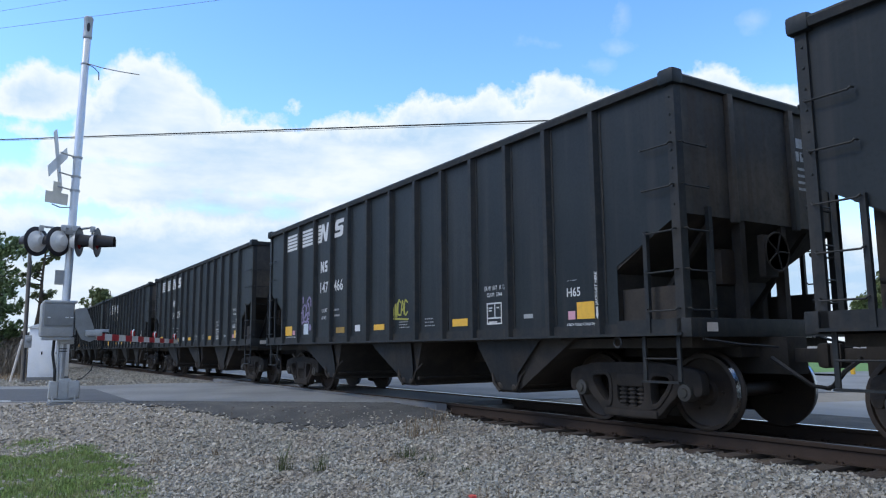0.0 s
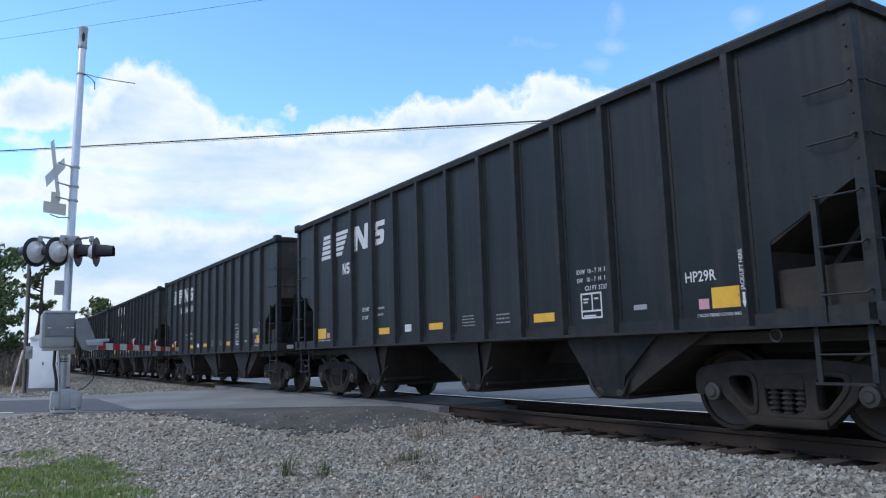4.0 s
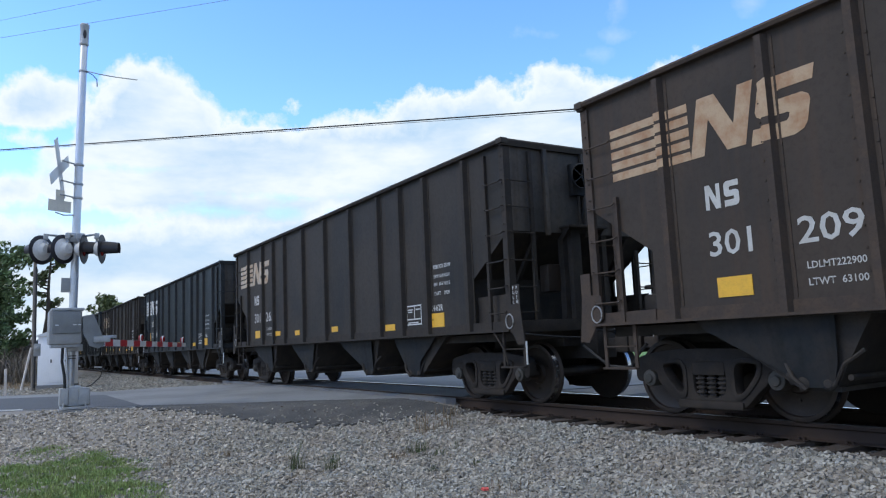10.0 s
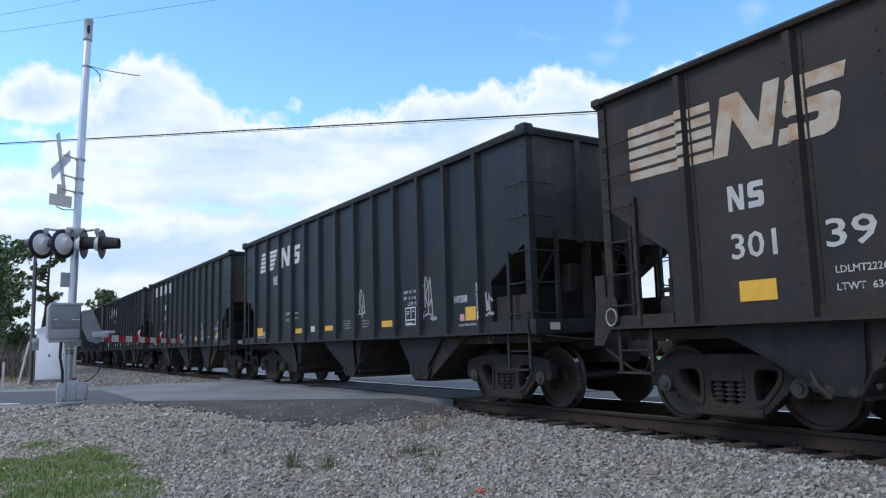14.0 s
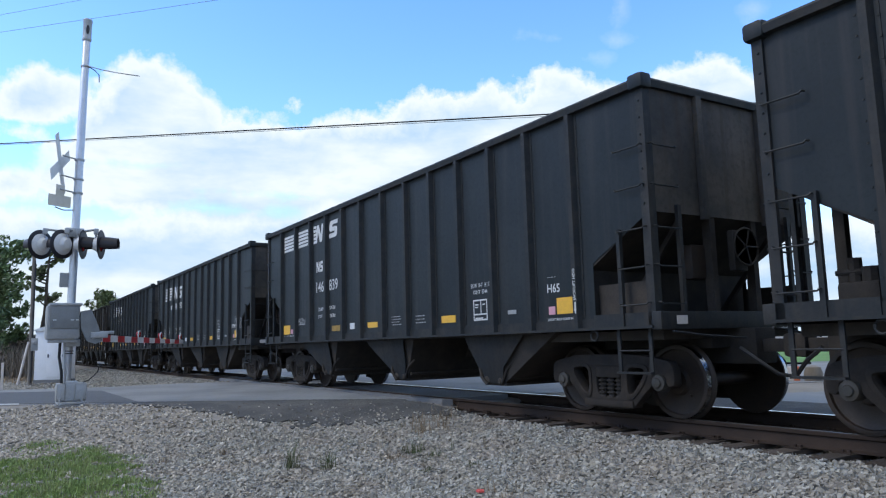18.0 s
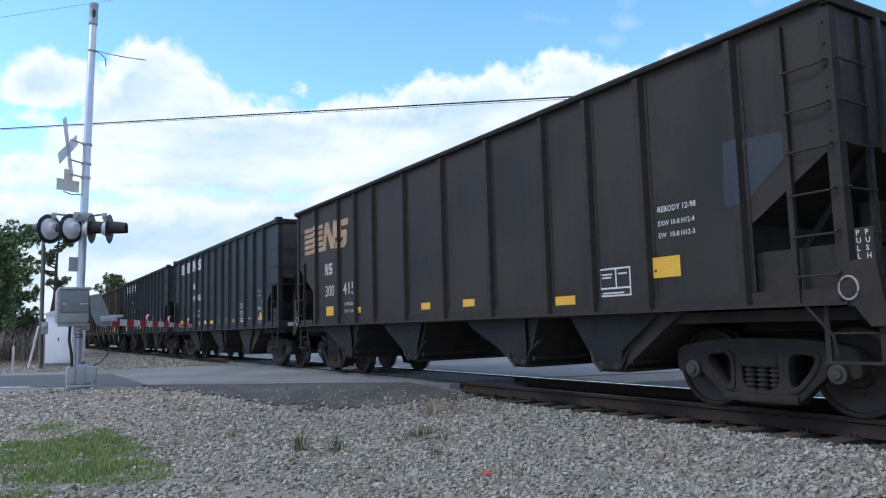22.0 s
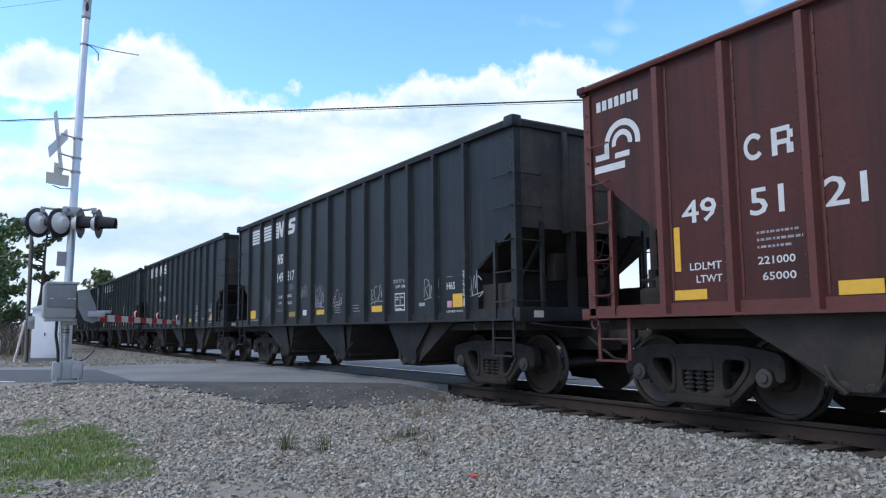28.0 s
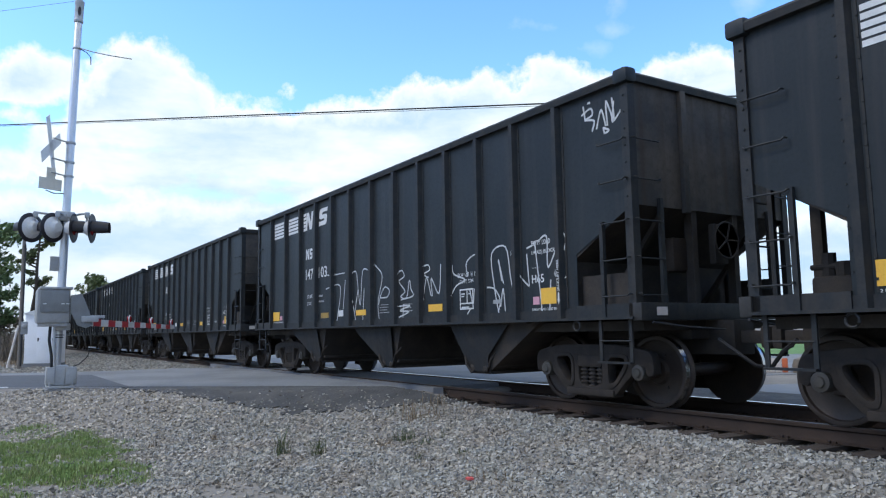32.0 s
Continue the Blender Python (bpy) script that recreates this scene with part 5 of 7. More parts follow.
def scrawl(car, x0, x1, z0, z1, mat, seed, strokes=6, width=0.03, label="sprayed graffiti scrawl", loops=2.2):
    """A cursive tag: joined loops and downstrokes of uneven height within a box."""
    r = random.Random(seed)
    w, h = (x1 - x0) / strokes, z1 - z0
    lines = []
    for k in range(strokes):
        a, base, tall = x0 + w * k, z0 + h * r.uniform(0.0, 0.25), h * r.uniform(0.55, 0.78)
        kind = r.randrange(4)
        if kind == 0:
            st = [(a, base + tall), (a + w * 0.2, base), (a + w * 0.5, base + tall * 0.8), (a + w * 0.75, base + tall * 0.1), (a + w, base + tall)]
        elif kind == 1:
            st = [(a + w * 0.8, base + tall * 0.9), (a + w * 0.2, base + tall), (a, base + tall * 0.5), (a + w * 0.3, base), (a + w * 0.9, base + tall * 0.2)]
        elif kind == 2:
            st = [(a + w * 0.1, base), (a + w * 0.2, base + tall), (a + w * 0.9, base + tall * 0.8), (a + w * 0.25, base + tall * 0.45), (a + w, base)]
        else:
            st = [(a, base), (a + w * 0.45, base + tall), (a + w * 0.9, base), (a + w * 0.7, base + tall * 0.4), (a + w * 0.2, base + tall * 0.35)]
        lines.append([(x + r.gauss(0, 0.06) * w, z + r.gauss(0, 0.05) * h) for x, z in st])
    if loops < 2.5:
        lines.append([(x0, z0 + h * r.uniform(0.0, 0.1)), ((x0 + x1) / 2, z0 + h * r.uniform(0.05, 0.15)), (x1, z0 + h * r.uniform(0, 0.2))])
    return sprayed(car, lines, width, mat, label)


def mark_black(k, number, weights, style, seed):
    """Lettering of a black car: upright stripes with the number below, or slanting stripes with the number beside."""
    car, hl = TRAIN[k], 7.0
    def X(v):
        return v - hl
    a, b = number
    if style == "upright":
        logo = stripes(X(1.26), X(2.01), 3.48, 3.88) + stripes(X(2.29), X(2.98), 3.48, 3.88) + notched(X(3.40), X(3.80), 3.46, 3.88, 0.09) + stripes(X(3.29), X(3.46), 3.46, 3.88)
        for bar in logo[5 if k == 6 else 0:10]:
            decal(car, [bar], WHITE, "painted_stripe")
        logo = logo[10:]
        decal(car, logo, WHITE, "painted_emblem", "white block emblem")
        decal(car, curled(X(4.21), X(4.66), 3.47, 3.86, 0.06), WHITE, "painted_emblem", "white block emblem")
        decal(car, notched(X(3.46), X(3.65), 2.75, 3.0) + curled(X(3.69), X(3.84), 2.75, 3.0), WHITE, "owner_mark")
        za, xa, xb = 2.27, 3.45, 4.15
    else:
        logo = stripes(X(1.44), X(1.99), 3.13, 3.67, 5, 0.15) + stripes(X(2.26), X(2.93), 3.13, 3.66, 5, 0.0, 0.36)
        for bar in logo:
            decal(car, [bar], WHITE, "painted_stripe")
        logo = notched(X(3.18), X(3.83), 3.12, 3.64, 0.04)
        decal(car, logo, WHITE, "painted_emblem", "white block emblem")
        decal(car, curled(X(4.07), X(4.54), 3.12, 3.59, 0.06), WHITE, "painted_emblem", "white block emblem")
        decal(car, notched(X(2.60), X(2.76), 2.69, 2.93) + curled(X(2.80), X(2.95), 2.69, 2.93), WHITE, "owner_mark")
        za, xa, xb = 2.69, 3.41, 4.06
    if a:
        letters(car, a, X(xa), X(xa + 0.44), za, za + 0.25)
    if b:
        letters(car, b, X(xb + 0.06), X(xb + 0.54), za, za + 0.25)
    x = 3.55
    letters(car, "LD LMT", X(x), X(x + 0.31), 1.83, 1.91)
    letters(car, "LT WT", X(x), X(x + 0.25), 1.66, 1.74)
    if weights:
        letters(car, weights[0], X(4.20), X(4.54), 1.84, 1.92)
        letters(car, weights[1], X(4.26), X(4.54), 1.66, 1.74)
    else:
        small_print(car, X(4.20), X(4.54), 1.67, 1.92, 2, seed)
    rows = [(1.22, 0.46, 1.34, 0.23, YELLOW), (1.73, 0.15, 1.35, 0.11, PINK), (4.36 if style == "upright" else 4.28, 0.43, 1.345, 0.12, YELLOW if style != "upright" else DIMYELLOW), (5.32, 0.23, 1.36, 0.13, WHITE),
            (6.18, 0.44, 1.36, 0.11, YELLOW), (9.04, 0.44, 1.35, 0.12, YELLOW if k != 19 else DIMYELLOW), (12.03, 0.43, 1.36, 0.22, YELLOW), (11.86, 0.13, 1.36, 0.11, PINK)]
    if k == 2:
        rows.append((3.33, 0.46, 1.33, 0.11, YELLOW))
    if k in (1, 19):
        rows.append((2.46, 0.28, 1.35, 0.25, PALEPANEL))
    if k == 6:
        rows[4] = (5.98, 0.34, 1.37, 0.23, YELLOW)
        rows.append((3.36, 0.40, 1.35, 0.11, DIMYELLOW))
    if k in (3, 5, 14, 16, 17, 23):
        del rows[1]
    plates(car, rows, hl)
    letters(car, "2 INCH TREAD COND SHOES", X(1.24), X(1.92), 1.285, 1.315)
    letters(car, "2 INCH TREAD COND SHOES", X(11.82), X(12.42), 1.275, 1.31)
    if k != 7:
        small_print(car, X(7.22), X(7.62), 1.36, 1.56, 4, seed + 1)
        small_print(car, X(8.15), X(8.5), 1.36, 1.54, 3, seed + 2)
    if style == "slanting":
        letters(car, "EXW  10 - 7  H  12 - 7", X(9.96), X(10.62), 1.93, 1.99)
        letters(car, "EW   10 - 7  H  12 - 6", X(9.96), X(10.62), 1.82, 1.88)
        letters(car, "CU FT 3737", X(10.1), X(10.5), 1.71, 1.77)
    else:
        letters(car, "EX W  10-7   H  12-7", X(9.96), X(10.54), 1.87, 1.94)
        letters(car, "CU FT  3744", X(10.02), X(10.4), 1.77, 1.83)
        if k in (2, 7, 19, 26):
            letters(car, "EMPTY  LOAD", X(11.85), X(12.25), 2.19, 2.26)
            letters(car, "1/4 ADJ BLOCK", X(11.85), X(12.35), 2.05, 2.12)
        small_print(car, X(11.85), X(12.04), 1.86, 1.89, 1, seed + 5)
    data_box(car, X(10.01), X(10.39), 1.35, 1.68)
    part("plate", Shape().box(X(10.92), X(11.12), -1.568, -1.559, 1.41, 1.47), GALV, car, "small grey tag")
    letters(car, "H65" if style == "upright" else ("HP28R" if k in (12, 14) else "HP29R"), X(11.84 if style == "upright" else 11.70), X(12.10), 1.66, 1.78)
    # jacking stencil up the last rib, plate on the end sill
    letters(car, "JACK/LIFT HERE", X(12.44), X(12.50), 1.52, 1.94, y=-1.6375, name="rib_stencil", upright=False)
    decal(car, [quad(X(12.455), X(12.485), 1.40, 1.50), [(X(12.47), 1.34), (X(12.495), 1.41), (X(12.445), 1.41)]], WHITE, "arrow", y=-1.6375)
    lead = SPECS["black"]["front"]
    part("plate", Shape().box(lead + 0.121, lead + 0.127, -1.36, -1.18, 1.16, 1.26), BOARDWHITE, car, "small pale plate on the end sill")
    end_print(car, lead, seed)


def end_print(car, hl, seed):
    """Small lettering on the leading end wall."""
    r = random.Random(seed)
    rows = [[(0.80, 3.58, 0.14), (0.98, 3.58, 0.14)], [(0.78 + 0.095 * i, 3.40, 0.07) for i in range(6)]] + [[(0.80, 3.28 - 0.09 * j, 0.34 + r.uniform(-0.1, 0.1))] for j in range(4)]
    co, fa = [], []
    for j, row in enumerate(rows):
        h = 0.13 if j < 2 else 0.035
        for y, z, w in row:
            fa.append(tuple(range(len(co), len(co) + 4)))
            co += [(hl + 0.003, y, z), (hl + 0.003, y + w, z), (hl + 0.003, y + w, z + h), (hl + 0.003, y, z + h)]
    ob = new("end_lettering", flat_mesh("end_lettering", co, fa, DIMWHITE))
    ob.parent = car


def end_marks(car, number, hl, seed):
    """Owner's mark, number and small lines on the leading end wall of a brown car."""
    r = random.Random(seed)
    for text, y0, y1, z0, z1 in (("NS", 0.76, 1.04, 3.66, 3.84), (number[0] + number[1][:1], 0.78, 1.34, 3.42, 3.60)):
        ob = letters(car, text, y0, y1, z0, z1, BONEWHITE, 0.0, "end_lettering")
        co = np.empty(len(ob.data.vertices) * 3)
        ob.data.vertices.foreach_get("co", co)
        co = co.reshape(-1, 3)
        ob.data.vertices.foreach_set("co", np.stack((np.full(len(co), hl + 0.004), co[:, 0], co[:, 2]), 1).ravel())
        ob.data.update()
    for j in range(4):
        z = 3.31 - 0.115 * j
        co, fa, y = [], [], 0.80
        while y < 1.18 + r.uniform(-0.12, 0.12):
            w = r.uniform(0.05, 0.14)
            fa.append(tuple(range(len(co), len(co) + 4)))
            co += [(hl + 0.004, y, z), (hl + 0.004, y + w, z), (hl + 0.004, y + w, z + 0.05), (hl + 0.004, y, z + 0.05)]
            y += w + 0.03
        new("end_print", flat_mesh("end_print", co, fa, DIMWHITE)).parent = car


def mark_brown(k, number, weights, logo_mat, seed):
    car, hl = TRAIN[k], 7.07
    ribs = SPECS["brown"]["ribs"]
    def X(v):
        return v - hl
    logo = stripes(X(0.46), X(1.66), 2.90, 3.55, 5) + notched(X(1.66), X(2.36), 2.90, 3.55, 0.14) + curled(X(2.42), X(3.02), 2.86, 3.50, 0.14)
    decal(car, logo, logo_mat, "painted_emblem", "weathered stripes and block emblem", ribs)
    decal(car, notched(X(1.80), X(1.99), 2.30, 2.57) + curled(X(2.04), X(2.22), 2.30, 2.57), BONEWHITE, "owner_mark")
    letters(car, number[0], X(1.80), X(2.32), 1.79, 2.06, BONEWHITE)
    if number[1]:
        letters(car, number[1], X(2.82), X(3.46), 1.79, 2.06, BONEWHITE)
    letters(car, weights[0], X(2.88), X(3.44), 1.55, 1.62, BONEWHITE)
    letters(car, weights[1], X(2.88), X(3.44), 1.39, 1.46, BONEWHITE)
    if k == 10:
        decal(car, [quad(X(1.45), X(1.56), 1.43, 2.05), quad(X(1.56), X(1.90), 1.43, 1.53)], YELLOW, "corner_mark", "yellow painted corner mark")
    plates(car, ([] if k == 10 else [(1.86, 0.42, 1.35, 0.21, YELLOW)]) + [(3.89 if k == 10 else 3.55, 0.45 if k in (9, 10) else 0.2, 1.37, 0.12, YELLOW), (6.35 if k == 18 else 5.1, 0.32, 1.34, 0.12, YELLOW), (7.75 if k == 18 else 7.45, 0.34, 1.34, 0.12, YELLOW), (10.1, 0.40, 1.27, 0.12, YELLOW), (11.85, 0.44, 1.52 if k == 18 else 1.27, 0.24, YELLOW)], hl)
    letters(car, "REBODY 12-98" if k == 18 else "REBODY 05-99", X(12.0), X(12.55), 2.28, 2.35)
    letters(car, "EXW 10-8 H12-4", X(12.0), X(12.52), 2.12, 2.18)
    letters(car, "EW  10-8 H12-3", X(12.0), X(12.52), 1.98, 2.04)
    if k != 18:
        letters(car, "CUFT    3930", X(12.0), X(12.50), 1.82, 1.88)
    if k != 18:
        letters(car, "H-62R", X(11.9), X(12.26), 1.55, 1.66)
    data_box(car, X(10.98), X(11.52), 1.34, 1.70)
    small_print(car, X(13.2), X(13.8), 1.18, 1.22, 1, seed + 4)
    for text, x in (("P\nU\nL\nL", 7.265), ("P\nU\nS\nH", 7.345)):
        letters(car, text, x - 0.02, x + 0.02, 1.52, 1.78, WHITE, -1.6235, "rod_lettering")
    end_marks(car, number, SPECS["brown"]["front"], seed)


U, S_ = "upright", "slanting"
ROLL = {0: (("", ""), None, U), 1: (("147", "466"), None, U), 2: (("147", "275"), None, U), 3: (("146", "204"), ("229900", "56100"), S_), 4: (("", ""), None, S_),
        5: (("146", "289"), ("230000", "56000"), S_), 6: (("148", "325"), ("229600", "56400"), U), 7: (("146", "870"), ("229600", "56400"), U), 12: (("", ""), None, S_),
        13: (("149", ""), None, U), 14: (("145", "148"), None, S_), 15: (("146", "839"), ("229300", "56700"), U), 16: (("145", "950"), ("228300", "57700"), S_),
        17: (("144", "912"), None, S_), 19: (("147", "405"), ("229300", "56700"), U), 20: (("147", "312"), ("229500", "56500"), U), 23: (("149", "317"), ("230000", "56000"), U),
        24: (("146", "746"), None, U), 25: (("147", "755"), ("229900", "56100"), U), 26: (("147", "103"), None, U)}
for k, car in TRAIN.items():
    if KINDS.get(k, "black") == "black":
        number, weights, style = ROLL.get(k, (("", ""), None, U))
        mark_black(k, number, weights, style, 40 * k + 3 + k)
mark_brown(8, ("301", "209"), ("LDLMT222900", "LTWT  63100"), FADED, 801)
mark_brown(9, ("301", "265"), ("LDLMT222800", "LTWT  63200"), PALEMARK, 901)
mark_brown(10, ("301", "485"), ("LDLMT222600", "LTWT  63400"), WHITE, 1001)
mark_brown(11, ("301", "391"), ("LDLMT222600", "LTWT  63400"), PALEMARK, 1101)
mark_brown(18, ("300", "415"), ("LDLMT222600", "LTWT  63400"), FADED, 1801)
mark_brown(21, ("300", ""), ("LDLMT222600", "LTWT  63400"), FADED, 2101)


def mark_red(k):
    car, hl = TRAIN[k], 6.6
    ribs = SPECS["red"]["ribs"]
    def X(v):
        return v - hl
    # round emblem of two arcs and three bars, and a row of blocks for the name above it
    polys = []
    for r0, r1 in ((0.10, 0.17), (0.22, 0.30)):
        for i in range(14):
            a, b = radians(-10 + 200 * i / 14), radians(-10 + 200 * (i + 1) / 14)
            polys.append([(X(0.62) + r * math.cos(t), 3.28 + r * math.sin(t)) for r, t in ((r0, a), (r1, a), (r1, b), (r0, b))])
    polys += [quad(X(0.16), X(0.40), 3.12, 3.20), quad(X(0.32), X(0.40), 3.20, 3.28), quad(X(0.14), X(0.66), 2.96, 3.05), quad(X(0.50), X(0.74), 3.10, 3.17)]
    decal(car, polys, WHITE, "painted_emblem", "white round emblem of arcs and bars")
    decal(car, [quad(X(0.20 + 0.105 * i), X(0.275 + 0.105 * i), 3.76 - 0.0 * i, 3.89) for i in range(7)], WHITE, "name_blocks")
    ring = []
    for i in range(16):
        a, b = radians(40 + 280 * i / 16), radians(40 + 280 * (i + 1) / 16)
        ring.append([(X(2.42) + 0.115 * r * math.cos(t), 2.83 + 0.14 * r * math.sin(t)) for r, t in ((0.62, a), (1.0, a), (1.0, b), (0.62, b))])
    decal(car, ring + [quad(X(2.62), X(2.68), 2.69, 2.97), quad(X(2.68), X(2.82), 2.92, 2.97), quad(X(2.79), X(2.85), 2.84, 2.92), quad(X(2.68), X(2.82), 2.79, 2.84), quad(X(2.78), X(2.85), 2.69, 2.79)], WHITE, "owner_mark")
    letters(car, "49", X(1.48), X(1.94), 2.14, 2.40)
    letters(car, "51", X(2.34), X(2.72), 2.12, 2.40)
    letters(car, "21", X(3.12), X(3.52), 2.10, 2.38)
    letters(car, "LDLMT", X(1.56), X(1.97), 1.62, 1.70)
    letters(car, "LTWT", X(1.64), X(1.97), 1.48, 1.56)
    letters(car, "221000", X(2.40), X(2.80), 1.62, 1.70)
    letters(car, "65000", X(2.44), X(2.80), 1.46, 1.54)
    plates(car, [(1.36, 0.08, 1.62, 0.50, YELLOW), (1.34, 0.43, 1.30, 0.11, YELLOW), (3.20, 0.40, 1.28, 0.13, YELLOW), (5.2, 0.4, 1.30, 0.12, YELLOW), (8.1, 0.42, 1.28, 0.13, YELLOW), (9.6, 0.42, 1.28, 0.13, YELLOW)], hl)
    letters(car, "QUALITY", X(9.55), X(10.25), 3.46, 3.60)
    decal(car, [quad(X(8.62 + 0.10 * i), X(8.69 + 0.10 * i), 3.44, 3.56) for i in range(7)] + [quad(X(8.6), X(11.6), 3.36, 3.40), quad(X(8.6), X(11.6), 3.28, 3.32)], WHITE, "name_stripe", "white name blocks over two stripes", ribs)
    small_print(car, X(2.4), X(2.9), 1.76, 1.98, 3, 7, DIMWHITE, "chalk_marks")
    scrawl(car, X(8.6), X(9.2), 1.4, 2.0, DIMWHITE, 77, 3, 0.014, "faint chalk scrawl")
    decal(car, [[(X(7.0) + 0.14 * math.cos(t / 12 * 6.283), 1.62 + 0.12 * math.sin(t / 12 * 6.283)) for t in range(12)]], GALV, "primer_patch", "grey primer patch")


mark_red(22)

# graffiti of single cars
sprayed(TRAIN[1], [[(-4.66, 1.62), (-4.66, 1.80), (-4.62, 1.97), (-4.55, 2.04), (-4.47, 2.05), (-4.41, 1.99), (-4.40, 1.92), (-4.44, 1.81), (-4.49, 1.75)], [(-4.58, 1.92), (-4.58, 1.79), (-4.54, 1.67)],
                   [(-4.38, 1.94), (-4.35, 2.09), (-4.28, 2.19), (-4.19, 2.22), (-4.12, 2.15), (-4.11, 2.02)], [(-4.26, 2.06), (-4.22, 1.98), (-4.21, 1.79)],
                   [(-4.49, 1.75), (-4.38, 1.82), (-4.27, 1.86), (-4.31, 1.76), (-4.35, 1.67)], [(-4.66, 1.61), (-4.53, 1.66), (-4.36, 1.65), (-4.28, 1.71), (-4.23, 1.71)], [(-4.74, 1.88), (-4.68, 1.87)]],
        0.048, SPRAY_P, "violet sprayed figure of loops and drips", ((-4.60, 2.22, 0.045), (-4.60, 2.14, 0.04), (-4.25, 2.05, 0.045), (-4.26, 1.62, 0.04), (-4.15, 1.51, 0.07)))
scrawl(TRAIN[1], -0.1, 0.55, 1.52, 1.92, SPRAY_Y, 4, 5, 0.035, "yellow graffiti tag")

# three tall sprayed blocks in pale blue with a white contour, cream where they cross the ribs
SHIFT = 0.15
blocks = [[(-1.50, 2.12), (-1.11, 2.31), (-0.70, 2.43), (-0.58, 1.91), (-0.76, 1.82), (-0.70, 1.59), (-0.49, 1.64), (-0.41, 1.19), (-1.35, 1.16), (-1.25, 1.45), (-1.30, 1.68)],
          [(-0.31, 2.58), (0.0, 2.54), (0.55, 2.32), (0.36, 1.70), (0.06, 1.81), (0.11, 2.02), (0.0, 2.04), (-0.11, 1.51), (0.0, 1.66), (0.30, 1.54), (0.18, 1.15), (-0.38, 1.17), (-0.53, 1.70), (-0.34, 2.01)],
          [(0.90, 2.29), (1.29, 2.41), (1.51, 1.40), (1.46, 1.16), (1.10, 1.16), (1.02, 1.48), (0.90, 1.47), (0.89, 1.16), (0.57, 1.17), (0.49, 1.85), (0.58, 2.14), (0.69, 1.84), (0.97, 1.87)],
          [(-1.80, 1.40), (-1.42, 1.28), (-1.46, 1.18), (-1.86, 1.18)], [(-2.18, 1.31), (-1.96, 1.30), (-1.92, 1.17), (-2.22, 1.17)],
          [(1.78, 1.50), (1.94, 1.42), (2.08, 1.38), (2.02, 1.17), (1.75, 1.17)], [(2.11, 1.25), (2.40, 1.36), (2.44, 1.20), (2.11, 1.19)]]
decal(TRAIN[7], [[(x + SHIFT, z) for x, z in q] for q in blocks], SPRAY_PALE, "graffiti", "large pale blue block graffiti along the sill")
contour = ribbon([(-2.44, 1.14), (-2.35, 1.28), (-2.22, 1.42), (-1.92, 1.40), (-1.75, 1.54), (-1.64, 1.52), (-1.73, 1.80), (-1.58, 2.16), (-1.18, 2.33), (-0.67, 2.54), (-0.58, 2.20), (-0.50, 2.50), (-0.32, 2.68),
                  (0.60, 2.40), (0.66, 2.26), (1.32, 2.50), (1.52, 1.68), (1.53, 1.45)], 0.045)
contour += ribbon([(1.57, 1.62), (1.76, 1.61), (2.08, 1.45), (2.40, 1.45), (2.47, 1.20)], 0.04) + ribbon([(2.30 + 0.13 * math.cos(a * 0.4189), 1.69 + 0.15 * math.sin(a * 0.4189)) for a in range(16)], 0.035) + ribbon([(2.22, 1.76), (2.38, 1.75)], 0.035) + ribbon([(2.30, 1.75), (2.30, 1.56)], 0.035)
decal(TRAIN[7], [[(x + SHIFT, z) for x, z in q] for q in contour], SPRAY_W, "graffiti_outline", "white contour of the graffiti", y=FACE - 0.002)
rib_at = SPECS["black"]["ribs"]
decal(TRAIN[7], [quad(rib_at[i] - 0.044, rib_at[i] + 0.044, z0, z1) for i, z0, z1 in ((4, 1.20, 1.36), (5, 1.18, 1.42), (5, 1.66, 2.30), (6, 1.18, 2.56), (7, 1.18, 1.84), (8, 1.20, 1.42))], SPRAY_CREAM, "rib_graffiti", "cream sprayed rib fronts", y=-1.6385)
sprayed(TRAIN[7], [[(3.70, 2.19), (3.74, 2.08), (3.70, 1.90)], [(3.74, 2.10), (3.83, 2.18), (3.93, 2.22), (4.03, 2.16), (4.00, 1.95)], [(3.83, 2.16), (3.90, 1.92), (3.95, 1.83)],
                   [(3.70, 1.94), (3.81, 1.77), (3.87, 1.84)], [(3.72, 1.64), (3.94, 1.77), (4.12, 1.95)], [(4.07, 2.21), (4.15, 2.12), (4.19, 2.10), (4.17, 2.15), (4.07, 2.21)],
                   [(4.12, 1.95), (4.22, 2.02), (4.32, 2.01), (4.35, 1.89), (4.34, 1.67)], [(4.11, 1.91), (4.22, 1.93), (4.29, 1.85), (4.20, 1.70), (4.09, 1.66), (4.02, 1.76), (4.07, 1.88)],
                   [(4.19, 1.83), (4.22, 1.77), (4.17, 1.73), (4.13, 1.79), (4.18, 1.84)], [(3.94, 1.77), (3.90, 1.60), (4.04, 1.62), (4.17, 1.60), (4.22, 1.52), (4.04, 1.57)]],
        0.040, SPRAY_B, "blue looping graffiti tag", ((4.31, 1.50, 0.045), (4.24, 1.61, 0.02)))
scrawl(TRAIN[7], -4.9, -4.6, 1.45, 1.7, DIMWHITE, 9, 2, 0.015, "small white chalk tag")
scrawl(TRAIN[11], -3.56, -2.96, 1.38, 1.95, SPRAY_G, 10, 5, 0.04, "green graffiti tag")
scrawl(TRAIN[11], -2.6, -2.45, 1.7, 2.4, DIMWHITE, 12, 2, 0.02, "faint chalk mark")
scrawl(TRAIN[12], 0.9, 1.3, 1.6, 2.2, DIMWHITE, 13, 3, 0.035, "white paint smears")
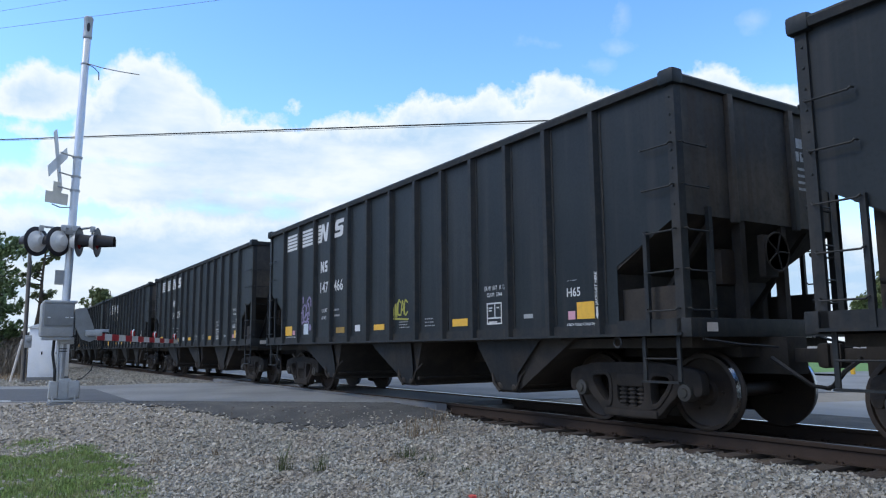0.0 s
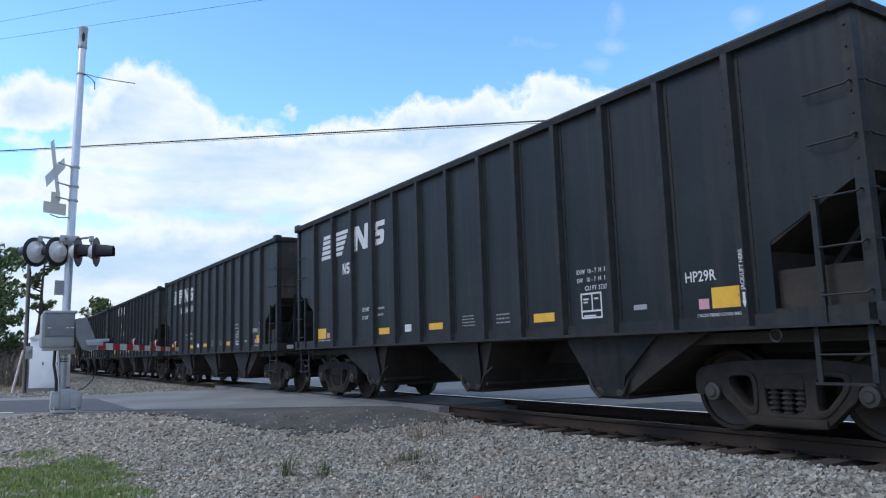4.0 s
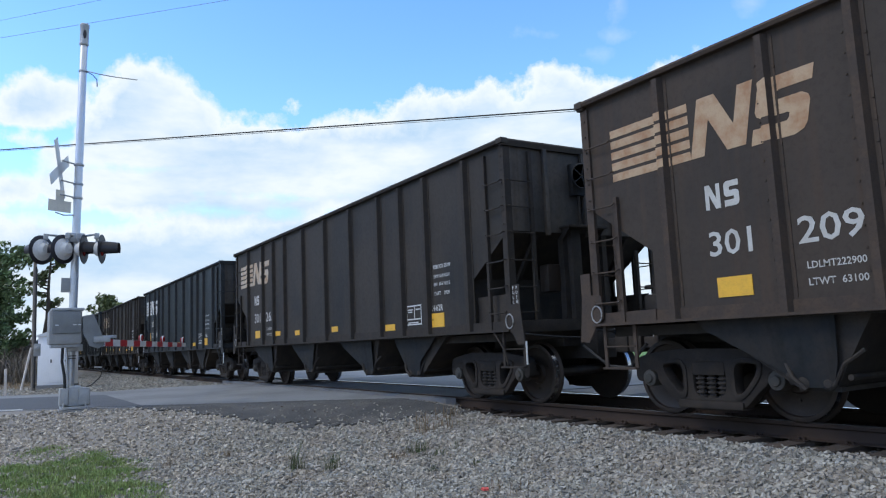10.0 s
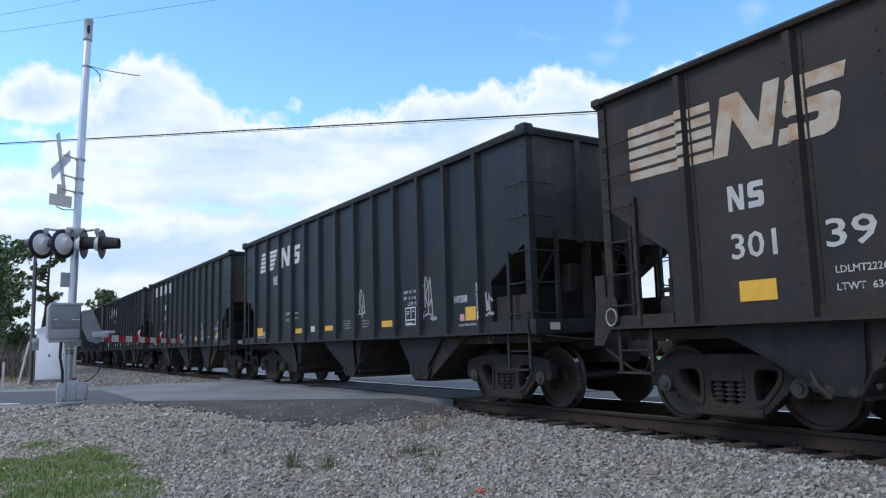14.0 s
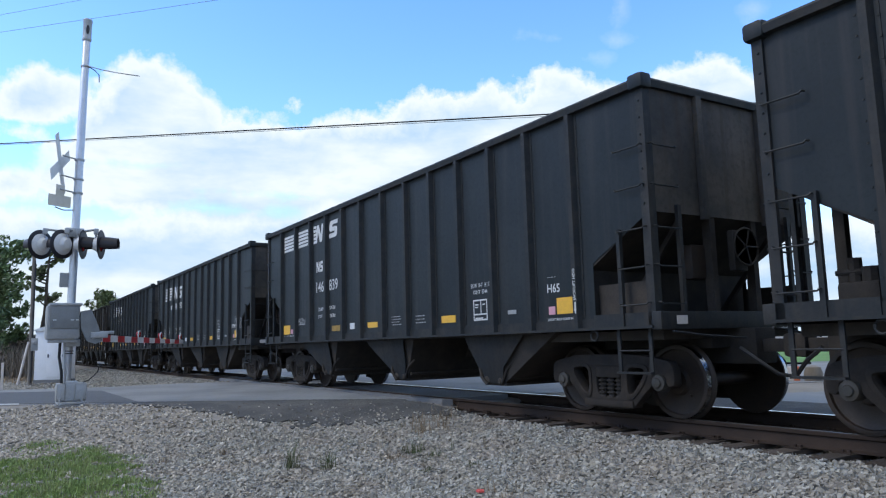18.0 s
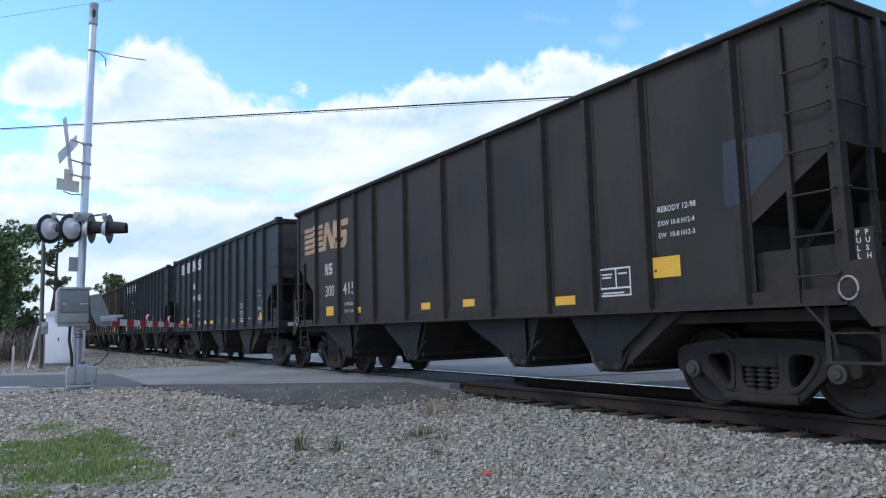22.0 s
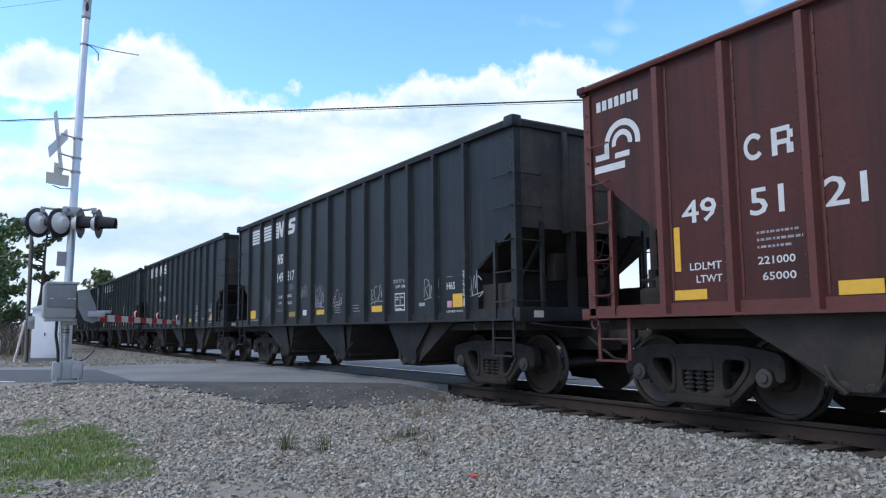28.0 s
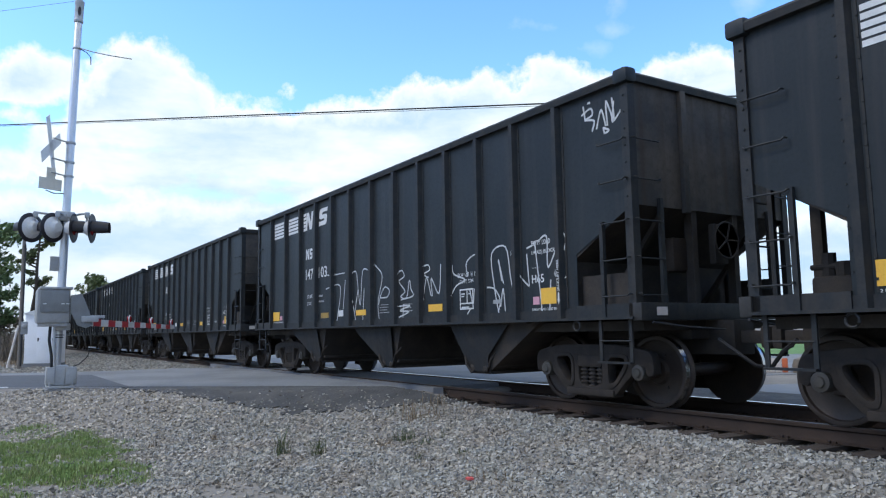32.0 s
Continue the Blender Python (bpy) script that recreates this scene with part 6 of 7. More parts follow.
scrawl(TRAIN[12], 3.6, 4.0, 1.4, 2.3, DIMWHITE, 14, 3, 0.035, "white paint smears")
scrawl(TRAIN[12], 5.6, 5.8, 1.4, 1.8, DIMWHITE, 15, 2, 0.035, "white paint smears")
scrawl(TRAIN[15], -4.75, -4.3, 1.55, 1.78, SPRAY_W, 16, 3, 0.014, "small white chalk tag")
scrawl(TRAIN[16], 5.0, 5.8, 1.6, 2.1, DIMWHITE, 17, 4, 0.014, "faint chalk scrawl")
for i, x in enumerate((-0.9, 0.1, 2.0, 4.1, 5.4)):
    scrawl(TRAIN[23], x, x + 0.5, 1.5, 1.95, DIMWHITE, 30 + i, 3, 0.016, "faint chalk scrawl")
OUTLINES = (
    [[(-2.32, 2.47), (-2.30, 2.30), (-1.39, 2.28)], [(-2.36, 1.99), (-1.61, 2.02), (-1.72, 1.40), (-1.81, 1.21)], [(-1.34, 2.12), (-1.45, 1.52)], [(-1.07, 2.23), (-0.82, 2.26), (-0.72, 1.90), (-0.62, 1.58), (-0.52, 2.24), (-0.29, 2.26)],
     [(-1.05, 1.80), (-0.95, 1.55), (-0.82, 1.20)], [(-0.72, 1.90), (-0.87, 1.46)], [(-0.45, 1.88), (-0.52, 1.19)]],
    [[(-0.01, 2.35), (0.28, 2.17), (0.32, 2.00), (0.18, 1.68), (0.16, 1.43), (0.24, 1.18)], [(0.27, 1.67), (0.54, 1.68), (0.62, 1.80), (0.45, 1.87), (0.30, 1.76), (0.18, 1.55)]],
    [[(0.90, 2.03), (1.01, 2.12), (1.13, 2.13), (1.19, 2.02), (1.00, 1.94), (1.22, 1.75), (1.06, 1.66), (1.28, 1.63), (1.38, 1.93), (1.44, 1.77), (1.51, 1.65), (1.08, 1.60)], [(0.95, 1.48), (1.39, 1.48), (1.03, 1.40), (1.35, 1.37), (0.99, 1.28)], [(1.16, 1.51), (1.13, 1.18)]],
    [[(1.87, 2.15), (2.04, 2.16), (2.08, 2.07), (1.89, 2.01), (2.04, 1.94)], [(1.88, 1.56), (1.93, 1.82), (2.00, 1.93), (2.13, 1.62)], [(2.17, 1.62), (2.14, 1.92), (2.38, 1.65), (2.45, 2.13)]],
    [[(2.80, 2.09), (2.85, 1.94), (3.16, 1.83), (2.91, 1.74), (2.76, 1.59)], [(3.25, 1.88), (3.22, 2.10), (3.50, 2.20), (3.55, 1.92), (3.48, 1.69)], [(3.30, 1.65), (3.38, 1.43), (3.42, 1.66)], [(3.32, 1.36), (3.23, 1.28), (3.23, 1.16)]],
    [[(4.05, 1.27), (3.96, 1.63), (3.90, 2.17), (4.25, 2.24), (4.36, 1.76), (4.47, 1.35)], [(4.14, 1.75), (4.07, 2.06), (4.18, 1.71)], [(4.21, 1.30), (4.17, 1.62), (4.10, 1.37)], [(3.77, 1.67), (3.96, 1.63), (4.09, 1.46), (4.04, 1.29)]],
    [[(4.38, 2.11), (4.42, 2.30), (4.50, 2.28)], [(4.50, 2.07), (4.56, 1.81), (4.77, 1.63)], [(4.74, 2.08), (4.78, 1.64)], [(4.75, 2.17), (4.92, 2.21)]],
    [[(4.92, 2.24), (4.97, 1.87), (5.02, 1.48), (5.05, 1.15)], [(4.99, 2.24), (5.18, 2.29), (5.20, 1.86), (5.48, 2.28), (5.56, 2.14), (5.33, 1.76), (5.54, 1.70)], [(5.24, 1.68), (5.19, 1.15)]],
)
for strokes in OUTLINES:
    sprayed(TRAIN[26], strokes, 0.024, SPRAY_W, "white outline graffiti letters along the sill")
sprayed(TRAIN[26], [[(5.99, 3.90), (6.02, 3.71)], [(5.96, 3.80), (6.12, 3.85), (6.15, 3.76), (6.04, 3.72), (6.18, 3.67), (6.14, 3.55)], [(6.22, 3.56), (6.31, 3.78), (6.38, 3.56)], [(6.41, 3.56), (6.40, 3.87), (6.52, 3.60), (6.50, 3.88)],
                    [(6.53, 3.83), (6.50, 3.58), (6.72, 3.77)], [(6.34, 3.54), (6.43, 3.49), (6.36, 3.47), (6.34, 3.54)], [(6.08, 3.93), (6.11, 3.93)]], 0.026, SPRAY_W, "white graffiti tag under the top chord")

# chalk tags along one car
for a, b, z0, z1, n in ((-4.54, -4.04, 1.36, 2.0, 4), (-3.67, -3.07, 1.48, 1.62, 4), (-2.67, -2.37, 1.98, 2.22, 3), (-1.83, -1.39, 1.76, 2.12, 4), (-0.98, -0.45, 1.78, 2.08, 5), (-0.90, -0.45, 1.52, 1.72, 4)):
    scrawl(TRAIN[23], a, b, z0, z1, GALV, int(a * -100), n, 0.008, "thin white chalk tag", 3.0)

scrawl(TRAIN[16], -5.72, -5.32, 1.42, 2.05, DIMWHITE, 61, 4, 0.016, "thin white chalk tag", 3.0)
scrawl(TRAIN[16], -4.75, -4.55, 1.65, 2.05, GALV, 62, 3, 0.012, "faint chalk tag", 3.0)

scrawl(TRAIN[20], -4.35, -4.12, 1.48, 1.98, GALV, 64, 4, 0.008, "faint chalk tag", 3.0)
sprayed(TRAIN[20], [[(-0.70, 1.68), (-0.58, 1.76), (-0.53, 2.28), (-0.49, 1.78), (-0.36, 1.70)], [(-0.64, 1.78), (-0.58, 1.98), (-0.59, 2.14)], [(-0.44, 1.78), (-0.49, 1.95)]], 0.009, DIMWHITE, "thin chalk drawing of a spire")

decal(TRAIN[18], [[(5.85, 2.20), (6.10, 2.20), (6.62, 2.62), (6.60, 2.86), (5.88, 2.90)]], PRIMER, "primer_patch", "blue-grey primer patch near the corner", (6.05,))
decal(TRAIN[25], [[(1.98, 2.02), (2.05, 2.02), (2.08, 2.30), (2.03, 2.46), (1.97, 2.30)]], SPRAY_PALE, "paint_smear", "pale paint smear")

# coats that differ within the brown kind: one blue-black, one rusted, one sun-bleached
for k, coat in ((10, {BROWN: BLACK, RIBBROWN: RIBBLACK}), (8, {BROWN: RUSTBROWN, RIBBROWN: RIBRUST}), (21, {BROWN: TANBROWN, RIBBROWN: RIBRUST})):
    for ob in list(TRAIN[k].children_recursive):
        if ob.type == "MESH" and ob.data.materials:
            swap = coat.get(ob.data.materials[0])
            if swap:
                ob.material_slots[0].link = "OBJECT"
                ob.material_slots[0].material = swap
tagged(TRAIN[8], "rust-brown steel coal hopper car with a faded orange emblem", "hopper car", "cars of the coal train")
tagged(TRAIN[21], "sun-bleached brown steel coal hopper car behind a black one", "hopper car", "cars of the coal train")
# the rusted car runs with its brakeless end ahead
for ob in list(TRAIN[8].children):
    if ob.name.split(".")[0] in ("brake_wheel", "brake_box", "brake_step", "chain_housing"):
        bpy.data.objects.remove(ob)
tagged(TRAIN[10], "blue-black steel coal hopper car with pale side ribs", "hopper car", "cars of the coal train")

# ---- the crossing signal: mast, lamps, crossbuck, gate ----
AX, AY = -16.92, -6.65


def around(azimuth):
    """Unit vector on the ground, degrees from +y towards +x."""
    return Vector((math.sin(radians(azimuth)), math.cos(radians(azimuth)), 0))


signal = thing("crossing_signal", "tall aluminium crossing signal mast with flashing lamps and crossbuck", "crossing signal", at=pose(AX, AY - 0.08, -0.05, -1.05, 0.4, 0))
part("mast", Shape().turned([(0.080, 0.35), (0.080, 6.2), (0.076, 6.22), (0.074, 8.26), (0.060, 8.28)], Matrix.Identity(4), 20), ALU, signal, "brushed aluminium tube mast")
part("mast_collar", Shape().turned([(0.082, 7.80), (0.094, 7.82), (0.094, 7.86), (0.088, 7.88), (0.088, 8.20), (0.096, 8.22), (0.096, 8.28), (0.080, 8.30)], Matrix.Identity(4), 20), CASTALU, signal, "cast sleeve at the mast's top")
part("mast_strap", Shape().turned([(0.080, 7.20), (0.086, 7.205), (0.086, 7.235), (0.080, 7.24)], Matrix.Identity(4), 20), CASTALU, signal)
inlet = Shape().slab([(0.034 * math.cos(a_ * 0.5236), 8.04 + 0.105 * math.sin(a_ * 0.5236)) for a_ in range(12)], "x", 0.080, 0.0915)
part("wire_inlet", inlet, DISC, signal, "dark oval wire inlet near the mast's top")
FOOT = pose(0, 0.08, 0)
base = Shape().box(-0.28, 0.28, -0.24, 0.24, 0.04, 0.09, 0.01).box(-0.13, 0.13, -0.13, 0.13, 0.09, 0.50, 0.03)
part("mast_foot", base, CASTALU, signal, "cast aluminium foot plate of the mast", FOOT)
for y0, y1, x0, x1 in ((-0.27, -0.10, -0.10, 0.16), (0.07, 0.29, -0.08, 0.18)):
    jb = part("junction_box", Shape().box(x0, x1, y0, y1, 0.10, 0.46, 0.03), GALV, signal, "grey junction box at the mast's foot", FOOT)
    part("lid", Shape().box(x1, x1 + 0.02, y0 + 0.02, y1 - 0.02, 0.13, 0.43, 0.008), CASTALU, jb)
for x, y in ((-0.24, -0.2), (-0.24, 0.2), (0.24, -0.2), (0.24, 0.2)):
    part("bolt", Shape().turned([(0.02, -0.03), (0.02, 0.12), (0.008, 0.125)], Matrix.Translation((x, y, 0.04)), 8), CASTALU, signal, at=FOOT)
part("footing", Shape().box(-0.31, 0.31, -0.28, 0.28, -0.30, 0.03, 0.02), PALEPAVE, signal, "concrete footing", FOOT)
for z, r in ((1.05, 0.096), (1.10, 0.096)):
    part("strap", Shape().turned([(r, z), (r, z + 0.018)], Matrix.Identity(4), 20), RUBBER, signal)

# crossarm with four lamps, two each way
arm_way = around(50)
cross = part("crossarm_head", Shape().box(-0.16, 0.14, -0.20, 0.16, 3.46, 3.66, 0.03), CASTALU, signal, "cast crossarm junction")
LAMPS = ((-0.05, -0.62, -128), (0.22, -0.24, -128), (0.36, 0.12, 22), (0.52, 0.44, 22))
for i, (x, y, az) in enumerate(LAMPS):
    face = around(az)
    turn = Matrix.Translation((x, y, 3.29)) @ face.to_track_quat("Z", "Y").to_matrix().to_4x4()
    lamp = part("lamp", Shape().turned([(0.03, -0.16), (0.10, -0.15), (0.15, -0.08), (0.16, 0.0), (0.12, 0.01)], turn, 24), BACKPLATE, signal, "flashing lamp unit")
    part("target", Shape().turned([(0.15, 0.0), (0.295, 0.0), (0.305, 0.006), (0.295, 0.014), (0.15, 0.014)], turn, 36), DISC, lamp, "round black target disc")
    if i < 2:
        part("target_back", Shape().turned([(0.11, -0.105), (0.185, -0.05), (0.222, -0.008), (0.215, -0.001), (0.11, -0.02)], turn, 36), BACKPLATE, lamp, "pale dished back of the lamp")
    part("lens", Shape().turned([(0.15, 0.012), (0.12, 0.03), (0.05, 0.04), (0.01, 0.042)], turn, 24), LENSRED, lamp, "dark red lens")
    # hood: an open half tube over the lens that narrows outwards
    hood, n = Shape(), 14
    for j, (rr, dd) in enumerate(((0.165, 0.01), (0.155, 0.16), (0.135, 0.34), (0.130, 0.34), (0.150, 0.16), (0.160, 0.01))):
        for q in range(n + 1):
            a = radians(-30 + 240 * q / n)
            hood.v.append((turn @ Vector((rr * math.cos(a), rr * math.sin(a), dd)))[:])
    for j in range(5):
        hood.f += [(j * (n + 1) + q, j * (n + 1) + q + 1, (j + 1) * (n + 1) + q + 1, (j + 1) * (n + 1) + q) for q in range(n)]
    part("hood", hood, DISC, lamp, "black lamp hood")
    top = Vector((x, y, 3.29)) - face * 0.10
    path = [(0, 0, 3.58), (top.x, top.y, 3.60), (top.x, top.y, 3.40)]
    part("lamp_arm", Shape().rod(path, 0.024, 8), CASTALU, signal, "tubular lamp arm")
    part("lamp_knuckle", Shape().box(top.x - 0.045, top.x + 0.045, top.y - 0.045, top.y + 0.045, 3.50, 3.62, 0.015), CASTALU, signal)

# crossbuck: two blades seen almost edge on, and the plate below
cb = Matrix.Translation((0.20, -0.37, 4.96)) @ around(-160).to_track_quat("Z", "Y").to_matrix().to_4x4()
for a in (59, -31):
    m = cb @ Matrix.Rotation(radians(a), 4, "Z")
    blade = Shape().box(-0.66, 0.66, -0.115, 0.115, -0.004, 0.004)
    blade.v = [(m @ Vector(p))[:] for p in blade.v]
    part("crossbuck_blade", blade, SIGNWHITE, signal, "white crossbuck blade")
for z in (4.42, 4.72, 5.14):
    part("bracket", Shape().rod([(0, 0, z), (0.10, -0.18, z + 0.01), (0.20, -0.34, z + 0.02)], 0.016, 6).turned([(0.098, z - 0.02), (0.098, z + 0.02)], Matrix.Identity(4), 16), CASTALU, signal, "sign bracket and band")
sg = Matrix.Translation((0.14, -0.34, 4.20)) @ around(-116).to_track_quat("Z", "Y").to_matrix().to_4x4()
plate_sh = Shape().box(-0.24, 0.24, -0.12, 0.12, -0.004, 0.004).box(-0.09, 0.09, 0.12, 0.34, -0.004, 0.004)
plate_sh.v = [(sg @ Vector(p))[:] for p in plate_sh.v]
part("track_plate", plate_sh, SIGNBACK, signal, "bare metal back of a small sign plate")
part("sign_rod", Shape().rod([(0, 0, 4.06), (0.10, -0.26, 4.02), (0.18, -0.42, 4.06)], 0.014, 6), CASTALU, signal)
part("small_sign", Shape().box(-0.02, 0.02, -0.24, -0.07, 2.42, 2.72, 0.004), GALV, signal, "small grey plate on the mast")
part("guy_rod", Shape().rod([(0.09, 0.03, 7.22), (0.25, 0.30, 7.13), (0.40, 0.62, 7.07), (0.55, 1.02, 7.03)], 0.011, 6), CASTALU, signal, "thin bent rod from the mast")
part("loose_wire", Shape().rod([(0.09, 0.03, 7.22), (0.16, 0.18, 7.12), (0.20, 0.26, 7.02), (0.20, 0.27, 6.86)], 0.010, 6), RUBBER, signal, "short hanging wire end")

# gate mechanism and its lowered arm
gate = thing("crossing_gate", "grey crossing gate mechanism with lowered striped arm", "crossing gate", at=pose(AX, AY, -0.05))
housing = part("housing", Shape().box(-0.10, 0.42, -0.50, 0.10, 1.34, 2.04, 0.06), GALV, gate, "grey metal mechanism housing")
part("housing_door", Shape().box(0.42, 0.45, -0.44, 0.08, 1.56, 2.0, 0.02), DOORGREY, housing)
for y in (-0.36, -0.04, 0.05):
    part("hinge", Shape().box(0.445, 0.465, y - 0.03, y + 0.03, 1.72, 1.74), SIGNWHITE, housing)
part("hood_lip", Shape().box(-0.12, 0.44, -0.46, 0.14, 2.02, 2.075, 0.02), CASTALU, housing)
part("drip_pan", Shape().box(0.0, 0.36, -0.46, 0.06, 1.28, 1.35, 0.02), CASTALU, housing)
part("lower_bracket", Shape().box(-0.12, 0.20, -0.14, 0.14, 1.20, 1.34, 0.02), CASTALU, gate)
tip = Vector((-4.98, 3.30, 1.30))
root = Vector((0.42, 0.36, 1.36))
way = (tip - root).normalized()
yoke = Shape().slab([(0.10, 1.90), (0.30, 1.94), (0.44, 1.60), (0.52, 1.30), (0.40, 1.24), (0.24, 1.30), (0.12, 1.55)], "x", 0.36, 0.46)
part("yoke", yoke, DOORGREY, gate, "cast arm yoke beside the housing")
part("yoke_lug", Shape().box(0.28, 0.52, 0.30, 0.62, 1.36, 1.48, 0.02), CASTALU, gate)
side = Vector((-way.y, way.x, 0))
length = (tip - root).length
arm_part = part("gate_arm", Shape().rod([root - way * 0.05, tip + way * 0.02], 0.022, 6), CASTALU, gate, "tapered gate arm")
n = 15
for i in range(n):
    a, b = root + way * length * i / n, root + way * length * (i + 1) / n
    h0, h1 = 0.075 - 0.022 * i / n, 0.075 - 0.022 * (i + 1) / n
    sh = Shape()
    sh.v = [tuple(p + side * s * 0.024 + Vector((0, 0, z))) for p, h in ((a, h0), (b, h1)) for s in (-1, 1) for z in (-h, h)]
    sh.f = [(0, 1, 3, 2), (4, 6, 7, 5), (0, 4, 5, 1), (2, 3, 7, 6), (0, 2, 6, 4), (1, 5, 7, 3)]
    part("stripe", sh, GATERED if i % 2 else GATEWHITE, arm_part)
for f in (0.42, 0.68, 0.96):
    p = root + way * length * f
    lampm = Matrix.Translation(p + Vector((0, 0, 0.13))) @ (side * -1).to_track_quat("Z", "Y").to_matrix().to_4x4()
    gl = part("gate_lamp", Shape().turned([(0.03, -0.05), (0.07, -0.04), (0.075, 0.03), (0.06, 0.04)], lampm, 14), LENSRED, arm_part, "small red gate lamp")
    part("lamp_rim", Shape().turned([(0.075, 0.0), (0.095, 0.005), (0.095, 0.02), (0.075, 0.025)], lampm, 14), SIGNWHITE, gl)
part("support_arm", Shape().box(0.30, 0.40, 0.30, 0.75, 1.44, 1.50, 0.01), CASTALU, gate)
part("conduit", Shape().rod([(0.10, -0.22, 1.30), (0.10, -0.23, 1.0), (0.12, -0.18, 0.70), (0.10, -0.17, 0.44)], 0.028, 8), RUBBER, gate, "black flexible cable")
part("conduit", Shape().rod([(0.14, -0.15, 1.30), (0.15, -0.14, 0.9), (0.12, -0.12, 0.46)], 0.022, 8), ALU, gate, "flexible metal conduit")
part("drop_wire", Shape().rod([(-0.1, 0.55, 0.82), (-0.12, 0.52, 0.66), (-0.1, 0.36, 0.50), (0.0, 0.24, 0.46)], 0.012, 6), RUBBER, gate, "black wire loop")

# ---- white signal shed and utility pole beyond the road ----
shed = thing("signal_shed", "white metal signal shed with a closed door", "shed", at=pose(-35.0, -5.84, -0.12, 0, 0, 58))
part("wall", Shape().box(-0.66, 0.66, 0.0, 0.8, 0.05, 2.12, 0.01), SHEDWHITE, shed, "white sheet metal walls")
part("roof", Shape().slab([(-0.72, 2.10), (0.72, 2.10), (0.70, 2.15), (0.0, 2.36), (-0.70, 2.15)], "y", -0.07, 0.87), SHEDROOF, shed, "low gabled metal roof")
door = part("shed_door", Shape().box(-0.14, 0.52, -0.03, 0.0, 0.16, 1.92, 0.008), SHEDWHITE, shed, "white metal door")
part("door_handle", Shape().box(-0.09, -0.05, -0.06, -0.03, 0.98, 1.12, 0.006), DISC, door)
for z in (0.4, 1.0, 1.65):
    part("door_hinge", Shape().box(0.50, 0.54, -0.045, -0.02, z, z + 0.09), CASTALU, door)
part("skid", Shape().box(-0.68, 0.68, -0.02, 0.82, -0.15, 0.06), PALEPAVE, shed, "concrete pad")
pole = thing("utility_pole", "thin weathered wooden utility pole with meter box", "utility pole", at=pose(-33.6, -6.62, -0.2))
part("shaft", Shape().rod([(0, 0, 0), (0, -0.02, 3.0), (0.01, -0.04, 5.4)], 0.085, 12, 0.065), POLEWOOD, pole)
part("conduit_pipe", Shape().rod([(0.13, 0.03, 0.1), (0.13, 0.02, 4.8), (0.12, 0.0, 4.95)], 0.03, 8), RUBBER, pole, "dark conduit up the pole")
part("meter_box", Shape().box(0.08, 0.24, -0.02, 0.22, 1.35, 1.85, 0.02), GALV, pole, "grey meter box")
part("meter", Shape().turned([(0.09, 0), (0.09, 0.07), (0.06, 0.1)], Matrix.Translation((0.24, 0.1, 1.68)) @ Matrix.Rotation(radians(90), 4, "Y"), 14), GALV, pole)
part("stay_board", Shape().rod([(0.1, -0.42, 0.05), (0.05, -0.10, 1.7)], 0.045, 6), BOARDWHITE, pole, "leaning pale board")
tagged(new("small_post", Shape().box(-29.6, -29.52, -7.68, -7.60, -0.2, 0.75, 0.01).mesh("small_post", BOARDWHITE)), "short pale wooden post in the roadside gravel", "post")


def cable(name, a, b, sag, r, label):
    a, b = Vector(a), Vector(b)
    pts = [a.lerp(b, i / 24) - Vector((0, 0, sag * 4 * (i / 24) * (1 - i / 24))) for i in range(25)]
    return tagged(new(name, Shape().rod(pts, r, 6).mesh(name, RUBBER if r > 0.02 else WIREGREY)), label, "cable")


cable("power_line", (-84.47, -35.93, 16.98), (10.59, 33.19, 6.21), 0.0, 0.030, "black power cable strung high across the line")
cable("power_line", (-84.48, -35.93, 16.94), (10.58, 33.20, 6.11), 0.0, 0.011, "thin black wire below the power cable")
cable("upper_wire", (-84.52, -34.09, 23.87), (2.55, 26.83, 13.95), 0.0, 0.010, "thin overhead wire against the sky")
cable("upper_wire", (-81.89, -30.15, 24.88), (-6.46, 17.81, 15.66), 0.0, 0.009, "thin overhead wire against the sky")

# ---- trees ----


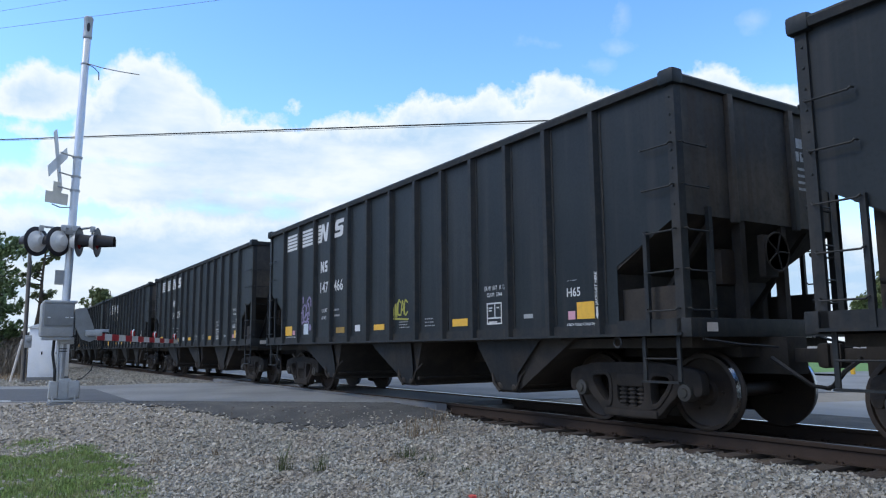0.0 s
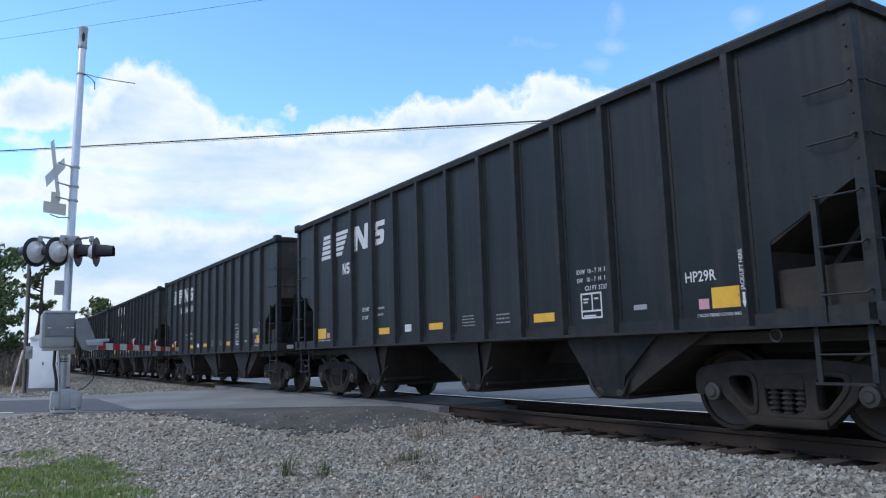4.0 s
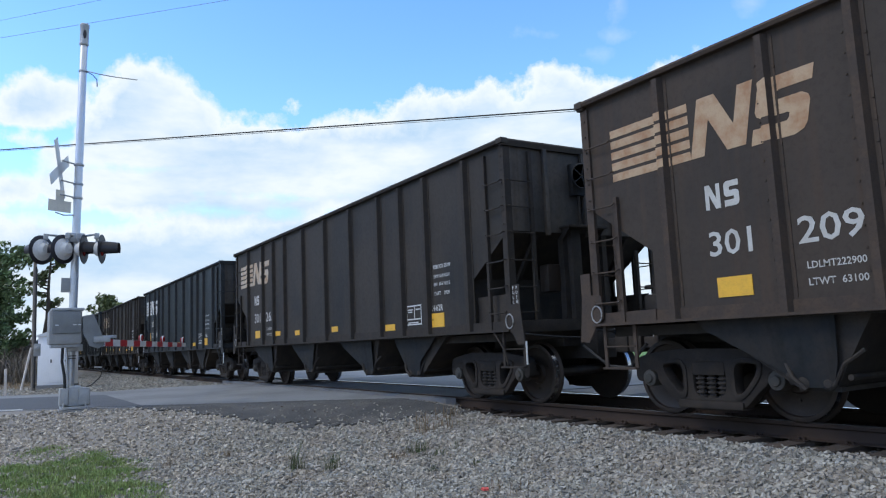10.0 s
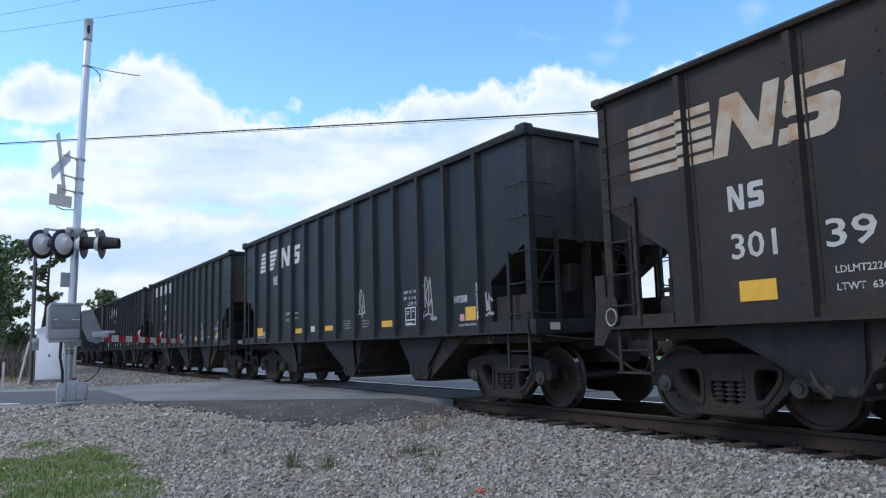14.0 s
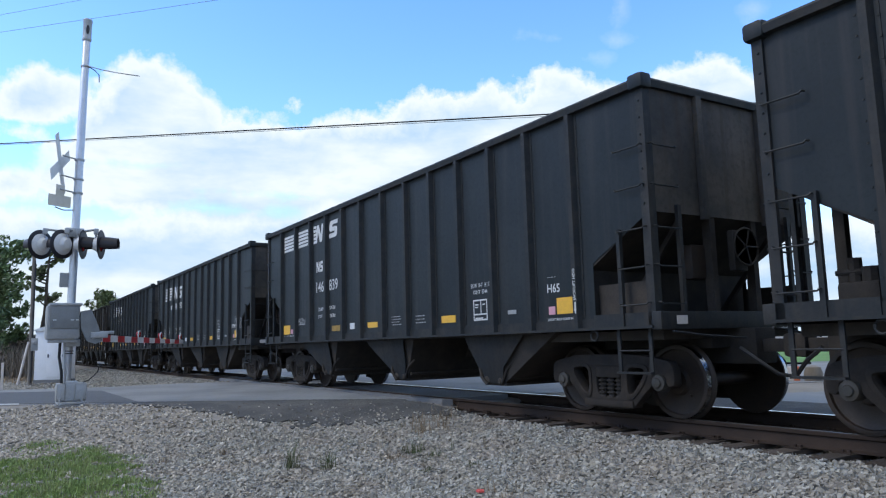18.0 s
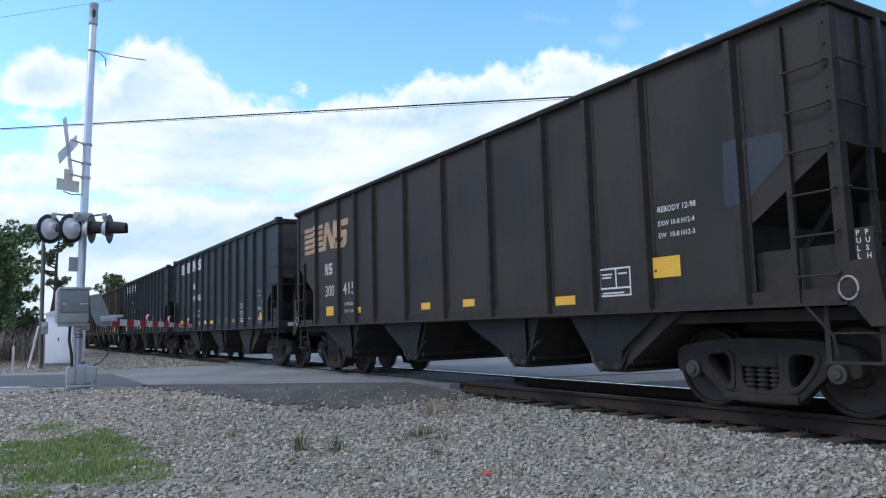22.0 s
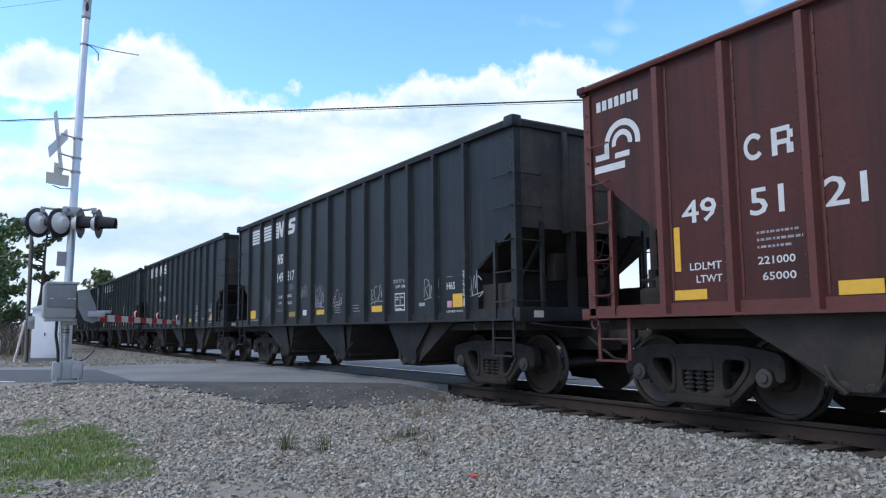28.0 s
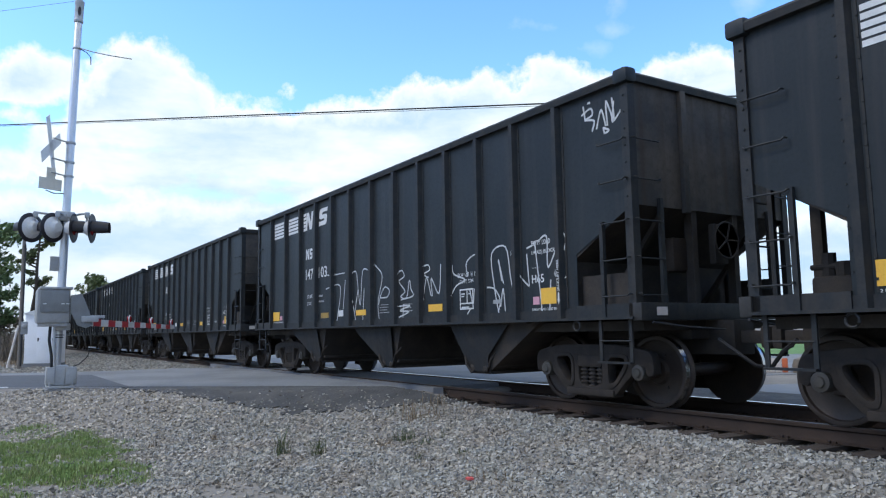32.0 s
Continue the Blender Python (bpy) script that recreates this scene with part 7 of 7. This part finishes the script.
def make_tree(name, x, y, height, spread_, seed, leaf, label, bare_low=0.25, clumps=60, size=0.20, gaps=0.35, per=46):
    """A tapered trunk that forks into limbs, and a crown of many small leaves in uneven clumps."""
    r = random.Random(seed)
    z0 = ground_height(x, y) - 0.1
    tree = thing(name, label, "tree", at=pose(x, y, z0))
    trunk = Shape()
    lean = (r.uniform(-0.05, 0.05) * height, r.uniform(-0.05, 0.05) * height)
    spine = [(lean[0] * u + 0.03 * height * noise.noise((seed, u * 3, 0)), lean[1] * u + 0.03 * height * noise.noise((seed, u * 3, 5)), height * 0.92 * u) for u in [i / 9 for i in range(10)]]
    trunk.rod(spine, height * 0.022, 9, height * 0.004)
    tips = []
    for i in range(16):
        u = bare_low + (0.95 - bare_low) * i / 16
        p = Vector(spine[min(int(u * 9), 8)]).lerp(Vector(spine[min(int(u * 9) + 1, 9)]), u * 9 % 1)
        a = r.uniform(0, 6.283)
        reach = spread_ * (0.55 + 0.45 * math.sin(math.pi * min(u * 1.05, 1))) * r.uniform(0.6, 1.0)
        e = p + Vector((math.cos(a) * reach, math.sin(a) * reach, reach * r.uniform(0.2, 0.7)))
        m = p.lerp(e, 0.5) + Vector((0, 0, -0.05 * reach))
        trunk.rod([p, m, e], height * 0.0075, 6, height * 0.002)
        tips += [e, p.lerp(e, 0.7), p.lerp(e, 0.45)]
    part("trunk", trunk, BARK, tree, "grey-brown trunk and limbs")
    co, fa = [], []
    for i in range(clumps):
        c = r.choice(tips) + Vector((r.gauss(0, 0.16), r.gauss(0, 0.16), r.gauss(0, 0.12))) * spread_
        rad = spread_ * r.uniform(0.10, 0.26)
        if r.random() < gaps * 0.5:
            rad *= 0.5
        for j in range(per):
            d = Vector((r.gauss(0, 1), r.gauss(0, 1), r.gauss(0, 0.75)))
            q = c + d.normalized() * rad * r.uniform(0.25, 1.0) ** 0.6
            n_ = Vector((r.gauss(0, 1), r.gauss(0, 1), r.gauss(0.4, 1))).normalized()
            s = n_.orthogonal().normalized() * size * r.uniform(0.5, 1.2)
            t = n_.cross(s).normalized() * size * r.uniform(0.25, 0.6)
            k = len(co)
            co += [tuple(q - s), tuple(q - t * 0.9 + n_ * size * 0.1), tuple(q + s), tuple(q + t)]
            fa += [(k, k + 1, k + 2, k + 3)]
    crown = part("crown", flat_mesh("crown", co, fa, leaf), leaf, tree, "uneven leafy crown with gaps")
    return tree


make_tree("tree", -58.0, -8.6, 10.2, 2.9, 21, LEAF, "dark green leafy tree at the wood's edge", 0.03, 170, 0.24, 0.2, 50)
make_tree("tree", -64.0, -8.4, 9.6, 2.6, 22, LEAF, "dark green leafy tree at the wood's edge", 0.03, 150, 0.24, 0.2, 50)
make_tree("tree", -68.0, -4.5, 11.4, 1.6, 23, LEAFPALE, "slender olive tree with sparse branches", 0.50, 40, 0.24, 0.8, 34)
make_tree("tree", -52.0, -9.4, 8.8, 2.4, 24, LEAF, "dark green leafy tree at the wood's edge", 0.03, 140, 0.22, 0.2, 50)
make_tree("shrub", -55.0, -7.2, 3.4, 1.5, 30, LEAF, "dark green shrub at the wood's edge", 0.02, 60, 0.18, 0.2, 46)
make_tree("shrub", -60.0, -6.3, 3.0, 1.3, 31, BRUSH, "brown leafless shrub at the wood's edge", 0.02, 50, 0.16, 0.2, 40)
make_tree("tree", -164.0, 13.5, 15.0, 6.2, 25, LEAFPALE, "distant broad olive-green tree beyond the train", 0.2, 120, 0.55, 0.4, 46)
make_tree("tree", -172.0, 20.5, 13.0, 4.6, 26, LEAFPALE, "distant olive-green tree beyond the train", 0.2, 80, 0.55, 0.4, 40)
make_tree("tree", -150.0, 5.5, 9.0, 3.2, 29, LEAFPALE, "distant low olive-green tree beyond the train", 0.2, 60, 0.5, 0.4, 40)
make_tree("tree", -42.0, 76.5, 9.2, 3.6, 27, LEAFPALE, "green tree across the lawn", 0.15, 90, 0.36, 0.4, 46)
make_tree("tree", -32.0, 80.0, 8.4, 3.8, 28, LEAF, "green tree across the lawn", 0.15, 90, 0.36, 0.4, 46)


def tuft_stuff(name, places, mat, tall, width, seed, blades=1, droop=0.5, root=None):
    """Thin bent blades, each of two joints."""
    r = random.Random(seed)
    co, fa = [] if root is None else [root], []
    for x, y, h in places:
        z = ground_height(x, y) - 0.01
        for _ in range(blades):
            a, l = r.uniform(0, 6.283), tall * h * r.uniform(0.5, 1.25)
            bx, by = math.cos(a), math.sin(a)
            w = width * r.uniform(0.7, 1.3)
            d = droop * l * r.uniform(0.2, 1.0)
            px, py = x + r.gauss(0, 0.02), y + r.gauss(0, 0.02)
            sx, sy = -by * w / 2, bx * w / 2
            k = len(co)
            co += [(px - sx, py - sy, z), (px + sx, py + sy, z), (px + bx * d * 0.35 - sx * 0.8, py + by * d * 0.35 - sy * 0.8, z + l * 0.6),
                   (px + bx * d * 0.35 + sx * 0.8, py + by * d * 0.35 + sy * 0.8, z + l * 0.6), (px + bx * d, py + by * d, z + l)]
            fa += [(k, k + 1, k + 3, k + 2), (k + 2, k + 3, k + 4)]
            if root is not None:
                fa.append((0, k + 1, k))
    return flat_mesh(name, co, fa, mat)


def grass_places(n, seed):
    r = random.Random(seed)
    out = []
    while len(out) < n:
        x, y = r.uniform(-14.5, -7.6), r.uniform(-8.9, -5.8)
        g = patch(x, y, -11.0, -7.3, 3.1, 1.1)
        if r.random() < 1.25 - g and g < 1.25 and noise.noise((x * 2.2, y * 2.2, 9.0)) > -0.42:
            out.append((x, y, 0.6 + 0.6 * (1 - g)))
    return out


tagged(new("grass_patch", tuft_stuff("grass_patch", grass_places(13000, 31), GRASS, 0.060, 0.009, 32, 2)), "patch of fresh green grass in the gravel", "grass", kind="stuff")
r_ = random.Random(77)
tagged(new("brush", tuft_stuff("brush", [(r_.uniform(-66, -44), r_.uniform(-11.5, -5.6), r_.uniform(0.5, 1.2)) for _ in range(1500)], BRUSH, 1.6, 0.05, 33, 5, 0.9)),
       "dry brown brush under the trees", "brush", kind="stuff")
tagged(new("verge_grass", tuft_stuff("verge_grass", [(r_.uniform(-64, -37), r_.uniform(-10.5, -4.6), r_.uniform(0.3, 0.9)) for _ in range(2500)], DRYGRASS, 0.25, 0.03, 35, 3, 0.7)),
       "short dry grass on the verge", "grass", kind="stuff")


def weed(x, y, tall, seed, mat, label, n=26, spread_=0.05):
    r = random.Random(seed)
    me = tuft_stuff("weed", [(x + r.gauss(0, spread_), y + r.gauss(0, spread_), r.uniform(0.5, 1.1)) for _ in range(n)], mat, tall, 0.009, seed, 2, 0.6, (x, y, ground_height(x, y) - 0.03))
    return tagged(new("weed", me), label, "weed", "weeds in the gravel")


for i, (x, y, tall, n) in enumerate(((-9.33, -4.70, 0.34, 26), (-8.93, -4.37, 0.30, 28), (-9.07, -3.32, 0.13, 30), (-8.60, -2.96, 0.13, 26), (-9.06, -3.01, 0.20, 30), (-11.34, -5.02, 0.10, 16), (-7.6, -3.0, 0.12, 14), (-7.9, -3.5, 0.12, 14), (-11.0, -6.0, 0.12, 14))):
    weed(x, y, tall, 100 + i, WEED if i % 3 < 2 else DRYGRASS, "small green weed tuft growing in the gravel" if i % 3 < 2 else "small dry weed tuft growing in the gravel", n, 0.03 if n < 25 else (0.045 if i < 2 else 0.09))
for i, (x, y, tall, n) in enumerate(((-9.83, -2.37, 0.34, 18), (-10.05, -1.93, 0.32, 16), (-9.6, -2.2, 0.22, 12), (-6.3, -3.55, 0.18, 12), (-10.3, -2.3, 0.2, 16))):
    weed(x, y, tall, 140 + i, DRYGRASS, "dry straw-coloured weed stalks beside the rail", n, 0.10)
post_ = Shape().box(-0.06, 0.06, -0.06, 0.06, 0.0, 0.75, 0.015)
tagged(new("yellow_post", post_.mesh("yellow_post", YELLOW)), "short yellow post standing on the lawn", "post").matrix_basis = pose(-14.14, 17.78, -0.2)
litter = Shape().slab([(-6.50, -3.74), (-6.43, -3.75), (-6.41, -3.70), (-6.46, -3.67), (-6.51, -3.69)], "z", -0.535, -0.515)
tagged(new("litter", litter.mesh("litter", REDLITTER)), "scrap of faded red plastic lying on the gravel", "litter")

# ---- low striped boards and a drum beyond the track, seen under the cars ----
boards = thing("board_fence", "low fence of pale boards with orange end boards beyond the track", "fence", at=pose(-10.72, 6.93, -0.13, 0, 0, 38))
for i in range(8):
    part("board", Shape().box(-0.06 + 0.135 * i, 0.06 + 0.135 * i, -0.012, 0.012, 0.0, 0.40, 0.004), ORANGE if i in (0, 7) else BOARDWHITE, boards)
part("rail", Shape().box(-0.08, 1.02, 0.013, 0.04, 0.28, 0.35), BOARDWHITE, boards)
drum = Shape().turned([(0.16, 0.0), (0.19, 0.06), (0.20, 0.24), (0.16, 0.38), (0.05, 0.42)], Matrix.Translation((-9.70, 7.72, -0.13)), 18)
tagged(new("stump", drum.mesh("stump", BRUSH)), "rounded brown stump beside the striped boards", "stump")


def motions():
    """The train rolls past, its pace swaying a little as the slack runs in and out; the wheelsets turn with it."""
    for k, car in TRAIN.items():
        walk(car, [(t, pose(START[k] + SPEED * t + d, 0, 0)) for t, d in SWAY])
    wheelsets = [o for car in TRAIN.values() for o in car.children_recursive if o.name.startswith("wheelset")]
    keyed = {}
    for ws in wheelsets:
        x = round(ws.location.x, 3)
        if x not in keyed:
            keyed[x] = ws
            walk(ws, [(i / FPS, pose(x, 0, WHEEL_R) @ Matrix.Rotation(SPEED * i / FPS / WHEEL_R, 4, "Y")) for i in range(32 * FPS + 1)])
        else:
            keys = ws.animation_data_create()
            ws.rotation_mode = "QUATERNION"
            keys.action = keyed[x].animation_data.action
            keys.action_slot = keyed[x].animation_data.action_slot


motions()
